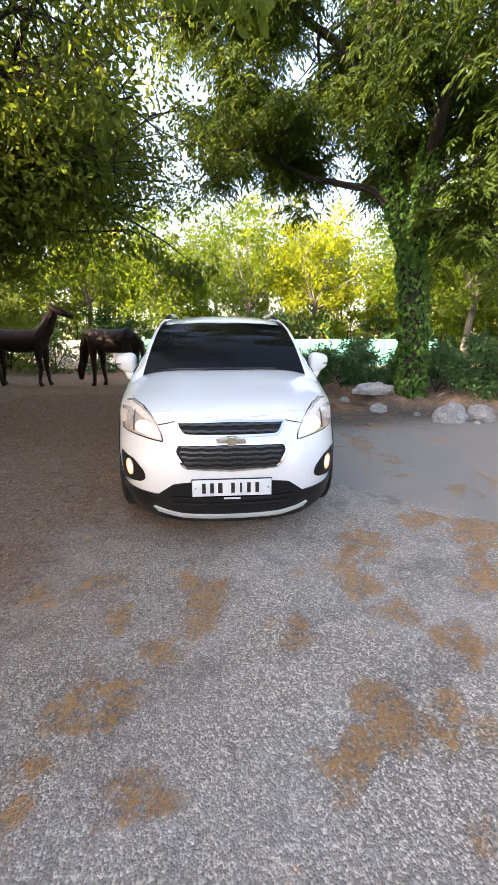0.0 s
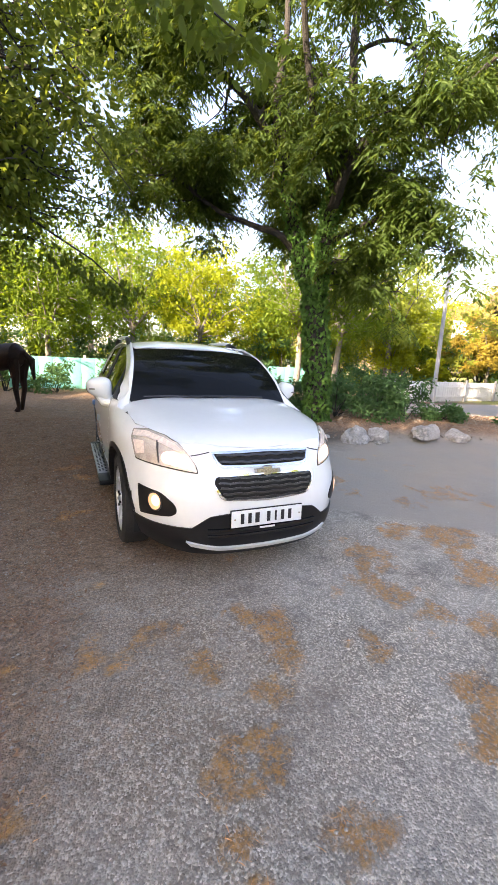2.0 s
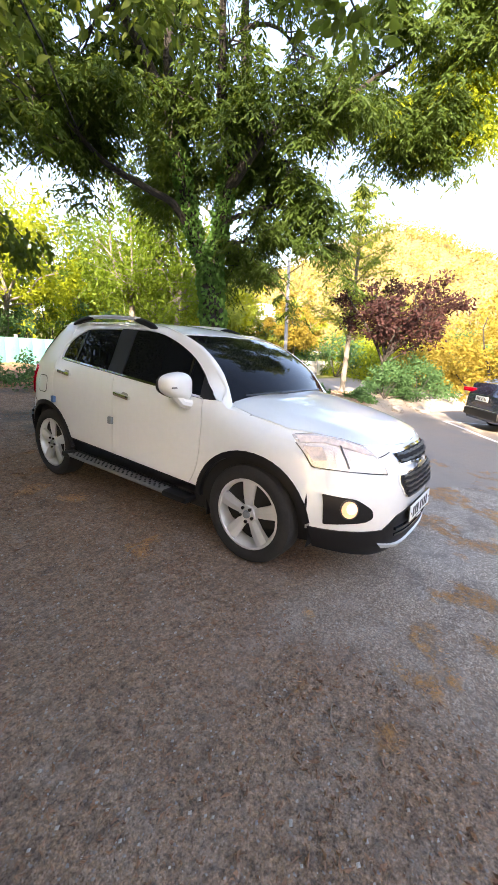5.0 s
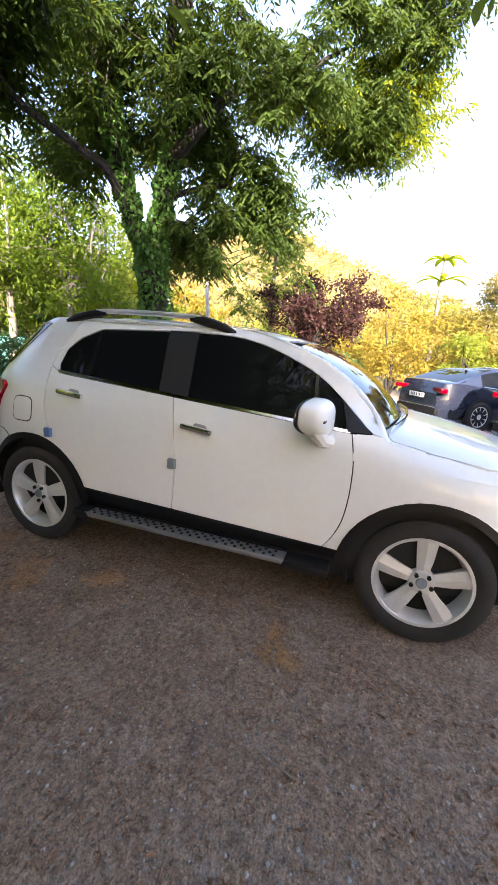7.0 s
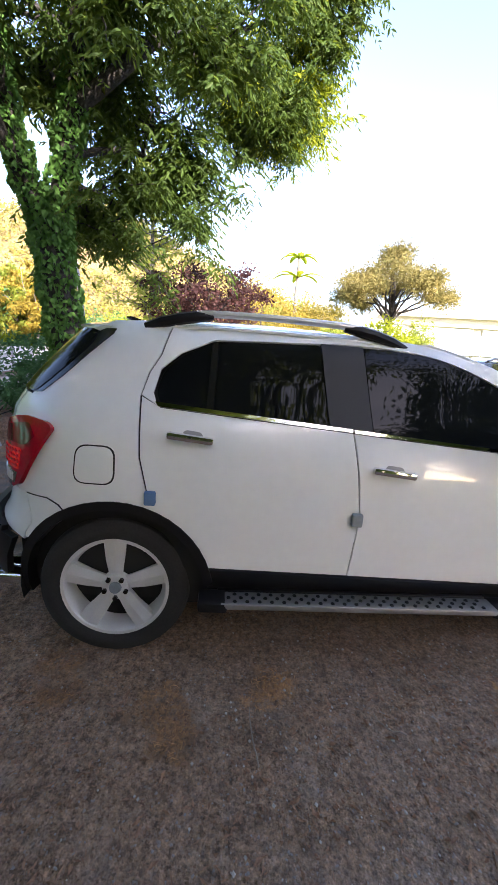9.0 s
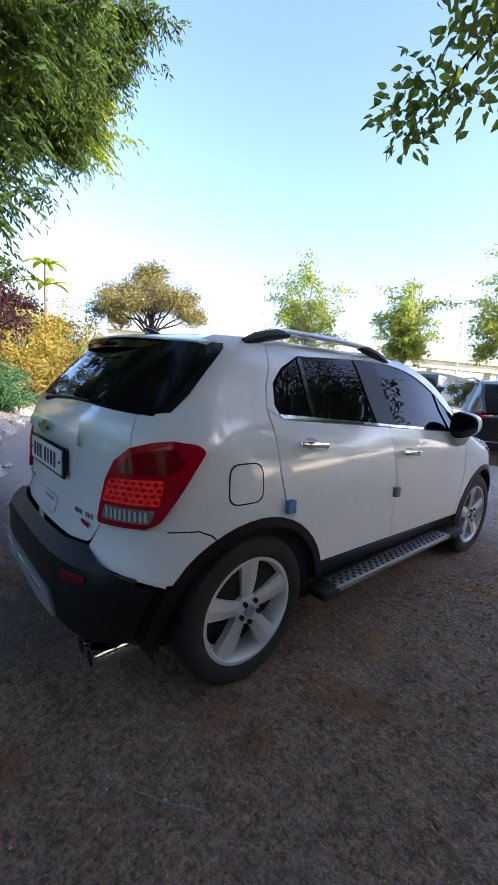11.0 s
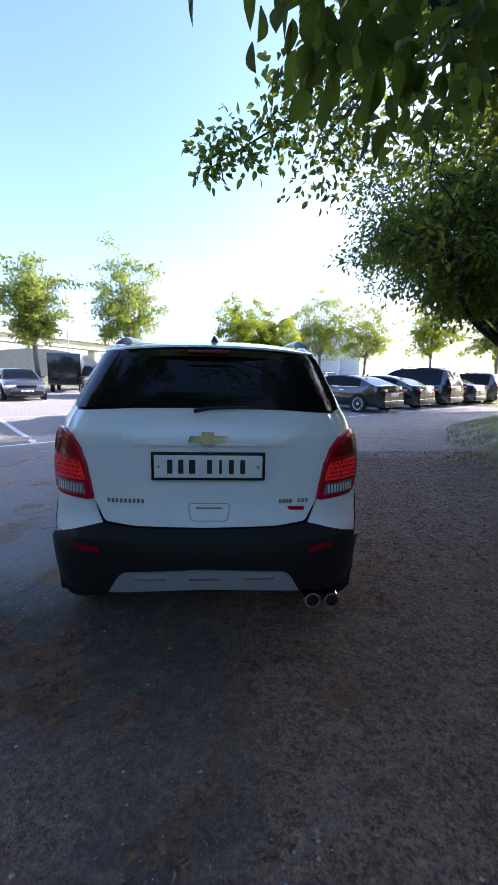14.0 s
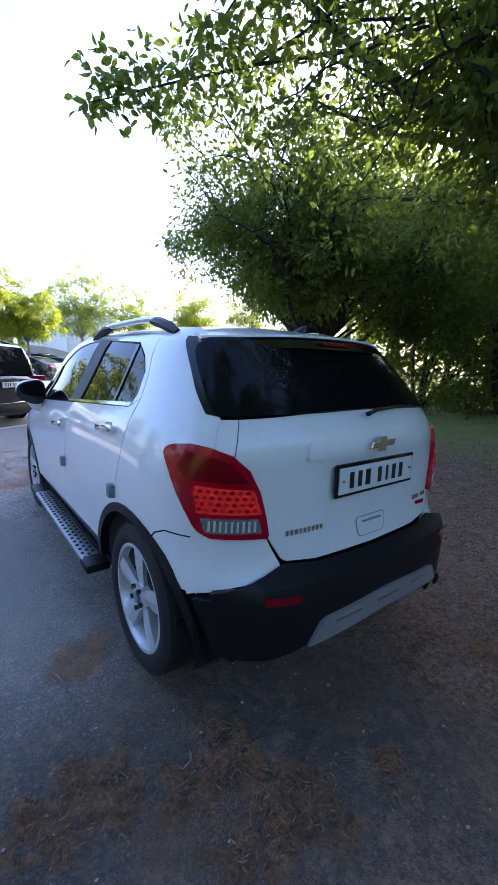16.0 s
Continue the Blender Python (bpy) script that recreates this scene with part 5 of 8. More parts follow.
def leaf_cloud(centres, ways, lengths, widths, curl=0.25, fine=False):
    """Leaves, folded along the rib: arrays of places, directions, lengths and widths. fine: a rounded outline. Gives verts and triangles."""
    n = len(centres)
    ways = ways / (np.linalg.norm(ways, axis=1, keepdims=True) + 1e-9)
    rnd = rng.normal(size=(n, 3))
    sides = np.cross(ways, rnd)
    sides /= np.linalg.norm(sides, axis=1, keepdims=True) + 1e-9
    ups = np.cross(sides, ways)
    ln, wd = lengths[:, None], widths[:, None]
    base = centres - ways * ln * 0.5
    tip = centres + ways * ln * 0.5 - ups * ln * curl * 0.4
    if fine == 2:
        rows = []
        for u, half in ((0.0, 0.0), (0.10, 0.26), (0.27, 0.46), (0.46, 0.50), (0.65, 0.40), (0.83, 0.21), (1.0, 0.0)):
            rib = base + ways * ln * u - ups * ln * 0.13 * u * u
            rows += [rib + sides * wd * half + ups * wd * half * 0.3, rib, rib - sides * wd * half + ups * wd * half * 0.3]
        verts = np.stack(rows, 1).reshape(-1, 3)
        i = np.arange(n, dtype=np.int32)[:, None] * 21
        tris = np.concatenate([i + [3 * k + a for a in t] for k in range(6) for t in ([0, 1, 4], [0, 4, 3], [1, 2, 5], [1, 5, 4])], 0)
        return verts, tris
    if fine:
        rows = [base]
        for side in (1, -1):
            rows.append(base + ways * ln * 0.28 + side * sides * wd * 0.46 + ups * wd * curl)
            rows.append(base + ways * ln * 0.62 + side * sides * wd * 0.42 + ups * (wd * curl - ln * curl * 0.15))
        verts = np.stack(rows + [tip], 1).reshape(-1, 3)
        i = np.arange(n, dtype=np.int32)[:, None] * 6
        tris = np.concatenate([i + t for t in ([0, 1, 2], [0, 2, 5], [0, 5, 4], [0, 4, 3])], 0)
        return verts, tris
    left = centres - ways * ln * 0.05 + sides * wd * 0.5 + ups * wd * curl
    right = centres - ways * ln * 0.05 - sides * wd * 0.5 + ups * wd * curl
    verts = np.stack([base, left, tip, right], 1).reshape(-1, 3)
    faces = np.arange(n * 4, dtype=np.int32).reshape(n, 4)
    tris = np.stack([faces[:, [0, 1, 2]], faces[:, [0, 2, 3]]], 1).reshape(-1, 3)
    return verts, tris


def array_mesh(name, verts, tris, material, parent=None, label=""):
    mesh = bpy.data.meshes.new(name)
    mesh.vertices.add(len(verts))
    mesh.vertices.foreach_set("co", np.asarray(verts, dtype=np.float32).ravel())
    k = len(tris)
    mesh.loops.add(k * 3)
    mesh.loops.foreach_set("vertex_index", np.asarray(tris, dtype=np.int32).ravel())
    mesh.polygons.add(k)
    mesh.polygons.foreach_set("loop_start", np.arange(0, k * 3, 3, dtype=np.int32))
    mesh.update()
    mesh.validate()
    mesh.materials.append(material)
    ob = new(name, mesh)
    if parent:
        ob.parent = parent
    if label:
        ob["label"] = label
    return ob


def bent(a, b, sag=0.0, wander=0.1, n=7):
    """A branch's path from a to b, bowed and gently wandering."""
    a, b = Vector(a), Vector(b)
    length = (b - a).length
    o1, o2 = Vector(rng.normal(size=3)) * wander * length * 0.10, Vector(rng.normal(size=3)) * wander * length * 0.07
    return [a.lerp(b, i / n) + Vector((0, 0, sag * length * 4 * (i / n) * (1 - i / n))) + o1 * math.sin(math.pi * i / n) + o2 * math.sin(2 * math.pi * i / n) for i in range(n + 1)]


def sprays(tips, per, reach, size, droop, spread, flat=0.7, ratio=0.34, fine=False):
    """Leaves in sprays round branch tips. droop: how far they hang."""
    tips = np.asarray(tips, dtype=float)
    n = len(tips) * per
    c = np.repeat(tips, per, 0)
    d = rng.normal(size=(n, 3)) * (1, 1, flat)
    d /= np.linalg.norm(d, axis=1, keepdims=True)
    c = c + d * (rng.random((n, 1)) ** 0.6) * reach
    c[:, 2] -= droop * reach * rng.random(n)
    w = d * spread + rng.normal(size=(n, 3)) * 0.5 + np.array([0, 0, -droop * 1.6])
    ln = size * (0.7 + 0.6 * rng.random(n))
    return leaf_cloud(c, w, ln, ln * ratio, fine=fine)


def tree(name, label, base, fork, limbs, leaf, material, bark=None, radius=0.22, twig_n=9, twig_reach=0.9, per=40, reach=0.45, droop=0.4, category="tree", spread=1.0, group="", ratio=0.34, keep=None, fine=False):
    """A tree: a tapered trunk to its fork, limbs given by their ends, twigs along the limbs and leaves in sprays. All in world places."""
    bark = bark or M_BARK
    base, fork = Vector(base), Vector(fork)
    owner = thing(name, base, label=label, category=category, group=group)
    loc = lambda pts: [Vector(p) - base for p in pts]
    path = bent(base - Vector((0, 0, 0.1)), fork, 0, 0.12, 9)
    v, f = tube(loc(path), [radius * (1.35 if i == 0 else 1.12 if i == 1 else 1 - 0.032 * i) for i in range(10)], 14)
    v = [p * 1.0 + Vector((noise.noise(p * 3), noise.noise(p * 3 + Vector((9, 0, 0))), 0)) * radius * 0.18 for p in v]
    made("trunk", v, f, bark, owner)
    tips, twig_pieces = [], []
    for end, r in limbs:
        start = path[-1].lerp(path[6], float(rng.random()) * 0.6)
        lp = bent(start, end, 0.06, 0.55, 8)
        made("limb", *tube(loc(lp), [r * (1 - 0.095 * i) for i in range(9)], 8), bark, owner)
        for k in range(twig_n):
            t = 0.35 + 0.65 * (k + float(rng.random())) / twig_n
            i = min(7, int(t * 8))
            p = lp[i].lerp(lp[i + 1], t * 8 - i)
            q = p + Vector(rng.normal(size=3) * (1, 1, 0.6)).normalized() * twig_reach * (0.4 + 0.8 * float(rng.random())) + Vector((0, 0, -droop * 0.3 * twig_reach))
            tp = bent(p, q, 0.05, 0.4, 4)
            twig_pieces.append(tube(loc(tp), [r * 0.22 * (1 - 0.2 * j) + 0.003 for j in range(5)], 4, False))
            tips += [tp[2], tp[3], tp[4]]
    tagged(made("branchwork", *joined(*twig_pieces), bark, owner, crease=0.0), kind="stuff")
    tips = np.array([tuple(t - base) for t in tips])
    if keep is not None:
        tips = tips[[keep(Vector(t) + base) for t in tips]]
    v, t = sprays(tips, per, reach, leaf, droop, spread, ratio=ratio, fine=fine)
    array_mesh("crown", v, t, material, owner)
    return owner


def limb_ends(n, centre, radii, low=-0.5, r=0.09):
    """Branch ends spread over an uneven crown."""
    out = []
    for i in range(n):
        a = 2 * math.pi * (i * 0.618 % 1) + 0.4 * float(rng.random())
        h = low + (1 - low) * ((i + 0.5) / n)
        w = math.sqrt(max(0.05, 1 - h * h)) * (0.75 + 0.4 * float(rng.random()))
        out.append(((centre[0] + radii[0] * w * math.cos(a), centre[1] + radii[1] * w * math.sin(a), centre[2] + radii[2] * h), r * (0.6 + 0.6 * float(rng.random()))))
    return out


def fronds(tips, per, reach, length, leaflets, size, ratio=0.3, hang=0.7):
    """Drooping compound leaves round branch tips: each a bowed stalk with pairs of narrow leaflets. Gives verts and triangles."""
    tips = np.asarray(tips, dtype=float)
    m = len(tips) * per
    c = np.repeat(tips, per, 0) + rng.normal(size=(m, 3)) * (reach, reach, reach * 0.6) * 0.55
    a = rng.random(m) * 2 * math.pi
    out = np.stack([np.cos(a), np.sin(a), 0.35 - 0.5 * rng.random(m)], 1)
    ln = length * (0.65 + 0.6 * rng.random(m))
    centres, ways, sizes = [], [], []
    for k in range(leaflets):
        t = (k + 1.2) / (leaflets + 0.4)
        p = c + out * (ln * t)[:, None]
        p[:, 2] -= hang * ln * t * t
        along = out.copy()
        along[:, 2] -= 2 * hang * t
        along /= np.linalg.norm(along, axis=1, keepdims=True)
        across = np.cross(along, (0, 0, 1.0))
        across /= np.linalg.norm(across, axis=1, keepdims=True) + 1e-6
        way = along * 0.55 + across * (1 if k % 2 else -1) * 0.8 + rng.normal(size=(m, 3)) * 0.16 - np.array([0, 0, 0.55 * hang])
        if k == leaflets - 1:
            way = along + rng.normal(size=(m, 3)) * 0.1
        way /= np.linalg.norm(way, axis=1, keepdims=True)
        sz = size * (0.75 + 0.5 * rng.random(m))
        centres.append(p + way * (sz * 0.5)[:, None])
        ways.append(way)
        sizes.append(sz)
    sz = np.concatenate(sizes)
    return leaf_cloud(np.concatenate(centres), np.concatenate(ways), sz, sz * ratio, fine=True)


# the ivy-clad tree beside the bank: two stems, a long low limb, a bent limb over the bonnet side, and the leaders
IVY_BASE, IVY_FORK = (3.85, 3.1, 0.15), (3.68, 3.42, 3.2)
ivy_tree = thing("broadleaf_tree", IVY_BASE, label="tall broadleaf tree with hanging leaves and an ivy-covered trunk", category="tree")
stems = [
    ("trunk", [(3.87, 3.08, 0.0), (3.86, 3.12, 0.3), (3.83, 3.2, 1.2), (3.78, 3.32, 2.2), (3.68, 3.42, 3.2)], 0.27, 0.2),
    ("stem", [(3.74, 3.34, 2.7), (3.50, 3.62, 3.5), (3.30, 3.75, 4.3), (3.02, 3.78, 5.2), (2.95, 3.75, 5.6)], 0.15, 0.12),
    ("stem", [(3.74, 3.34, 2.7), (3.72, 3.18, 3.7), (3.74, 3.0, 4.8), (3.9, 2.9, 6.2), (3.9, 3.0, 7.8), (4.1, 2.9, 9.4)], 0.15, 0.05),
    ("limb", [(3.45, 3.68, 3.65), (3.05, 3.80, 4.05), (2.5, 4.0, 4.22), (1.9, 4.25, 4.42), (1.1, 4.2, 4.75), (0.1, 4.4, 5.3)], 0.085, 0.025),
    ("limb", [(2.97, 3.77, 5.4), (2.5, 3.9, 6.1), (1.8, 4.0, 6.7), (0.9, 4.2, 7.3), (-0.2, 4.6, 8.0)], 0.10, 0.03),
    ("limb", [(2.96, 3.76, 5.4), (2.7, 3.7, 6.5), (2.75, 3.5, 7.6), (2.4, 3.4, 9.0)], 0.10, 0.035),
    ("limb", [(3.73, 3.05, 4.4), (3.5, 2.4, 4.8), (3.6, 1.98, 5.2), (4.5, 1.7, 5.85), (5.4, 1.4, 6.25), (6.1, 1.05, 6.3), (6.5, 0.7, 6.0)], 0.115, 0.03),
    ("limb", [(5.0, 1.55, 6.05), (5.6, 0.8, 6.8), (6.2, 0.0, 7.4)], 0.05, 0.02),
    ("limb", [(3.8, 2.95, 5.2), (4.6, 3.6, 5.9), (5.4, 4.3, 6.6), (6.0, 4.9, 7.2)], 0.08, 0.025),
    ("limb", [(3.74, 3.0, 4.9), (2.9, 2.6, 5.8), (2.2, 2.0, 6.8), (1.5, 1.5, 7.8)], 0.09, 0.025),
    ("limb", [(3.75, 3.1, 3.9), (4.3, 2.6, 4.2), (4.9, 2.1, 4.3), (5.5, 1.8, 4.0)], 0.06, 0.02),
]
skeleton = []
for name, pts, r0, r1 in stems:
    line = flowing(pts, 5)
    k = len(line) - 1
    off = Vector(IVY_BASE)
    lump = [Vector((noise.noise(Vector(p) * 1.3), noise.noise(Vector(p) * 1.3 + Vector((7, 0, 0))), noise.noise(Vector(p) * 1.3 + Vector((0, 5, 0))))) * 0.07 * (name == "limb") for p in line]
    line = [Vector(p) + d for p, d in zip(line, lump)]
    made(name, *tube([p - off for p in line], [r0 + (r1 - r0) * i / k for i in range(k + 1)], 12 if r0 > 0.12 else 9), M_BARK, ivy_tree)
    if name != "trunk":
        skeleton += [(p, r0 + (r1 - r0) * i / k) for i, p in enumerate(line) if i > 2]
ivy_ends = [(2.0, 5.6, 5.0), (0.2, 6.4, 5.6), (3.1, 2.6, 6.3), (1.2, 3.4, 7.0), (3.9, 1.2, 5.4), (5.2, 0.4, 7.3), (6.3, 1.8, 6.8), (5.6, 4.2, 5.8), (4.2, 5.8, 6.8), (2.6, 4.6, 8.2), (4.6, 2.4, 8.6), (2.2, 1.6, 8.4), (0.4, 4.4, 8.6), (-0.6, 5.2, 7.2), (6.0, -1.0, 7.8), (4.9, 1.9, 3.3), (5.4, 1.6, 3.6), (4.6, 1.5, 4.2), (5.1, 2.4, 3.0), (4.9, 2.6, 3.6), (0.6, 5.0, 6.4), (1.4, 6.6, 7.6), (-0.5, 7.0, 8.2), (1.0, 7.6, 6.4), (0.4, 4.0, 4.7), (1.2, 4.8, 4.6), (1.5, 3.7, 5.1), (6.7, 0.4, 5.6), (6.4, 0.0, 6.2), (7.0, 0.9, 6.2), (5.0, 1.0, 5.6), (4.3, 2.0, 5.0), (4.9, 2.7, 5.0), (3.0, 2.4, 5.2), (2.5, 3.2, 5.6), (4.6, 3.9, 5.0), (3.4, 4.8, 5.4), (3.3, 1.6, 7.2), (5.4, 2.6, 7.4), (6.4, 3.2, 6.2), (3.9, 5.2, 4.6), (4.6, 6.2, 5.4), (3.2, 6.4, 6.0), (4.8, 5.0, 5.6), (3.0, 5.2, 6.6), (2.4, 6.0, 6.8), (3.6, 4.4, 7.4), (1.6, 5.2, 5.6), (0.8, 5.8, 7.2), (6.5, -0.1, 6.4), (6.4, -0.6, 6.9)]
tips, twig_pieces = [], []
for end in ivy_ends:
    end = Vector(end)
    start, r = min(skeleton, key=lambda q: (q[0] - end).length + 1.2 * max(0.0, q[0].z - end.z))
    lp = bent(start, end, 0.08, 0.6, 8)
    r = min(0.045, r * 0.7)
    made("branch", *tube([p - Vector(IVY_BASE) for p in lp], [r * (1 - 0.1 * i) for i in range(9)], 7), M_BARK, ivy_tree)
    for k in range(15):
        t = 0.3 + 0.7 * (k + float(rng.random())) / 15
        i = min(7, int(t * 8))
        p = lp[i].lerp(lp[i + 1], t * 8 - i)
        q = p + Vector(rng.normal(size=3) * (1, 1, 0.5)).normalized() * (0.35 + 0.75 * float(rng.random()))
        tp = bent(p, q, 0.05, 0.4, 4)
        twig_pieces.append(tube([w - Vector(IVY_BASE) for w in tp], [r * 0.3 * (1 - 0.2 * j) + 0.003 for j in range(5)], 4, False))
        tips += [tp[2], tp[3], tp[4]]
tagged(made("branchwork", *joined(*twig_pieces), M_BARK, ivy_tree, crease=0.0), kind="stuff")
tips = np.array([tuple(p - Vector(IVY_BASE)) for p in tips if noise.noise(p * 0.7) > -0.3 and min((p - q).length for q, _ in skeleton) > 0.3])
v, t = fronds(tips, 9, 0.24, 0.34, 9, 0.12)
array_mesh("crown", v, t, M_L1, ivy_tree)
# sunlit end of the crown: the sunshine is put into a yellower leaf colour
gold = rng.normal(size=(150, 3)) * (0.42, 0.5, 0.5) + np.array((7.1, -0.1, 6.55)) - np.array(IVY_BASE)
v, t = fronds(gold, 9, 0.24, 0.30, 9, 0.12)
array_mesh("sunlit_colour_foliage", v, t, M_L5, ivy_tree, "branch-end leaves coloured yellow-green for the sunlit part of the crown")
lines = [([Vector(p) for p in flowing(stems[0][1], 6)], 0.265, 3600), ([Vector(p) for p in flowing(stems[1][1][:4], 6)], 0.16, 1500), ([Vector(p) for p in flowing(stems[2][1][:4], 6)], 0.16, 1700)]
places, ways = [], []
for line, around, n in lines:
    at = rng.random(n) ** 1.15 * (len(line) - 1.001)
    i = at.astype(int)
    pts = np.array([tuple(p) for p in line])
    c = pts[i] + (pts[i + 1] - pts[i]) * (at - i)[:, None]
    ang = rng.random(n) * 2 * math.pi
    outw = np.stack([np.cos(ang), np.sin(ang), np.zeros(n)], 1)
    places.append(c + outw * (around * (1 - 0.12 * at / len(line)) + 0.05 * rng.random(n) + 0.03 * np.sin(at * 2 + ang * 2))[:, None])
    ways.append(outw * 0.5 + rng.normal(size=(n, 3)) * 0.35 + np.array([0, 0, -0.9]))
places, ways = np.concatenate(places) - np.array(IVY_BASE), np.concatenate(ways)
n = len(places)
cv, ct = leaf_cloud(places, ways, 0.075 + 0.05 * rng.random(n), 0.06 + 0.035 * rng.random(n))
array_mesh("ivy", cv, ct, M_L3, ivy_tree, "green ivy leaves covering the trunk")

# dark tree over the driver's side; its limbs reach over the car
# four limbs high over the car, out of view, added to darken the windscreen
dark_limbs = [((-3.2, 5.4, 4.4), 0.07), ((-1.6, 4.2, 5.0), 0.08), ((-2.6, 1.6, 4.6), 0.09), ((-3.8, 3.6, 6.8), 0.08), ((-0.6, 3.2, 6.2), 0.07), ((-5.6, 6.6, 4.6), 0.08), ((-7.2, 5.2, 5.2), 0.07), ((-6.4, 1.2, 5.8), 0.08), ((-4.2, 0.0, 5.0), 0.08), ((-5.0, 4.4, 7.6), 0.07), ((-2.4, 6.6, 6.0), 0.06), ((-4.4, 7.4, 3.6), 0.06), ((-6.0, 8.0, 3.4), 0.06), ((-2.2, 0.2, 6.0), 0.07), ((-1.0, 1.2, 4.2), 0.05), ((-3.0, 8.0, 4.8), 0.06), ((-0.5, 6.4, 6.6), 0.05), ((-3.6, -1.0, 6.4), 0.06), ((-6.6, 7.0, 6.2), 0.06), ((-1.8, 0.6, 4.7), 0.06), ((-2.6, -0.6, 4.5), 0.06), ((-1.6, -0.4, 5.5), 0.06), ((-3.2, -1.8, 5.1), 0.06), ((-1.2, 1.7, 5.6), 0.06), ((-3.5, 0.8, 4.1), 0.06), ((-4.4, -1.6, 4.2), 0.06), ((-2.6, 3.0, 5.6), 0.06), ((-1.9, 1.2, 3.8), 0.045), ((-2.4, 1.7, 3.7), 0.045), ((-2.2, 0.5, 4.0), 0.045), ((-1.7, 6.3, 5.0), 0.05), ((-1.0, 7.0, 5.7), 0.05), ((-2.3, 7.3, 5.2), 0.05), ((-5.5, -0.6, 8.4), 0.07), ((-4.4, 0.5, 9.4), 0.07), ((-6.6, -1.6, 8.0), 0.07), ((-5.0, 1.6, 10.4), 0.07), ((-6.6, 1.0, 9.6), 0.07), ((-4.0, -1.4, 8.6), 0.06), ((-5.6, 3.2, 9.6), 0.07), ((-1.3, 3.9, 3.7), 0.05), ((-1.7, 4.6, 3.5), 0.05), ((-0.9, 3.6, 4.4), 0.05), ((-1.2, 5.2, 4.1), 0.05), ((-1.0, -0.9, 4.9), 0.05), ((-1.5, -1.0, 4.6), 0.05), ((-1.8, -0.6, 4.9), 0.05), ((-2.2, -0.9, 4.5), 0.05), ((-1.4, -0.8, 5.3), 0.05), ((0.3, 1.6, 6.0), 0.05), ((0.6, 0.3, 6.6), 0.05), ((0.2, -0.4, 7.0), 0.05), ((0.8, 1.2, 7.2), 0.05), ((-1.4, 0.4, 4.0), 0.045), ((-1.1, 1.9, 4.5), 0.045), ((-0.9, 0.9, 4.3), 0.045), ((-1.7, 1.3, 4.3), 0.045), ((-0.9, 2.7, 4.7), 0.045), ((-0.6, 4.0, 5.4), 0.045), ((-0.5, 4.4, 4.2), 0.045), ((-1.5, 2.6, 4.9), 0.045), ((-1.2, 1.2, 3.4), 0.04), ((-1.4, 0.9, 3.5), 0.04), ((-1.7, 0.8, 3.6), 0.04), ((-1.5, 1.4, 3.4), 0.04), ((-1.9, 0.3, 3.6), 0.04), ((-1.3, 0.2, 3.9), 0.04)]
dark_tree = tree("broadleaf_tree", "dark broadleaf tree with wide overhanging limbs", (-5.9, 3.6, 0.2), (-5.2, 3.6, 3.0), dark_limbs, 0.085, M_L2, radius=0.24, twig_n=13, twig_reach=1.0, per=47, reach=0.47, droop=0.3, ratio=0.52, fine=True, keep=lambda p: noise.noise(p * 0.8) > -0.17)
thick = flowing([(-5.25, 3.5, 2.7), (-4.6, 2.5, 3.2), (-3.6, 1.0, 3.75), (-2.6, 0.0, 4.4), (-1.6, -0.7, 5.2)], 5)
made("limb", *tube([Vector(p) - dark_tree.location for p in thick], [0.13 - 0.1 * i / (len(thick) - 1) for i in range(len(thick))], 10), M_BARK, dark_tree)
# low hanging sprays of large leaves over the tail of the car
hang = thing("hanging_branch", (-0.9, 3.4, 3.6), label="low hanging branch with large pointed green leaves", category="branch")
hp = [(-5.2, 3.6, 3.2), (-3.4, 3.5, 3.9), (-1.8, 3.1, 3.5), (-0.8, 2.6, 2.85), (-0.35, 2.65, 2.5)]
made("twig", *tube([Vector(p) - Vector((-0.9, 3.4, 3.6)) for p in hp], [0.05, 0.03, 0.02, 0.012, 0.005], 6), M_BARK, hang)
tips = [(-0.62, 2.45, 2.35), (-0.7, 2.55, 2.5), (-0.5, 2.55, 2.42), (-0.4, 2.65, 2.36), (-0.28, 2.75, 2.4), (-0.55, 2.7, 2.55), (-0.3, 2.55, 2.55), (-0.8, 2.4, 2.5), (-0.75, 2.75, 2.6), (-0.1, 2.85, 2.55), (-1.0, 2.3, 2.72), (-1.2, 2.5, 2.85), (-0.95, 2.1, 2.62), (-1.35, 2.2, 2.8), (-1.1, 2.8, 2.9)]
v, t = sprays(np.array(tips) - (-0.9, 3.4, 3.6), 25, 0.18, 0.09, 0.9, 0.8, ratio=0.54, fine=2)
array_mesh("foliage", v, t, M_L2, hang)
hang = thing("hanging_branch", (-1.0, -0.2, 3.7), label="hanging branch with dark glossy leaves over the roof", category="branch")
hp = [(-4.2, -0.2, 5.3), (-2.6, -0.6, 5.0), (-1.4, -0.9, 4.5), (-0.5, -1.05, 4.05), (0.2, -1.2, 3.7)]
made("twig", *tube([Vector(p) - Vector((-1.0, -0.2, 3.7)) for p in hp], [0.05, 0.03, 0.02, 0.012, 0.005], 6), M_BARK, hang)
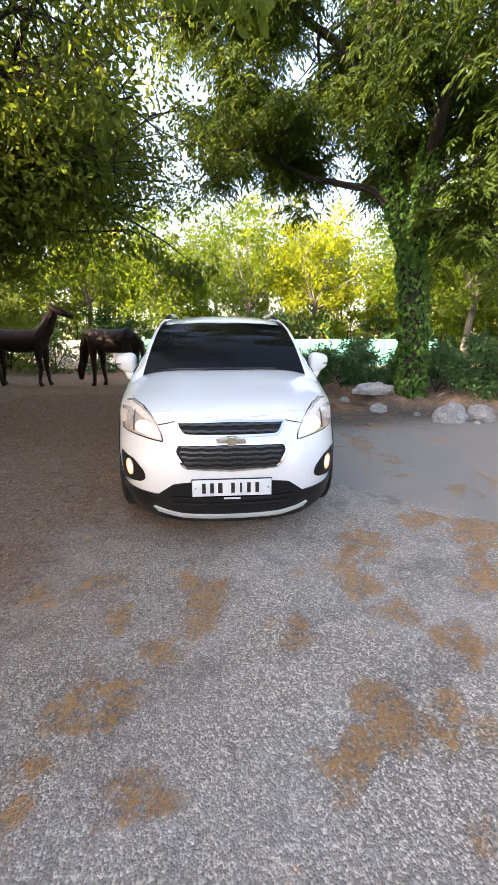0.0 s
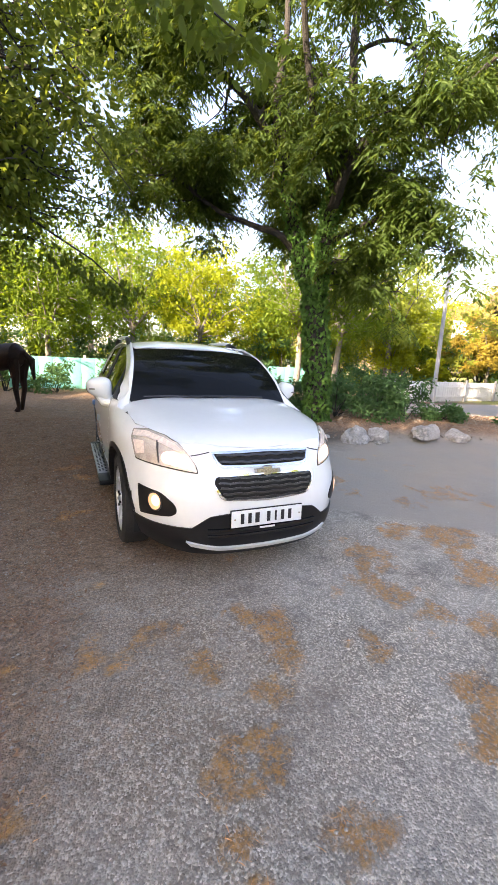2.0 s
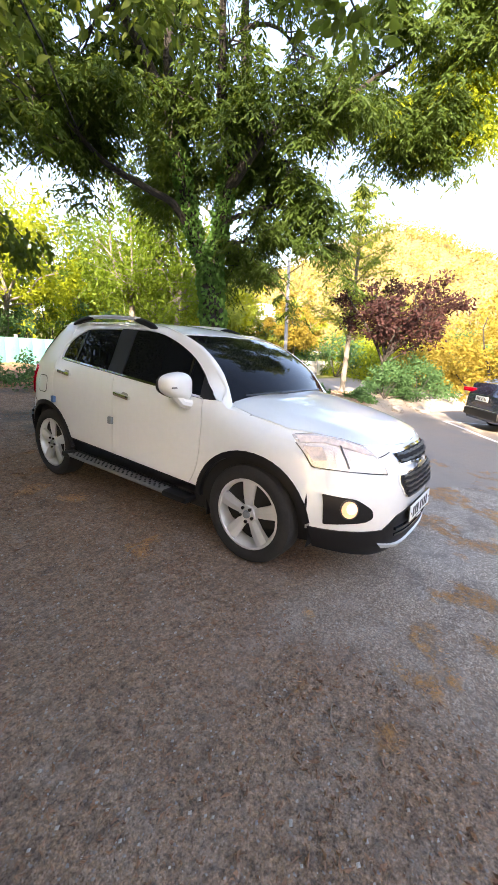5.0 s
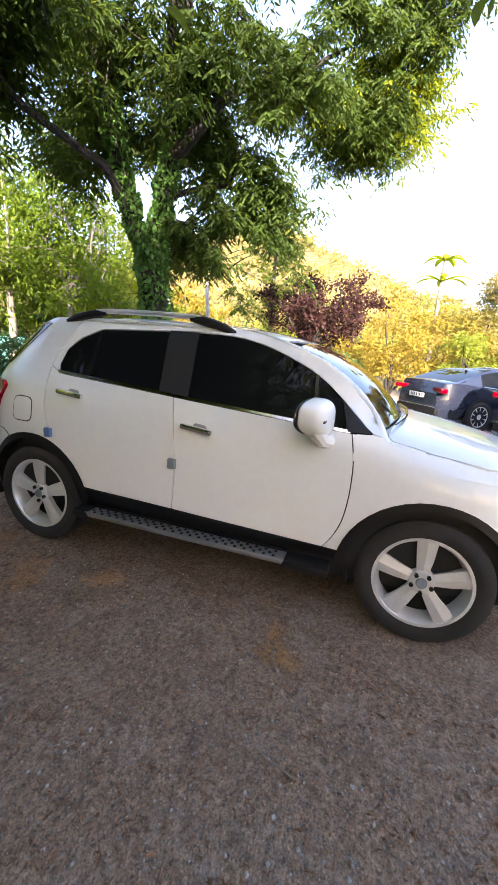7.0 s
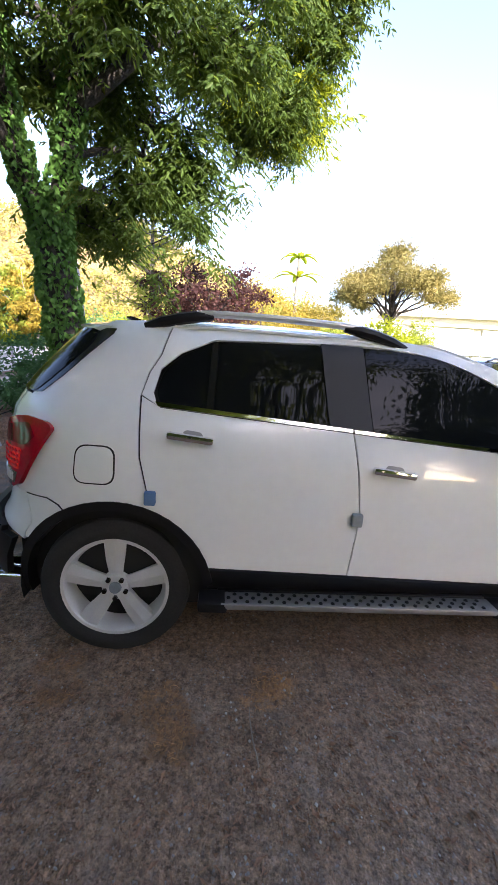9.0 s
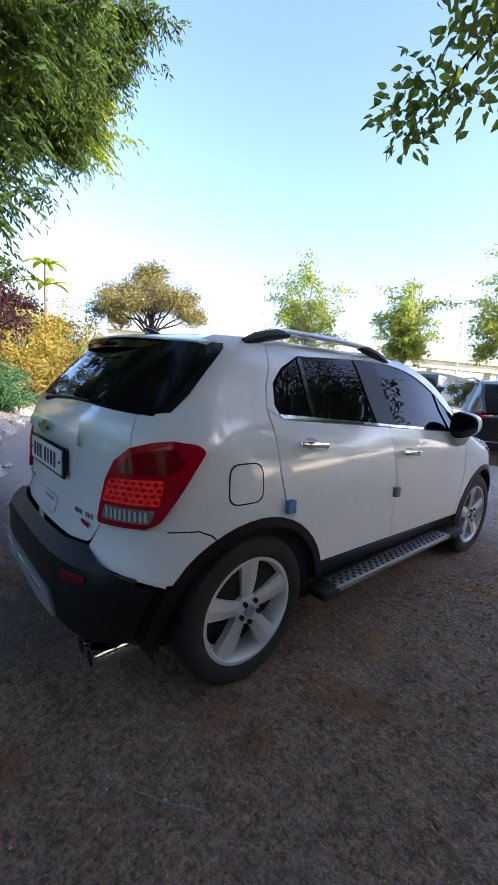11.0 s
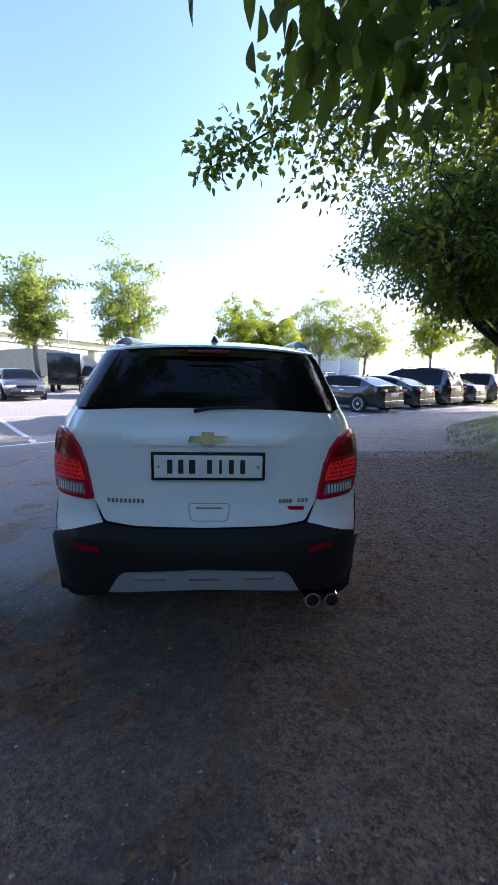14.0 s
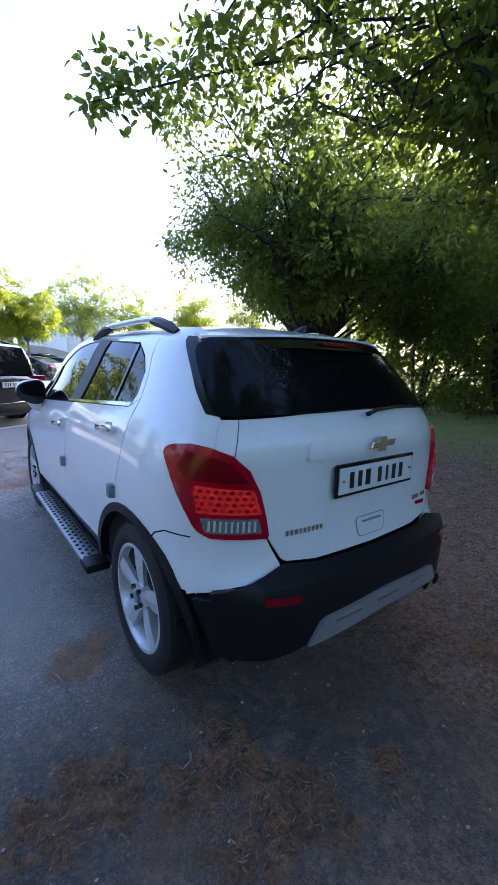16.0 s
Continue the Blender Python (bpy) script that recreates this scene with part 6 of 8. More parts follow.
tips = [(-1.5, -0.7, 4.6), (-1.2, -1.1, 4.35), (-0.9, -0.7, 4.3), (-0.7, -1.2, 4.1), (-0.5, -0.8, 4.1), (-0.3, -1.2, 3.9), (-0.1, -0.9, 3.95), (0.1, -1.2, 3.75), (0.15, -1.0, 3.85), (-2.0, -0.4, 4.8), (-1.7, -1.1, 4.7), (-1.0, -0.3, 4.5), (-0.6, -0.5, 4.3)]
v, t = sprays(np.array(tips) - (-1.0, -0.2, 3.7), 60, 0.3, 0.105, 0.3, 1.0, flat=0.4, ratio=0.5, fine=2)
array_mesh("foliage", v, t, M_L2, hang)

# spreading tree on the grassy mound
mound_limbs = limb_ends(30, (-6.3, -4.9, 4.75), (3.7, 3.3, 2.3), -0.3, 0.075)
mound_limbs += [((-6.6, -1.1, 4.0), 0.05), ((-7.0, -0.6, 4.6), 0.05), ((-6.4, -1.8, 4.7), 0.05), ((-2.9, -3.7, 5.1), 0.05), ((-3.1, -5.0, 5.7), 0.05), ((-3.1, -3.6, 4.0), 0.05), ((-3.4, -4.8, 4.5), 0.05), ((-3.6, -3.0, 5.0), 0.05), ((-3.2, -2.6, 4.4), 0.05)]
tree("broadleaf_tree", "spreading dark green tree with several stems on the grass", (-6.6, -4.4, 0.5), (-6.4, -4.5, 1.9), mound_limbs, 0.11, M_L2, radius=0.2, twig_n=14, twig_reach=1.0, per=50, reach=0.46, droop=0.3, ratio=0.45, fine=True, keep=lambda p: noise.noise(p * 0.85) > -0.06)


def bush(name, label, at, radii, leaf, count, material, category="shrub", group="", ratio=0.42, stems=6, droop=0.2):
    """A shrub: several stems and leaves gathered in uneven clumps on its outside."""
    gz = ground_z(at[0], at[1]) if abs(at[0]) < 60 else 0
    owner = thing(name, (at[0], at[1], gz), label=label, category=category, group=group)
    clumps = []
    for _ in range(max(6, count // 120)):
        d = rng.normal(size=3)
        d /= np.linalg.norm(d)
        d[2] = abs(d[2]) * 1.1 - 0.12
        clumps.append(d * np.array(radii) * (0.62 + 0.42 * rng.random()) + np.array([0, 0, 0.15 * radii[2]]))
    stem = [tube(bent((0, 0, -0.05), Vector(clumps[i % len(clumps)]) * 0.95, 0.05, 0.4, 5), [0.03 * (1 - 0.15 * j) * max(0.5, radii[2] * 0.6) for j in range(6)], 5) for i in range(stems)]
    made("branchwork", *joined(*stem), M_BARK, owner, crease=0.0)
    v, t = sprays(np.array(clumps), max(10, count // len(clumps)), 0.36 * min(radii[0], radii[1], max(radii[2], 0.6)), leaf, droop, 1.0, ratio=ratio)
    array_mesh("foliage", v, t, material, owner)
    return owner


# shrubs along the bank, and the dense bushes behind the mound
for x, y, r, h in ((2.5, 6.2, 0.7, 0.8), (3.0, 4.9, 0.6, 0.75), (3.5, 4.3, 0.6, 0.85), (4.5, 3.3, 0.75, 1.0), (5.4, 2.9, 0.7, 1.05), (4.9, 4.6, 0.8, 1.1), (6.3, 3.0, 0.8, 1.0), (6.1, 4.4, 0.9, 1.1), (7.2, 2.6, 0.5, 0.32), (8.3, 1.6, 0.45, 0.28), (9.3, 1.1, 0.8, 1.15), (10.2, 0.4, 0.8, 1.1), (10.9, 1.2, 0.9, 1.2), (4.0, 5.8, 0.8, 1.0), (2.2, 8.0, 0.8, 0.9), (3.8, 7.4, 0.9, 1.0), (6.6, 4.2, 0.7, 0.8), (1.2, 9.2, 0.8, 0.8), (11.6, 0.2, 0.7, 0.9)):
    bush("shrub", "leafy green shrub on the planted bank", (x, y), (r, r, h), 0.10, 1700, M_L4, group="bank shrubs")
for x, y, r, h in ((-7.9, -2.4, 1.3, 3.0), (-8.2, -0.6, 1.6, 3.9), (-8.0, 1.4, 1.6, 4.0), (-9.8, -0.6, 1.9, 4.6), (-9.8, 2.2, 1.9, 4.8), (-8.6, 3.9, 1.7, 3.6), (-10.2, -3.0, 1.7, 3.6), (-8.8, 6.4, 1.7, 3.2), (-10.6, 5.0, 2.0, 4.6), (-9.4, 9.0, 1.9, 3.2), (-7.4, 10.6, 1.6, 2.4)):
    bush("large_bush", "dense dark green evergreen bush behind the mound", (x, y), (r, r, (1.12 if -3 < y < 4 else 0.9) * h), 0.14, 6500, M_L2, "bush", "mound bushes", stems=9)

# maple and young conifer at the bank's far end
maple_limbs = limb_ends(16, (10.9, 1.5, 3.1), (2.1, 1.9, 1.0), -0.5, 0.04)
tree("japanese_maple", "small maroon-leaved maple with layered branches", (10.5, 1.8, 0.25), (10.6, 1.7, 1.5), maple_limbs, 0.12, M_L6, radius=0.08, twig_n=7, twig_reach=0.5, per=26, reach=0.32, droop=0.15, ratio=0.5)


def conifer(name, label, base, height, spread_r, start, leaf, material, whorls=13, group="", r=0.1, count=34):
    """A young upright tree: a straight stem with whorls of rising side branches."""
    owner = thing(name, base, label=label, category="tree", group=group)
    made("trunk", *tube([(0, 0, -0.1), (0.03, 0, height * 0.4), (0, 0.03, height * 0.75), (0, 0, height)], [r, r * 0.8, r * 0.5, 0.012], 8), M_BARKG, owner)
    tips, pieces = [], []
    for k in range(whorls):
        h = start + (height - start) * k / whorls
        far = spread_r * (1 - (k / whorls)) ** 0.75 * (0.75 + 0.5 * float(rng.random())) + 0.12
        for j in range(4):
            a = 2 * math.pi * (j / 4 + float(rng.random()) * 0.25 + k * 0.37)
            q = Vector((far * math.cos(a), far * math.sin(a), h + far * 0.45))
            p = bent((0, 0, h), q, 0.02, 0.3, 4)
            pieces.append(tube(p, [0.022, 0.018, 0.013, 0.009, 0.004], 4, False))
            for i in range(1, 5):
                tips.append(tuple(p[i]))
    tagged(made("branchwork", *joined(*pieces), M_BARKG, owner, crease=0.0), kind="stuff")
    v, t = sprays(np.array(tips), count, 0.16 * spread_r, leaf, 0.15, 1.3, flat=0.5, ratio=0.3)
    array_mesh("crown", v, t, material, owner)
    return owner


conifer("young_conifer", "young feathery green conifer behind the maple", (10.9, 3.2, 0.25), 6.7, 1.5, 1.7, 0.13, M_L8)

# sunlit trees: woods beyond the fence, and round the car park


def broad(name, label, base, height, radius_c, leaf, material, count=30, bark=None, group="", twigs=6, limbs=13, low=-0.55, reach=0.55, ratio=0.4, trunk=None):
    c = (base[0], base[1], base[2] + height * 0.62)
    ends = limb_ends(limbs, c, (radius_c, radius_c, height * 0.36), low, 0.05 * height / 8)
    return tree(name, label, base, (base[0] + 0.1, base[1], base[2] + height * 0.38), ends, leaf, material, bark=bark or M_BARKG, radius=trunk or 0.018 * height, twig_n=twigs, twig_reach=0.18 * height, per=count, reach=reach * height / 8, droop=0.25, group=group, ratio=ratio)


for x, y, h, r, m in ((9.6, 17.5, 5.0, 1.2, M_L5), (4.8, 15.5, 7.6, 2.2, M_L5), (1.8, 17.5, 8.5, 2.6, M_LW), (-2.0, 14.0, 6.5, 2.2, M_LW), (-6.0, 16.0, 7.5, 2.6, M_LW), (-9.5, 13.5, 7.0, 2.6, M_L2), (13.0, 16.0, 6.5, 2.2, M_LW), (14.5, 12.5, 5.0, 1.8, M_L5), (6.6, 21.0, 9.5, 2.8, M_LW), (12.0, 22.0, 9.0, 2.8, M_LW), (-13.0, 18.0, 9.0, 3.0, M_LW), (18.0, 15.0, 7.0, 2.2, M_L5), (19.5, 10.5, 5.0, 1.9, M_L7), (0.0, 24.0, 10.0, 3.0, M_LW), (-7.0, 23.0, 9.5, 3.0, M_L5), (22.0, 19.0, 8.0, 2.6, M_LW), (16.5, 11.5, 2.0, 0.9, M_L5), (10.0, 11.0, 8.5, 2.0, M_LW), (13.8, 12.0, 7.5, 1.8, M_L8), (20.0, 12.0, 4.4, 1.6, M_L8), (24.0, 13.0, 5.0, 2.0, M_L5), (9.0, 13.0, 9.0, 2.4, M_LW)):
    broad("sunlit_tree", "sunlit yellow-green tree in the woods beyond the fence", (x, y, 0), h, r, 0.21, m, 27, group="woodland trees", low=-0.8)
for k in range(28):
    a = radians(-62 + 112 * (k + 0.6 * float(rng.random())) / 28)
    far = 30 + 16 * float(rng.random())
    x, y = far * math.sin(a), far * math.cos(a)
    broad("wood_tree", "tall green tree in the sunlit wood", (x, y, 0), 10 + 5 * float(rng.random()), 3.4, 0.38, (M_LW, M_L5, M_LW, M_L2)[k % 4], 16, group="far wood trees", twigs=5, limbs=11)
# gold and orange garden beyond the bank
for x, y, r, h, m in ((14.5, -1.0, 1.5, 3.0, M_L7), (16.5, -3.2, 1.6, 3.4, M_L7), (15.6, 1.5, 1.6, 3.4, M_L7), (18.5, -1.0, 1.8, 4.2, M_L7), (19.5, -4.5, 1.8, 3.8, M_L7), (20.5, 1.5, 2.0, 4.8, M_L7), (14.0, -3.6, 1.2, 2.0, M_L8), (21.0, 5.0, 2.0, 4.6, M_L5), (22.5, -6.5, 2.0, 3.8, M_L8), (18.6, -8.4, 1.9, 3.2, M_L5), (22.0, -11.0, 2.0, 3.4, M_L7), (24.0, -3.0, 2.2, 4.6, M_L8), (16.2, -6.0, 1.5, 2.6, M_L8), (25.0, -9.0, 2.2, 4.0, M_L5), (24.5, 8.0, 2.4, 5.0, M_L5), (13.6, -5.6, 1.4, 3.4, M_L5), (14.4, -7.6, 1.5, 3.2, M_L8), (16.8, -8.4, 1.5, 3.2, M_L5)):
    bush("garden_bush", "gold and orange garden bush in low sun", (x, y), (r, r, h * (0.55 if y > 0 else 1.15 if y > -5 else 0.85)), 0.15, 4200, m, group="garden bushes")

# dark shrubs in front of the panel fence
for x, y, r, h in ((-9.6, 11.3, 1.0, 1.4), (-8.0, 11.5, 0.9, 1.2), (-6.2, 11.6, 1.0, 1.4), (-4.6, 11.2, 0.9, 1.2), (-3.2, 11.5, 0.9, 1.4), (-1.6, 11.3, 0.8, 1.0), (0.2, 11.6, 0.9, 1.2)):
    bush("shrub", "dark green shrub in front of the panel fence", (x, y), (r, r, h), 0.11, 1500, M_L4, group="bank shrubs")

# undergrowth that closes the wood
for k in range(40):
    a = radians(-75 + 165 * k / 39)
    far = 23 + 5 * float(rng.random())
    bush("undergrowth_bush", "green undergrowth at the wood's edge", (far * math.sin(a), far * math.cos(a)), (2.2, 2.2, 2.2 + float(rng.random())), 0.24, 1500, (M_LW, M_L4, M_L4)[k % 3], "bush", "undergrowth")
for k in range(18):
    bush("undergrowth_bush", "green undergrowth behind the panel fence", (-13 + 1.5 * k + 0.6 * float(rng.random()), 14.6 + 1.6 * float(rng.random())), (1.3, 1.1, 1.8 + 1.0 * float(rng.random())), 0.15, 1900, (M_L4, M_LW, M_L4)[k % 3], "bush", "undergrowth")

# ---- parked vehicles ----
PAINT = {}


def paint(name, colour):
    if name not in PAINT:
        PAINT[name] = mat(name, colour, 0.22, 0.25, vary=0.04, scale=3, set=COAT)
    return PAINT[name]


SHAPES = {
    "sedan": dict(L=4.9, W=1.86, H=1.46, deck=([-0.5, -0.485, -0.40, -0.2, 0.24, 0.40, 0.475, 0.5], [0.78, 1.04, 1.08, 1.0, 0.99, 0.90, 0.76, 0.55]), cab=([-0.43, -0.22, -0.06, 0.06, 0.255], [0.0, 0.84, 1.0, 0.97, 0.0]), axle=(-0.29, 0.30), wheel=0.34, lamp=0.88, glass=(-0.28, 0.17)),
    "suv": dict(L=4.7, W=1.90, H=1.70, deck=([-0.5, -0.485, -0.3, 0.24, 0.40, 0.475, 0.5], [0.95, 1.08, 1.08, 1.10, 1.03, 0.88, 0.6]), cab=([-0.488, -0.42, -0.30, 0.02, 0.10, 0.29], [0.0, 0.93, 1.0, 0.98, 0.88, 0.0]), axle=(-0.285, 0.295), wheel=0.37, lamp=0.98, glass=(-0.40, 0.19)),
}


def parked_car(kind, label, u, v, facing, colour, category="car", turn=0.0, rims=None, at=None, grow=1.0):
    """A parked car: lofted body and cabin, glass, lamps, bumpers, mirrors, plate and wheels. Its tail stands at v when it faces into the row."""
    S = SHAPES[kind]
    L, W, H = S["L"] * grow, S["W"], S["H"] * grow
    heading = V * facing
    spot = at or uv(u, v + facing * L / 2)
    owner = thing("parked_" + kind, (spot[0], spot[1], ground_z(spot[0], spot[1])), math.degrees(math.atan2(-heading.x, heading.y)) + turn, label=label, category=category, group="parked cars")
    deck, cab = curve_through([a * L for a in S["deck"][0]], S["deck"][1]), curve_through([a * L for a in S["cab"][0]], S["cab"][1])
    ys = [L * (-0.5 + i / 36) * 0.998 for i in range(37)]
    verts, faces = [], []
    for y in ys:
        w = W / 2 * max(0.70, (1 - abs(2 * y / L) ** 6) ** (1 / 6))
        top = deck(y)
        sec = [(0.0, 0.24), (w * 0.86, 0.24), (w * 0.97, 0.36), (w, 0.58), (w * 0.985, min(0.8, top * 0.85)), (w * 0.94, top - 0.03), (w * 0.84, top), (0.0, top + 0.025)]
        verts += [(x, y, z) for x, z in sec] + [(-x, y, z) for x, z in reversed(sec[1:-1])]
    k = 14
    for i in range(36):
        faces += [[i * k + j, i * k + (j + 1) % k, (i + 1) * k + (j + 1) % k, (i + 1) * k + j] for j in range(k)]
    faces += [list(range(k)), [36 * k + j for j in range(k)]]
    body = made("body", verts, faces, paint(*colour), owner)
    ya, yb = S["cab"][0][0] * L, S["cab"][0][-1] * L
    ys = [ya + (yb - ya) * i / 28 for i in range(29)]
    rows = []
    for y in ys:
        zb = deck(y) - 0.02
        t = zb + (H - zb) * max(0.0, cab(y))
        wb = W / 2 * 0.90 * max(0.7, (1 - abs(2 * y / L) ** 6) ** (1 / 6))
        f = (t - zb) / (H - zb)
        wr = wb * (1 - 0.24 * f)
        rows.append([(wb, y, zb), (wb * (1 - 0.10 * f), y, zb + (t - zb) * 0.5), (wr * 1.03, y, t - 0.05 * f), (wr * 0.93, y, t), (0, y, t + 0.02 * f), (-wr * 0.93, y, t), (-wr * 1.03, y, t - 0.05 * f), (-wb * (1 - 0.10 * f), y, zb + (t - zb) * 0.5), (-wb, y, zb)])
    bins = {"roof": [], "windscreen": [], "rear_window": [], "side_window": [], "far_side_window": []}
    for i in range(28):
        ym = (ys[i] + ys[i + 1]) / 2
        low = cab(ym) < 0.9
        for j in range(8):
            q = [rows[i][j], rows[i][j + 1], rows[i + 1][j + 1], rows[i + 1][j]]
            if 3 <= j <= 4:
                key = ("windscreen" if ym > 0 else "rear_window") if low else "roof"
            elif j in (2, 5):
                key = "roof"
            else:
                key = ("side_window" if j < 2 else "far_side_window") if S["glass"][0] * L < ym < S["glass"][1] * L else "roof"
            bins[key].append(q)
    for key, quads in bins.items():
        vs, fs = [], []
        index = {}
        for q in quads:
            fs.append([index.setdefault(p, len(index)) for p in q])
        made(key.replace("far_", ""), list(index), fs, M_GLASS if "wind" in key else paint(*colour), owner)
    r = S["wheel"]
    add_wheels(owner, [(-W / 2 + 0.085, S["axle"][0] * L), (W / 2 - 0.085, S["axle"][0] * L), (-W / 2 + 0.085, S["axle"][1] * L), (W / 2 - 0.085, S["axle"][1] * L)], radius=r, rim_r=r * 0.7, spokes=10, rim_mat=rims or M_SILVER)
    for s in (1, -1):
        for a in S["axle"]:
            bm = bmesh.new()
            bmesh.ops.create_cone(bm, cap_ends=True, segments=28, radius1=r + 0.055, radius2=r + 0.055, depth=0.03, matrix=Matrix.Translation((s * (W / 2 - 0.011), a * L, r)) @ Matrix.Rotation(math.pi / 2, 4, "Y"))
            part("wheel_well", bm, M_DARK, owner)
        z = S["lamp"]
        bm = bmesh.new()
        box(bm, (0.42, 0.16, 0.11), (s * (W / 2 - 0.30), -L / 2 + 0.075, z), Matrix.Rotation(-s * 0.25, 4, "Z"), 0.03)
        part("tail_lamp", bm, M_REDD, owner, "red tail lamp")
        bm = bmesh.new()
        box(bm, (0.40, 0.22, 0.12), (s * (W / 2 - 0.30), L / 2 - 0.14, z - 0.2), Matrix.Rotation(s * 0.32, 4, "Z"), 0.04)
        part("headlamp", bm, M_LAMPIN, owner, "clear headlamp")
        bm = bmesh.new()
        box(bm, (0.18, 0.09, 0.12), (s * (W / 2 + 0.08), 0.17 * L, deck(0.17 * L) + 0.09), None, 0.035)
        part("mirror", bm, paint(*colour), owner)
        made("window_trim", *tube([(s * W / 2 * 0.925, S["glass"][0] * L + (S["glass"][1] - S["glass"][0]) * L * i / 6, deck(S["glass"][0] * L + (S["glass"][1] - S["glass"][0]) * L * i / 6) - 0.005) for i in range(7)], [0.011] * 7, 5), M_CHROME, owner, "chrome window strip")
        for yy in (-0.12, 0.08):
            bm = bmesh.new()
            box(bm, (0.02, 0.2, 0.025), (s * (W / 2 * 0.985), yy * L, 0.86), None, 0.008)
            part("handle", bm, M_CHROME if kind == "sedan" else paint(*colour), owner)
    for end, zz in ((-1, 0.42), (1, 0.40)):
        bm = bmesh.new()
        box(bm, (W * 0.74, 0.10, 0.17), (0, end * (L / 2 - 0.03), zz - 0.04), None, 0.03)
        part("bumper_trim", bm, M_BLACKP, owner, "dark lower bumper")
        bm = bmesh.new()
        box(bm, (W * 0.7, 0.03, 0.018), (0, end * (L / 2 + 0.008), zz + 0.07), None, 0.006)
        part("chrome_strip", bm, M_CHROME, owner)
    bm = bmesh.new()
    box(bm, (W * 0.42, 0.06, 0.20), (0, L / 2 - 0.035, 0.62), None, 0.03)
    part("grille", bm, M_GLOSSB, owner, "dark grille")
    zp = 0.86 if kind == "suv" else 0.72
    plate((0, -L / 2 - 0.012, zp), -1, owner, 0, 0.02)
    plate((0, L / 2 + 0.012, 0.46), 1, owner, 0, 0.02)
    if kind == "suv":
        for s in (1, -1):
            made("roof_rail", *tube([(s * W * 0.33, (-0.36 + 0.4 * i / 6) * L, H + (0.045 if 0 < i < 6 else -0.01)) for i in range(7)], [0.02] * 7, 6), M_GLOSSB, owner)
    made("aerial", *tube([(0, S["glass"][0] * L + 0.25, H - 0.02), (0, S["glass"][0] * L + 0.15, H + 0.07)], [0.04, 0.008], 6), M_GLOSSB, owner)
    return owner


BLACK, NAVY, GREEN, GREY, WHITE, SAND = ("black_paint", (0.012, 0.012, 0.014)), ("blue_black_paint", (0.018, 0.024, 0.045)), ("dark_green_paint", (0.018, 0.028, 0.027)), ("dark_grey_paint", (0.07, 0.075, 0.075)), ("white_paint_parked", (0.75, 0.75, 0.74)), ("bronze_paint", (0.30, 0.23, 0.16))
parked_car("sedan", "blue-black saloon parked tail-first in a marked bay", 5.15, 5.75, 1, NAVY)
parked_car("suv", "black SUV with roof rails in a marked bay", 2.2, 5.75, 1, BLACK, grow=0.96)
parked_car("suv", "large black SUV with silver wheels in a marked bay", -3.55, 5.5, 1, BLACK)
parked_car("sedan", "black saloon with many-spoked silver wheels", -12.05, 5.4, 1, BLACK)
parked_car("sedan", "dark green-black saloon in the parking row", -14.85, 5.5, 1, GREEN)
parked_car("suv", "large black SUV at the row's shaded end", -17.9, 5.6, 1, BLACK, grow=1.08)
parked_car("sedan", "dark saloon at the row's shaded end", -20.7, 5.6, 1, NAVY)
parked_car("suv", "dark grey SUV under the trees", -23.5, 5.6, 1, GREY)
parked_car("sedan", "dark grey saloon facing the sunlit aisle", 0, 0, -1, GREY, at=uv(-1.45, 19.8))
parked_car("suv", "black SUV facing the sunlit aisle", 0, 0, -1, BLACK, at=uv(-5.9, 19.8))
parked_car("sedan", "white saloon facing the sunlit aisle", 0, 0, -1, WHITE, at=uv(-9.0, 19.9))
parked_car("sedan", "dark grey-green saloon facing the sunlit aisle", 0, 0, -1, GREEN, at=uv(-15.0, 19.6))
parked_car("sedan", "dark saloon with red lamps beyond the aisle", 0, 0, 1, BLACK, at=uv(-18.0, 19.8))
parked_car("sedan", "blue-black saloon facing the aisle", 0, 0, -1, NAVY, at=uv(-20.8, 19.5))
parked_car("suv", "white SUV in the far row", 0, 0, 1, WHITE, at=uv(-23.4, 20.0))
parked_car("sedan", "white saloon beside the aisle", 0, 0, -1, WHITE, at=uv(2.3, 20.0))
parked_car("suv", "bronze SUV in the far row", 0, 0, -1, SAND, at=uv(-0.4, 25.2))
for uu, kind, c in ((-11.0, "sedan", NAVY), (-13.8, "suv", BLACK), (-16.6, "sedan", BLACK), (-19.4, "suv", GREY), (-22.2, "sedan", NAVY), (-25.5, "suv", BLACK), (-28.0, "sedan", GREY)):
    parked_car(kind, "dark car in the far parking row", 0, 0, -1, c, at=uv(uu, 25.6))


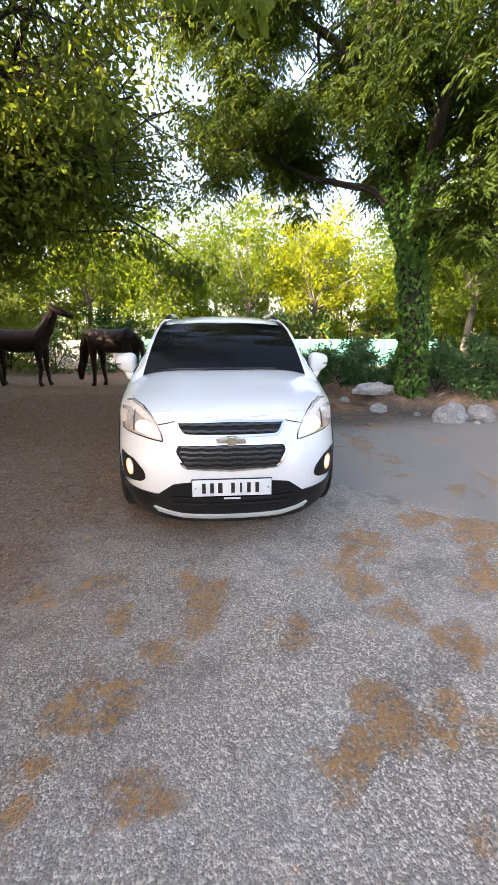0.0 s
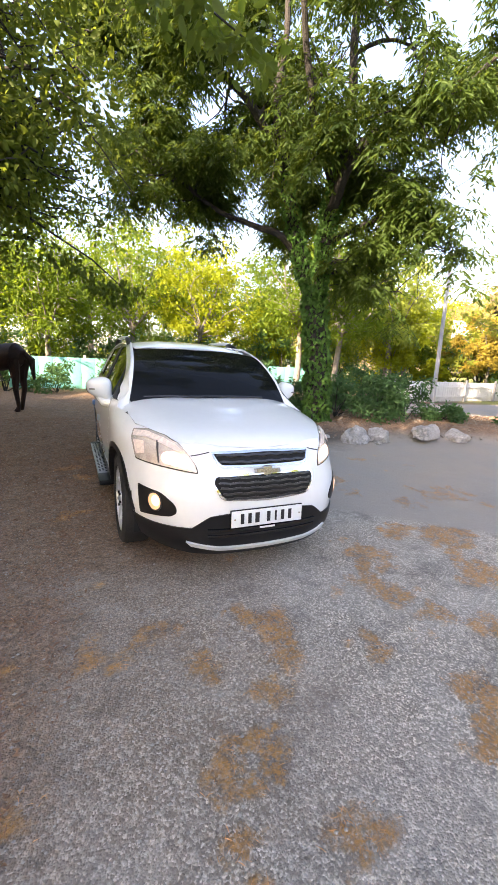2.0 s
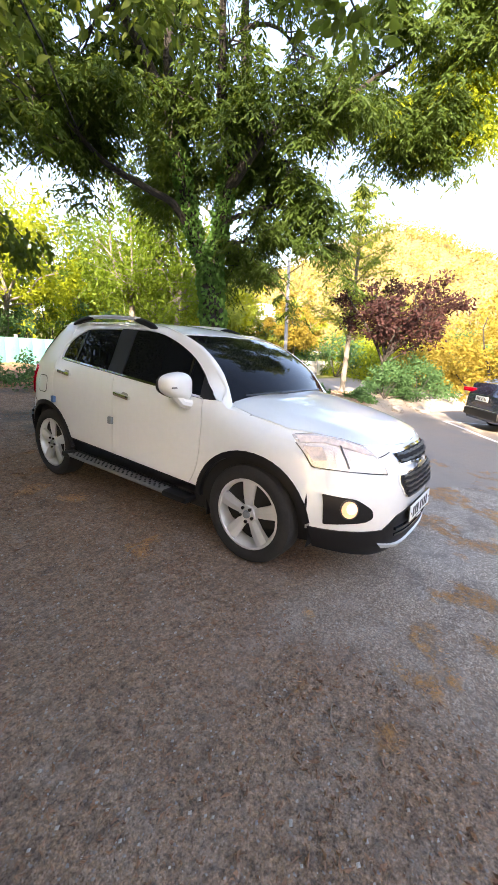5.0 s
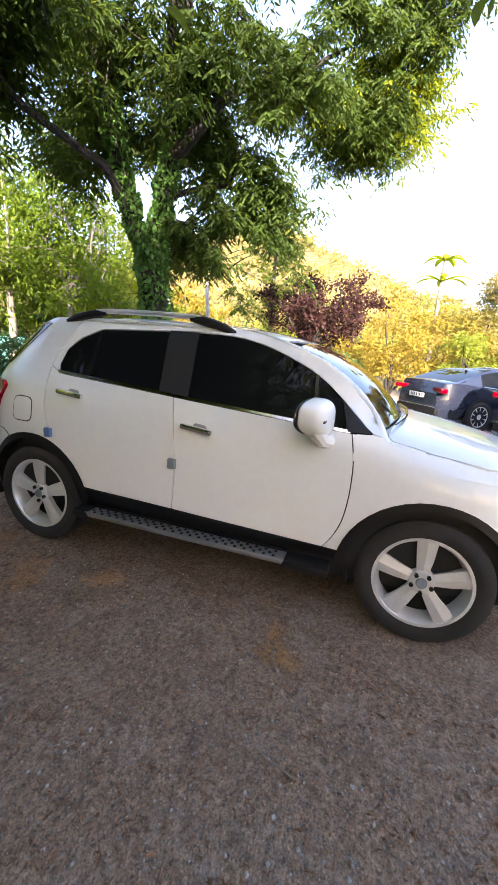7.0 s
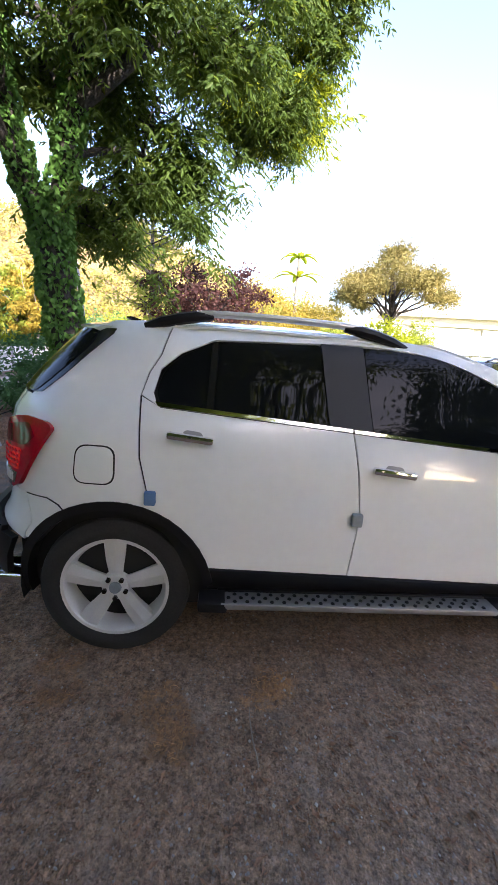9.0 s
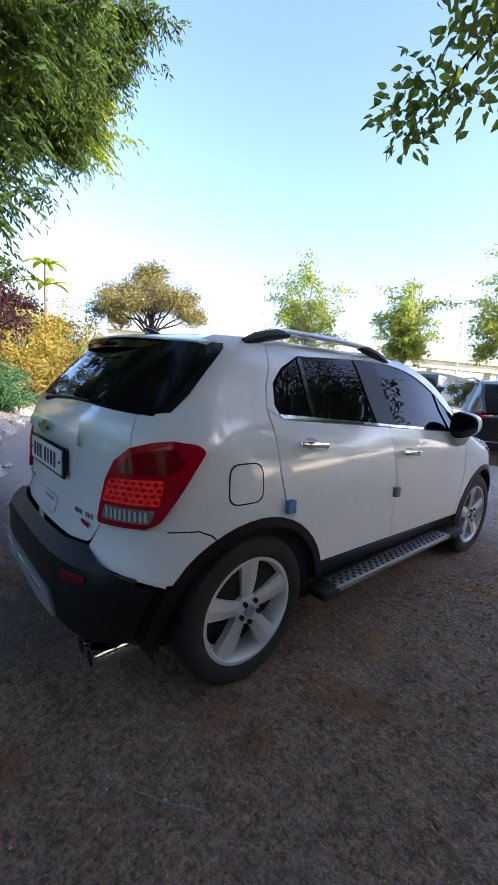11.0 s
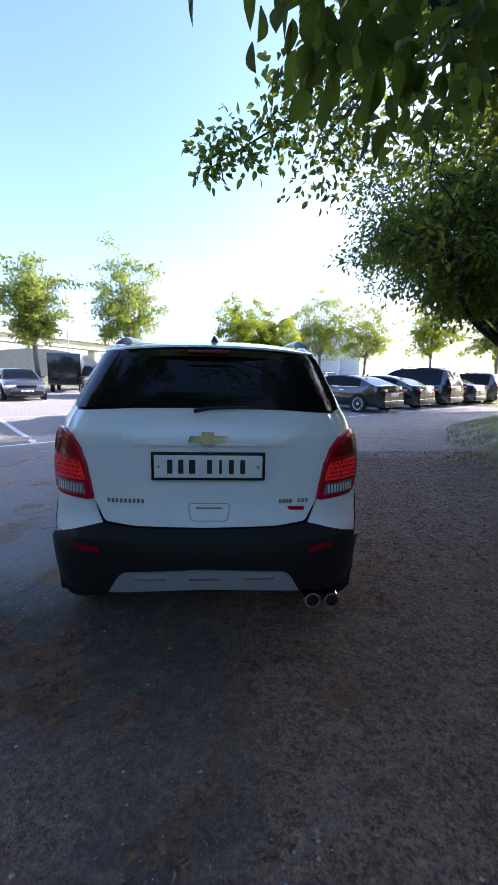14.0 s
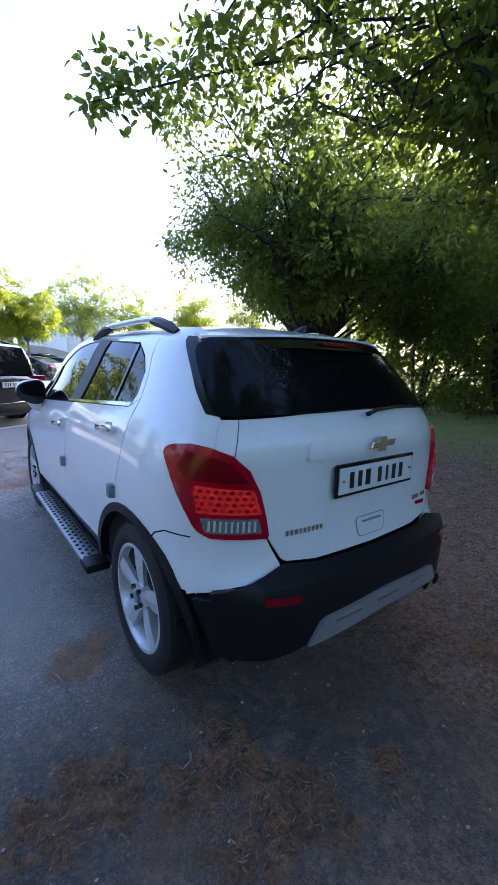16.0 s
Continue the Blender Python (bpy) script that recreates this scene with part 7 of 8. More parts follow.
def box_vehicle(name, label, at, turn, size, cab_len, body_m, cargo_m, category):
    """A van or small truck: cab and box, glass, wheels."""
    L, W, H = size
    owner = thing(name, (at[0], at[1], 0), turn, label=label, category=category)
    bm = bmesh.new()
    box(bm, (W, L - cab_len, H - 0.5), (0, -cab_len / 2, 0.5 + (H - 0.5) / 2), None, 0.06)
    part("cargo_box", bm, cargo_m, owner)
    v, f = slab([(0.0, 0.35), (cab_len, 0.35), (cab_len, 1.05), (cab_len * 0.62, H * 0.86), (0.0, H * 0.88)], W)
    made("cab", [(p[0] - W / 2, L / 2 - cab_len + p[1] + 0.01, p[2]) for p in v], f, body_m, owner)
    y1, z1, y2, z2 = L / 2 + 0.01, 1.10, L / 2 - cab_len * 0.36, H * 0.83
    made("windscreen", [(-W * 0.43, y1, z1), (W * 0.43, y1, z1), (W * 0.4, y2 + 0.05, z2), (-W * 0.4, y2 + 0.05, z2)], [[0, 1, 2, 3]], M_GLASS, owner)
    for s in (1, -1):
        made("side_window", [(s * (W / 2 + 0.006), L / 2 - cab_len * 0.85, 1.15), (s * (W / 2 + 0.006), L / 2 - cab_len * 0.2, 1.15), (s * (W / 2 + 0.006), L / 2 - cab_len * 0.42, H * 0.8), (s * (W / 2 + 0.006), L / 2 - cab_len * 0.85, H * 0.8)], [[0, 1, 2, 3]], M_GLASS, owner)
        bm = bmesh.new()
        box(bm, (0.28, 0.06, 0.16), (s * (W / 2 - 0.25), L / 2 + 0.005, 0.72), None, 0.03)
        part("headlamp", bm, M_LAMPIN, owner)
    bm = bmesh.new()
    box(bm, (W * 0.96, 0.12, 0.22), (0, L / 2, 0.42), None, 0.04)
    part("bumper", bm, M_BLACKP, owner)
    add_wheels(owner, [(-W / 2 + 0.12, L * 0.33), (W / 2 - 0.12, L * 0.33), (-W / 2 + 0.12, -L * 0.3), (W / 2 - 0.12, -L * 0.3)], radius=0.35, rim_r=0.22, spokes=10)


turn_to_us = math.degrees(math.atan2(V.x, -V.y))
box_vehicle("minibus", "black minibus parked beyond the sunlit aisle", (11.0, -25.0), turn_to_us + 160, (5.4, 1.95, 2.5), 1.5, paint(*BLACK), paint(*BLACK), "van")
box_vehicle("light_truck", "white box truck parked near the tents", (26.0, -21.0), turn_to_us + 190, (5.0, 1.8, 2.4), 1.4, paint(*WHITE), M_TENT, "truck")

# ---- horses, boulders, fences, poles ----


def horse(at, turn, head_down, label):
    ob_v = [tube([(-0.75, 0, 1.25), (-0.6, 0, 1.28), (-0.2, 0, 1.22), (0.25, 0, 1.22), (0.62, 0, 1.28), (0.78, 0, 1.3)], [0.16, 0.29, 0.31, 0.31, 0.28, 0.14], 12)]
    neck = [(0.62, 0, 1.32), (0.85, 0, 1.35), (1.05, 0, 1.0), (1.15, 0, 0.62)] if head_down else [(0.6, 0, 1.35), (0.82, 0, 1.62), (0.98, 0, 1.9), (1.05, 0, 2.02)]
    ob_v.append(tube(neck, [0.24, 0.19, 0.14, 0.11], 10))
    h = neck[-1]
    head = [h, (h[0] + 0.12, 0, h[2] - 0.22), (h[0] + 0.14, 0, h[2] - 0.48)] if head_down else [(h[0] - 0.05, 0, h[2] + 0.05), (h[0] + 0.2, 0, h[2] - 0.02), (h[0] + 0.5, 0, h[2] - 0.16)]
    ob_v.append(tube(head, [0.12, 0.11, 0.06], 8))
    for e in (-0.05, 0.05):
        ob_v.append(tube([(head[0][0], e, head[0][2] + 0.05), (head[0][0] - 0.02, e * 1.3, head[0][2] + 0.2)], [0.035, 0.008], 5))
    for x, y, k in ((0.58, 0.15, 0.05), (0.6, -0.15, -0.1), (-0.6, 0.15, -0.08), (-0.66, -0.15, 0.1)):
        ob_v.append(tube([(x, y, 1.2), (x + k * 0.5, y, 0.75), (x + k * 0.3, y, 0.5), (x + k, y, 0.12), (x + k + 0.05, y, 0.0)], [0.14, 0.085, 0.06, 0.045, 0.065], 8))
    ob_v.append(tube([(-0.78, 0, 1.35), (-0.95, 0, 1.2), (-1.0, 0, 0.75)], [0.05, 0.08, 0.03], 7))
    ob = made("horse_statue", *joined(*ob_v), M_HORSE, label=label)
    ob.matrix_basis = pose(at[0], at[1], ground_z(*at) , 0, 0, turn)
    tagged(ob, category="statue", group="horse statues")


horse((-5.45, 7.3), -5, False, "dark brown horse statue with raised head on dirt")
horse((-2.8, 6.75), 150, True, "dark brown horse statue with lowered head on dirt")


def boulder(at, size, seed, label):
    bm = bmesh.new()
    bmesh.ops.create_icosphere(bm, subdivisions=4, radius=1)
    for v in bm.verts:
        n1 = noise.fractal(v.co * 1.1 + Vector((seed, 0, 0)), 1.0, 2.0, 3)
        c = v.co * (1 + 0.32 * n1 + 0.05 * noise.noise(v.co * 6 + Vector((seed, 3, 0))))
        c = Vector((round(c.x * 3.2) / 3.2 * 0.35 + c.x * 0.65, round(c.y * 3.2) / 3.2 * 0.35 + c.y * 0.65, c.z))
        v.co = (c.x * size[0], c.y * size[1], max(c.z, -0.4) * size[2])
    ob = part("boulder", bm, M_STONE, crease=0.5)
    ob.matrix_basis = pose(at[0], at[1], ground_z(*at) + size[2] * 0.22, 0, 0, seed * 40)
    tagged(ob, label=label, category="rock", group="bank boulders")


for i, (x, y, sx, sy, sz) in enumerate(((4.0, 1.85, 0.42, 0.24, 0.24), (4.45, 1.75, 0.25, 0.2, 0.22), (3.25, 3.45, 0.42, 0.28, 0.16), (3.1, 2.85, 0.24, 0.16, 0.09), (2.75, 3.9, 0.12, 0.1, 0.08), (5.6, 1.6, 0.4, 0.22, 0.2), (6.3, 1.45, 0.28, 0.2, 0.16), (7.5, 0.95, 0.3, 0.2, 0.13), (8.6, 0.5, 0.22, 0.16, 0.13), (4.2, 1.45, 0.07, 0.06, 0.05), (3.6, 2.3, 0.08, 0.06, 0.05), (9.6, 0.05, 0.25, 0.2, 0.12))):
    boulder((x, y), (sx, sy, sz), i * 1.7 + 1, "rough grey boulder edging the planted bank" if sx > 0.15 else "small grey stone at the bank's foot")


def plank_fence(a, b, height, material, label, step=0.16, width=0.14, rails=2):
    a, b = Vector((*a, 0)), Vector((*b, 0))
    owner = thing("fence", a, math.degrees(math.atan2((b - a).y, (b - a).x)), label=label, category="fence")
    n = int((b - a).length / step)
    first = None
    for i in range(n):
        if first is None:
            bm = bmesh.new()
            box(bm, (width, 0.025, height), (0, 0, height / 2), None, 0.004)
            first = part("plank", bm, material, owner)
            continue
        ob = new("plank", first.data)
        ob.parent = owner
        ob.location = (i * step, 0.004 * (i % 2), 0.0)
    for k in range(rails):
        bm = bmesh.new()
        box(bm, (n * step, 0.04, 0.08), (n * step / 2, 0.036, height * (0.25 + 0.5 * k)), None, 0.005)
        part("rail", bm, material, owner)
    for i in range(int(n * step / 2.4) + 1):
        bm = bmesh.new()
        box(bm, (0.09, 0.09, height + 0.12), (i * 2.4, 0.10, height / 2 + 0.05), None, 0.006)
        part("post", bm, M_POLE, owner)


plank_fence((26.0, 10.0), (11.5, 9.0), 0.92, M_FENCE, "pale weathered plank fence in sunlight")
plank_fence((-16.0, 12.4), (-3.2, 12.9), 1.15, M_FENCE, "white plank fence behind the horse statues", step=0.3, width=0.285)
plank_fence((-3.0, 12.9), (10.5, 13.6), 1.2, M_TEAL, "turquoise panel fence at the wood's edge", step=0.5, width=0.49)


def pole(a, b, r, label, name="utility_pole"):
    a, b = Vector(a), Vector(b)
    ob = made(name, *tube([Vector((0, 0, -0.1)), (b - a) * 0.5, b - a], [r, r * 0.92, r * 0.8], 12), M_POLE, label=label)
    ob.location = a
    tagged(ob, category="pole")


pole((8.9, 4.45, 0.0), (9.68, 5.2, 4.5), 0.065, "leaning pale grey metal pole on the bank")
for x, y, h in ((45, -40, 16), (60, -60, 17), (30, -75, 17), (-22, 26, 8)):
    pole((x, y, 0), (x, y, h), 0.12, "tall thin grey lamp post in the distance", "lamp_post")
board = thing("slatted_board", (25, 16.4, 0), -32, label="white slatted board on posts among trees", category="sign board")
for s in (-1, 1):
    bm = bmesh.new()
    box(bm, (0.15, 0.12, 4.8), (s * 1.0, 0, 2.4), None, 0.02)
    part("post", bm, M_FENCE, board)
for i in range(9):
    bm = bmesh.new()
    box(bm, (0.2, 0.05, 1.7), (-1.0 + 0.25 * i, -0.1, 4.1), None, 0.01)
    part("slat", bm, M_FENCE, board)

# ---- trees round the car park, pine and palm ----
for i, (x, y, h, r, m) in enumerate(((20.2, -22.4, 11.3, 2.0, M_L8), (13.4, -25.8, 9.8, 1.5, M_L8), (7.8, -29.7, 10.8, 2.0, M_L8), (-1.5, -34.5, 8.8, 2.4, M_L5), (-4.5, -35.5, 7.6, 2.0, M_L5), (-10.5, -41.8, 11.0, 3.2, M_L8), (-16.0, -42.5, 10.0, 3.0, M_L8), (-22.0, -39.0, 10.5, 3.2, M_L5), (-27.5, -36.0, 10.0, 3.2, M_L8), (-31.0, -30.0, 9.5, 3.2, M_L5), (-35.0, -24.0, 9.0, 3.4, M_L5), (-36.0, -16.0, 8.5, 3.2, M_L8))):
    broad("car_park_tree", "young sunlit tree at the car park's edge", (x, y, 0), h, r, 0.27, m, 26, group="car park trees", twigs=8, limbs=14, low=-0.5, reach=0.45)
# trees added beyond the mound to keep the low sun off the car
for x, y, h in ((-13.0, -6.5, 9.5), (-17.5, -12.5, 11.0), (-20.5, -16.5, 12.0), (-12.3, -2.6, 7.2), (-12.3, 0.4, 6.6), (-12.6, 3.4, 5.2), (-12.2, 6.4, 4.8)):
    broad("sun_blocker_tree", "tall dense tree added beyond the mound to block the sun", (x, y, 0.4), h, 0.28 * h, 0.29, M_L8, 28, group="shade trees", twigs=9, limbs=17, low=-0.15 if h > 8 else -0.8)
for k in range(16):
    p = uv(-34 + 3.6 * k + float(rng.random()), 33.5 + 2 * float(rng.random()))
    bush("verge_bush", "dry yellow-green bush on the car park verge", (p.x, p.y), (1.5, 1.2, 1.0 + 0.6 * float(rng.random())), 0.2, 700, (M_L7, M_L5, M_L8)[k % 3], "bush", "verge bushes")

pine = thing("pine_tree", (15.8, -6.5, 0), label="pine with flat cloud-like tufts in low sun", category="tree")
ppath = [(0, 0, -0.1), (0.1, 0.1, 1.5), (-0.1, 0.0, 3.0), (0.1, -0.1, 4.2), (0, 0, 5.2)]
made("trunk", *tube(ppath, [0.2, 0.17, 0.14, 0.1, 0.05], 10), M_BARK, pine)
tuft = []
for i in range(17):
    a = 2 * math.pi * i * 0.382
    w = 0.5 + 1.9 * math.sqrt((i % 9) / 9)
    end = Vector((w * math.cos(a), w * math.sin(a), 3.9 + 2.2 * (1 - (w / 2.5) ** 2) * (0.6 + 0.4 * float(rng.random()))))
    made("limb", *tube(bent((0, 0, 2.8 + 0.1 * (i % 12)), end, 0.1, 0.5, 5), [0.06, 0.05, 0.04, 0.03, 0.02, 0.01], 6), M_BARK, pine)
    tuft += [end + Vector(rng.normal(size=3) * (0.3, 0.3, 0.1)) for _ in range(6)]
v, t = sprays(np.array([tuple(p) for p in tuft]), 330, 0.62, 0.13, 0.0, 1.0, flat=0.6, ratio=0.32)
array_mesh("crown", v, t, M_L9, pine)
palm = thing("palm_like_tree", (18.2, -2.6, 0), label="slender pale palm-like tree above the garden", category="tree")
made("trunk", *tube([(0, 0, -0.1), (0.05, 0, 3), (0, 0, 6.0)], [0.12, 0.1, 0.08], 8), M_BARKG, palm)
for tier, hz, far, nfr in ((0, 5.15, 1.35, 6), (1, 6.0, 0.95, 7)):
    for i in range(nfr):
        a = 2 * math.pi * (i + 0.4 * tier) / nfr
        pts = [Vector((math.cos(a) * far * k / 5, math.sin(a) * far * k / 5, hz + 0.35 * math.sin(math.pi * k / 6.5) - 0.06 * k)) for k in range(6)]
        side_v = Vector((-math.sin(a), math.cos(a), 0))
        vs, fs = [], []
        for k, p in enumerate(pts):
            w = 0.16 * math.sin(math.pi * (k + 0.7) / 6.2)
            vs += [p + side_v * w - Vector((0, 0, 0.05)), p, p - side_v * w - Vector((0, 0, 0.05))]
            if k:
                b0 = 3 * (k - 1)
                fs += [[b0, b0 + 1, b0 + 4, b0 + 3], [b0 + 1, b0 + 2, b0 + 5, b0 + 4]]
        made("frond", vs, fs, M_L5, palm, crease=0.0)

# ---- distance: hill, bridge, tents, city ----
hv, hf = [], []
nh = 46
for i in range(nh):
    for j in range(nh):
        a = radians(30 + 75 * i / (nh - 1))
        far = 90 + 150 * j / (nh - 1)
        h = 52 * math.exp(-((far - 185) / 55) ** 2) * (0.35 + 0.65 * math.exp(-((math.degrees(a) - 72) / 17) ** 2))
        x, y = far * math.sin(a), far * math.cos(a)
        hv.append((x, y, h * (1 + 0.10 * fbm(x, y, 0.02)) + 2.2 * fbm(x, y, 0.12) * min(1, h / 10) - 0.5))
for i in range(nh - 1):
    for j in range(nh - 1):
        hf.append([i * nh + j, (i + 1) * nh + j, (i + 1) * nh + j + 1, i * nh + j + 1])
# the haze over the hill is put into this leaf colour
M_HILLW = leaf_mat("hazy_golden_leaf", (0.11, 0.105, 0.03), (0.27, 0.235, 0.06), (0.3, 0.26, 0.07), 0.3)
M_HILL = mat("sunlit_hill_scrub", (0.20, 0.15, 0.06), 0.9, vary=0.5, scale=0.12, ratio=6, bump=1.0, deep=2.0)
hill = made("hill", hv, hf, M_HILL, label="wooded golden hill in low sun", crease=0.0)
tagged(hill, kind="structure", category="hill")
pick = rng.integers(0, len(hv), 7000)
c = np.array([tuple(hv[i]) for i in pick]) + rng.normal(size=(7000, 3)) * (2.0, 2.0, 0.6) + (0, 0, 1.6)
pick2 = np.repeat(c[c[:, 2] > 3], 11, 0)
v, t = leaf_cloud(pick2 + rng.normal(size=pick2.shape) * 1.1, rng.normal(size=pick2.shape), 0.5 + 0.45 * rng.random(len(pick2)), 0.45 + 0.4 * rng.random(len(pick2)))
far_wood = array_mesh("hill_wood", v, t, M_HILLW)
tagged(far_wood, label="golden woodland covering the hill", category="woodland", kind="stuff")

bridge = thing("road_bridge", (0, 0, 0), label="pale concrete road bridge in the distance", category="bridge")
b0, b1 = Vector((128, -49, 15.6)), Vector((16, -178, 9.5))
way = (b1 - b0).normalized()
turn = Matrix.Rotation(math.atan2(way.y, way.x), 4, "Z")
for name, w, h, dz, m in (("deck", 9.0, 1.0, 0.0, M_CONCR), ("girder", 6.0, 2.4, -1.6, M_CONCR), ("parapet", 9.4, 1.0, 0.9, M_CONCR)):
    v, f = slab([(-w / 2, -h / 2), (w / 2, -h / 2), (w / 2, h / 2), (-w / 2, h / 2)], 1.0)
    made(name, [b0.lerp(b1, p[0]) + turn @ Vector((0, p[1], 0)) + Vector((0, 0, p[2] + dz)) for p in v], f, m, bridge)
for i in range(9):
    p = b0.lerp(b1, (i + 0.5) / 9)
    bm = bmesh.new()
    box(bm, (1.8, 4.0, p.z - 2.5), (p.x, p.y, (p.z - 2.5) / 2), turn, 0.1)
    part("pier", bm, M_CONCR, bridge)


def tent(at, size, height):
    owner = thing("canopy_tent", (*at, 0), 20, label="white peaked canopy tent beyond the car park", category="tent", group="canopy tents")
    vs, fs, n = [], [], 6
    for k in range(n + 1):
        t = k / n
        w = size / 2 * (1 - t) ** 1.6
        z = height * 0.5 + height * 0.5 * t
        vs += [(-w, -w, z), (w, -w, z), (w, w, z), (-w, w, z)]
        if k:
            fs += [[4 * (k - 1) + j, 4 * (k - 1) + (j + 1) % 4, 4 * k + (j + 1) % 4, 4 * k + j] for j in range(4)]
    made("canopy", vs, fs, M_TENT, owner)
    for sx in (-1, 1):
        for sy in (-1, 1):
            made("leg", *tube([(sx * size * 0.48, sy * size * 0.48, 0), (sx * size * 0.48, sy * size * 0.48, height * 0.52)], [0.06, 0.06], 6), M_POLE, owner)


for d in ((0.835, -0.55, 48), (0.80, -0.60, 50), (0.765, -0.645, 47), (0.73, -0.685, 52), (0.70, -0.715, 50)):
    tent((d[0] * d[2], d[1] * d[2]), 5.0, 5.2)
for x, y, w, h, turn_d in ((29, -60, 17, 3.6, 25), (10, -92, 20, 3.4, 5), (-10, -98, 24, 3.2, 0), (46, -46, 11, 3.4, 40)):
    owner = thing("arched_shed", (x, y, 0), turn_d, label="low grey arched shed behind the car park", category="building", group="arched sheds")
    pts = [(w / 2 * math.cos(math.pi * k / 14), h * math.sin(math.pi * k / 14) ** 0.8) for k in range(15)]
    v, f = slab(pts, 9.0)
    made("roof", [(p[1], p[0], p[2] + 0.6) for p in v], f, mat("grey_sheet_roof", (0.20, 0.20, 0.19), 0.6, vary=0.15, scale=0.5), owner)
    bm = bmesh.new()
    box(bm, (w * 0.97, 8.6, 1.2), (0, 4.5, 0.4), None, 0.05)
    part("wall", bm, M_CONCR, owner)


def tower(at, size, storeys, m, label, group, bands=True):
    owner = thing("apartment_tower", (*at, 0), -8, label=label, category="building", group=group)
    bm = bmesh.new()
    box(bm, size, (0, 0, size[2] / 2), None, 0.4)
    part("wall", bm, m, owner)
    if bands:
        for k in range(storeys):
            bm = bmesh.new()
            box(bm, (size[0] * 0.86, size[1] + 0.6, size[2] / storeys * 0.45), (0, 0, size[2] * (k + 0.5) / storeys), None, 0.0)
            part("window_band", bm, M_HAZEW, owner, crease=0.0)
        bm = bmesh.new()
        box(bm, (size[0] * 0.3, size[1] * 0.6, 4), (0, 0, size[2] + 1.8), None, 0.1)
        part("roof_house", bm, m, owner)


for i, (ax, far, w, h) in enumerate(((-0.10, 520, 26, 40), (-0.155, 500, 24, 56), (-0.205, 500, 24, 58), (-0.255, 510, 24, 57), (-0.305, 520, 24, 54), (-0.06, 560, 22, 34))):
    tower((ax * far, -far), (w, 14, h), 14, M_HAZE2, "apartment block with haze put into its pale colour", "apartment blocks")
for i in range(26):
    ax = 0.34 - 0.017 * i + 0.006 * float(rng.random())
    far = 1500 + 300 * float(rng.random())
    tower((ax * far, -far), (26 + 16 * float(rng.random()), 20, 50 + 75 * float(rng.random()) * (1 if 4 < i < 16 else 0.6)), 4, M_HAZE, "far-off tower block with haze put into its blue-grey colour", "skyline towers", False)

# ---- litter: needles, gravel, twigs, grass ----


def flat_scatter(n, xr, yr, ok=None):
    x, y = rng.uniform(*xr, n), rng.uniform(*yr, n)
    if ok is not None:
        k = np.array([ok(a, b) for a, b in zip(x, y)])
        x, y = x[k], y[k]
    return np.stack([x, y, np.array([ground_z(a, b) for a, b in zip(x, y)])], 1)


def in_drift(x, y):
    return y < 1.5 and drift_at(x, y) > 0.25 + 0.6 * float(rng.random())


c = flat_scatter(150000, (-4.2, 4.2), (-5.2, 5.4), in_drift)
d = rng.normal(size=c.shape) * (1, 1, 0.12)
nv, ntri = leaf_cloud(c + (0, 0, 0.006), d, 0.018 + 0.026 * rng.random(len(c)), np.full(len(c), 0.0018), 0.3)
tagged(array_mesh("needle_litter", nv, ntri, M_NEEDLE), label="orange-brown needle litter in drifts on asphalt", category="litter", kind="stuff")
c = flat_scatter(19000, (-4.4, 4.4), (-5.4, 5.0), lambda x, y: y < 0.8 or float(rng.random()) < 0.25)
gvs, gts = [], []
ico = [(1, 0, 0), (-1, 0, 0), (0, 1, 0), (0, -1, 0), (0, 0, 1)]
for k, p in enumerate(c):
    s = 0.002 + 0.0065 * float(rng.random()) ** 3
    gvs += [(p[0] + a * s * 1.3, p[1] + b * s, p[2] + 0.002 + e * s) for a, b, e in ico]
    o = 5 * k
    gts += [(o, o + 2, o + 4), (o + 2, o + 1, o + 4), (o + 1, o + 3, o + 4), (o + 3, o, o + 4)]
tagged(array_mesh("gravel", np.array(gvs), np.array(gts), M_GRAVEL), label="loose pale gravel chips on asphalt", category="gravel", kind="stuff")


def twig(x, y, length, turn_d, bow, r=0.004):
    ob = made("twig", *tube([(length * (k / 6 - 0.5), bow * length * math.sin(math.pi * k / 6), 0.006 + 0.012 * math.sin(k * 1.3) ** 2) for k in range(7)], [r * (1 - 0.08 * k) for k in range(7)], 6), M_TWIG, label="dry curved twig lying on the ground", crease=0.0)
    ob.matrix_basis = pose(x, y, ground_z(x, y), 0, 0, turn_d)
    tagged(ob, category="twig", group="fallen twigs")


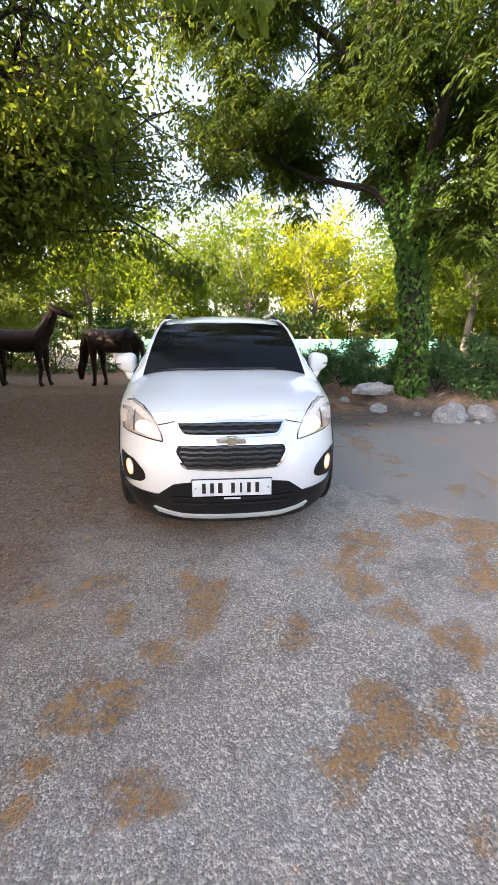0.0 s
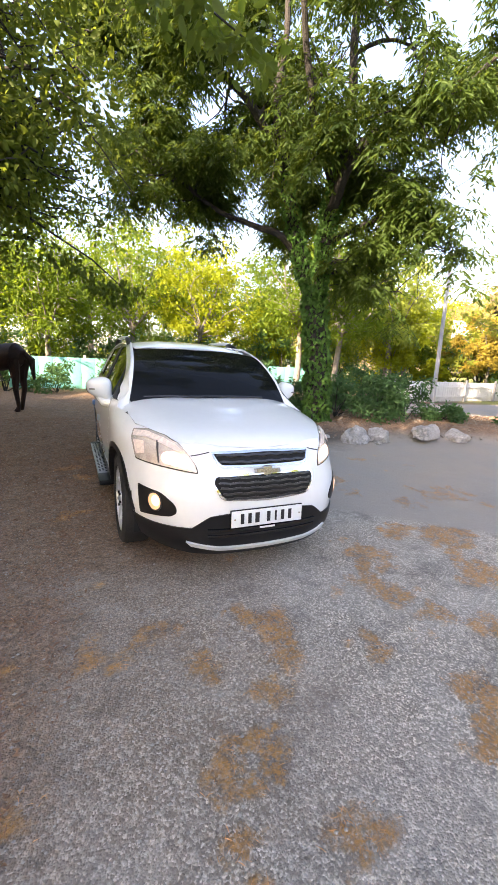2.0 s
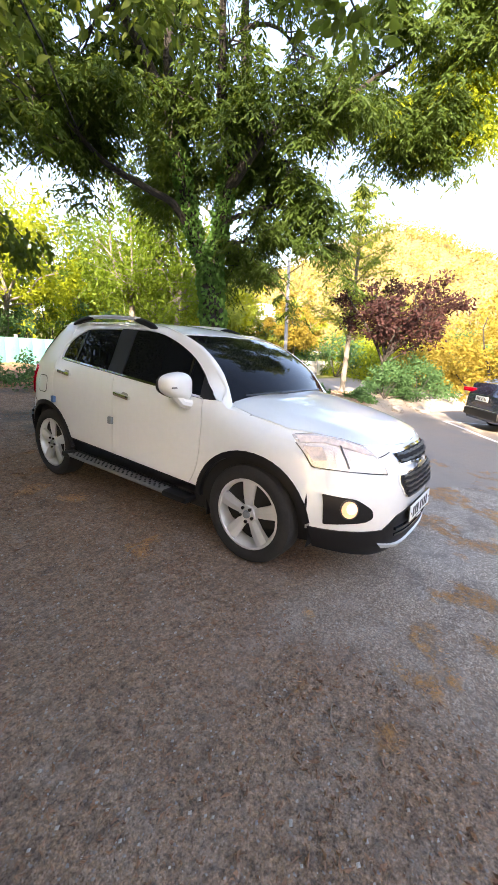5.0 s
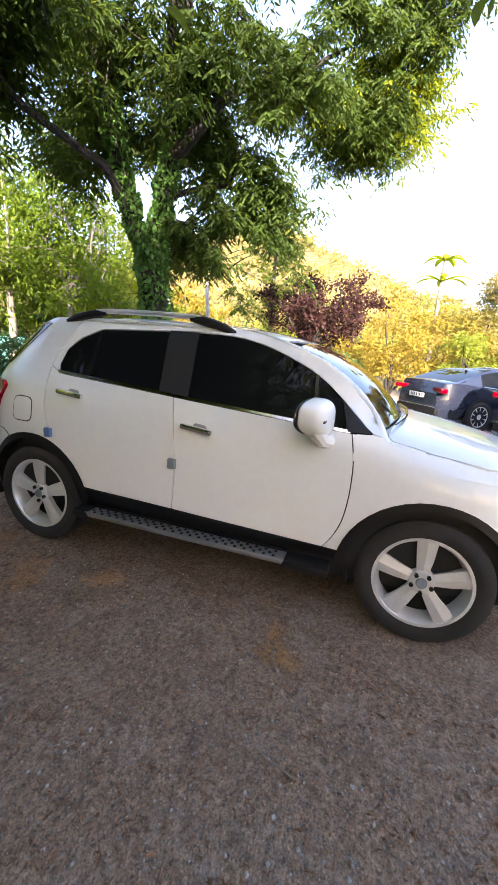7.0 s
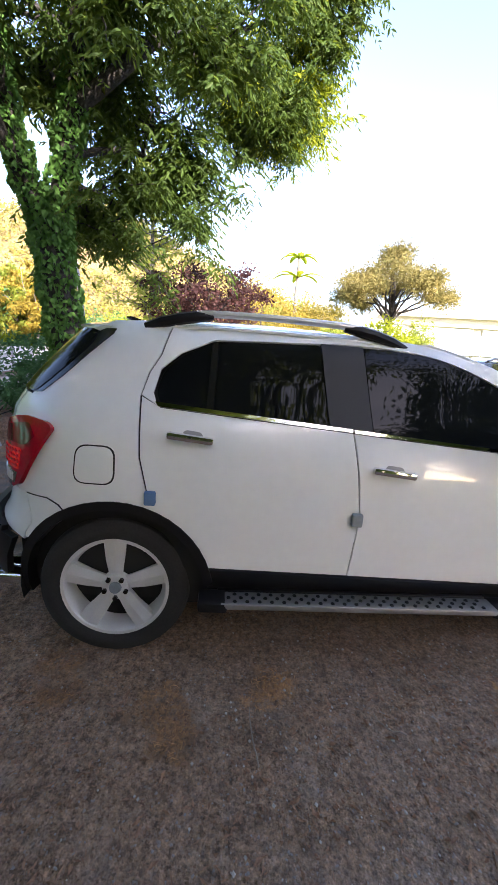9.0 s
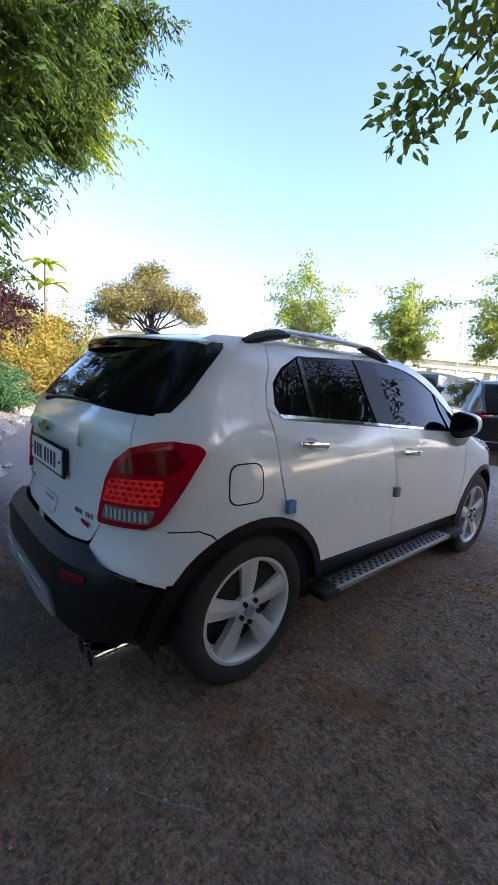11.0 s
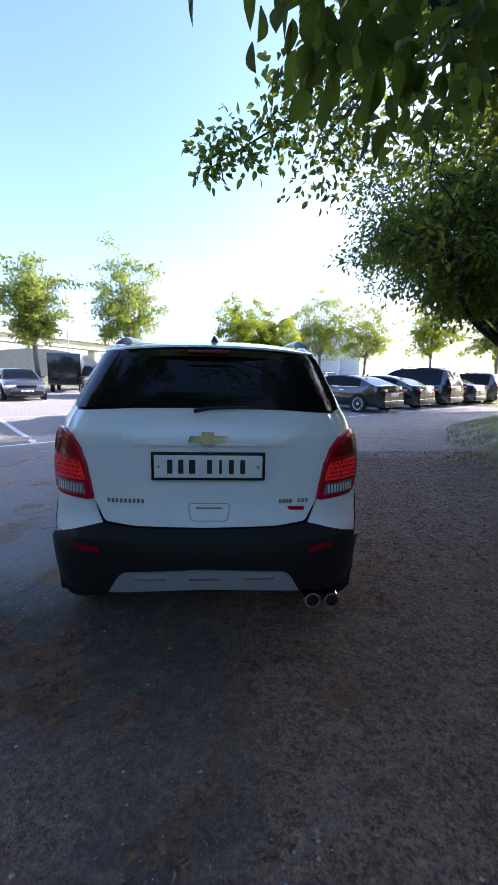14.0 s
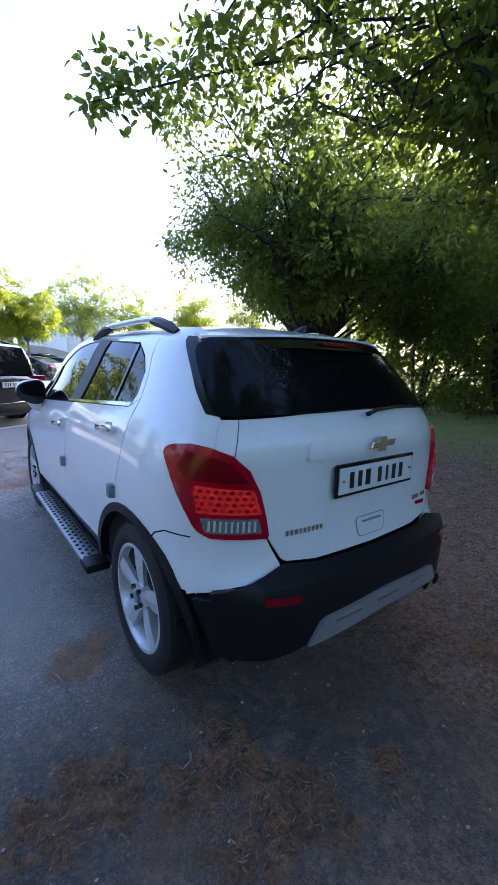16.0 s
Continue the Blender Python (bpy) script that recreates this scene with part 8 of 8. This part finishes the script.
for x, y, ln, a, bow in ((-1.28, -0.60, 0.22, 20, 0.12), (-1.20, -1.1, 0.2, 80, -0.1), (-1.72, -0.66, 0.34, 60, 0.1), (-1.45, -0.75, 0.16, -10, 0.05), (-1.25, 0.1, 0.14, 50, 0.2), (-1.3, 0.68, 0.24, 5, 0.03), (-1.6, -2.3, 0.16, 40, 0.15), (-1.68, -2.42, 0.1, -60, 0.2), (1.26, 1.32, 0.34, 70, 0.25), (0.9, 1.9, 0.08, 30, 0.3), (-2.0, 0.75, 0.12, 80, 0.1), (-1.1, 1.9, 0.28, 35, 0.05), (1.5, 0.3, 0.2, 10, 0.1), (-2.3, -1.6, 0.12, 10, 0.1), (-2.1, 1.3, 0.2, 120, 0.1), (1.6, 2.2, 0.12, 150, 0.2), (-1.9, 0.35, 0.1, 15, 0.2)):
    twig(x, y, ln, a, bow)
c = flat_scatter(26000, (-11, -3.0), (-9, 6), lambda x, y: bank_left(x, y) > 0.12 and fbm(x, y, 0.7, 21) > -0.18)
v, t = leaf_cloud(c + (0, 0, 0.03), rng.normal(size=c.shape) * 0.5 + (0, 0, 1), 0.06 + 0.07 * rng.random(len(c)), np.full(len(c), 0.008))
tagged(array_mesh("grass_tufts", v, t, M_GRASS), label="thin grass on the shaded mound", category="grass", kind="stuff")
c = flat_scatter(5000, (1.5, 11.5), (-0.8, 8), lambda x, y: 0.1 < bank_right(x, y))
v, t = leaf_cloud(c + (0, 0, 0.02), rng.normal(size=c.shape) * (1, 1, 0.3), 0.04 + 0.05 * rng.random(len(c)), 0.02 + 0.02 * rng.random(len(c)))
tagged(array_mesh("leaf_litter", v, t, M_TWIG), label="dry fallen leaves on the planted bank", category="litter", kind="stuff")
c = flat_scatter(34000, (-4.6, 1.8), (-3.6, 5.4), lambda x, y: x + 0.4 * fbm(x, y, 0.7, 51) < -0.95 - 0.4 * smooth(-1.5, -3.2, y) or (y > 2.3 and fbm(x, y, 0.9, 52) > 0.15))
v, t = leaf_cloud(c + (0, 0, 0.006), rng.normal(size=c.shape) * (1, 1, 0.25), 0.014 + 0.034 * rng.random(len(c)) ** 2, 0.006 + 0.012 * rng.random(len(c)) ** 2, 0.4)
c = flat_scatter(60000, (-2.2, 2.4), (1.4, 5.2), lambda x, y: drift_at(x, y) > 0.2 + 0.6 * float(rng.random()))
v2, t2 = leaf_cloud(c + (0, 0, 0.010), rng.normal(size=c.shape) * (1, 1, 0.5), 0.012 + 0.03 * rng.random(len(c)), 0.003 + 0.006 * rng.random(len(c)), 0.4)
v, t = np.concatenate([v, v2]), np.concatenate([t, t2 + len(v)])
tagged(array_mesh("leaf_crumbs", v, t, M_DEBRIS), label="brown crumbled leaves and twigs on dirt", category="litter", kind="stuff")
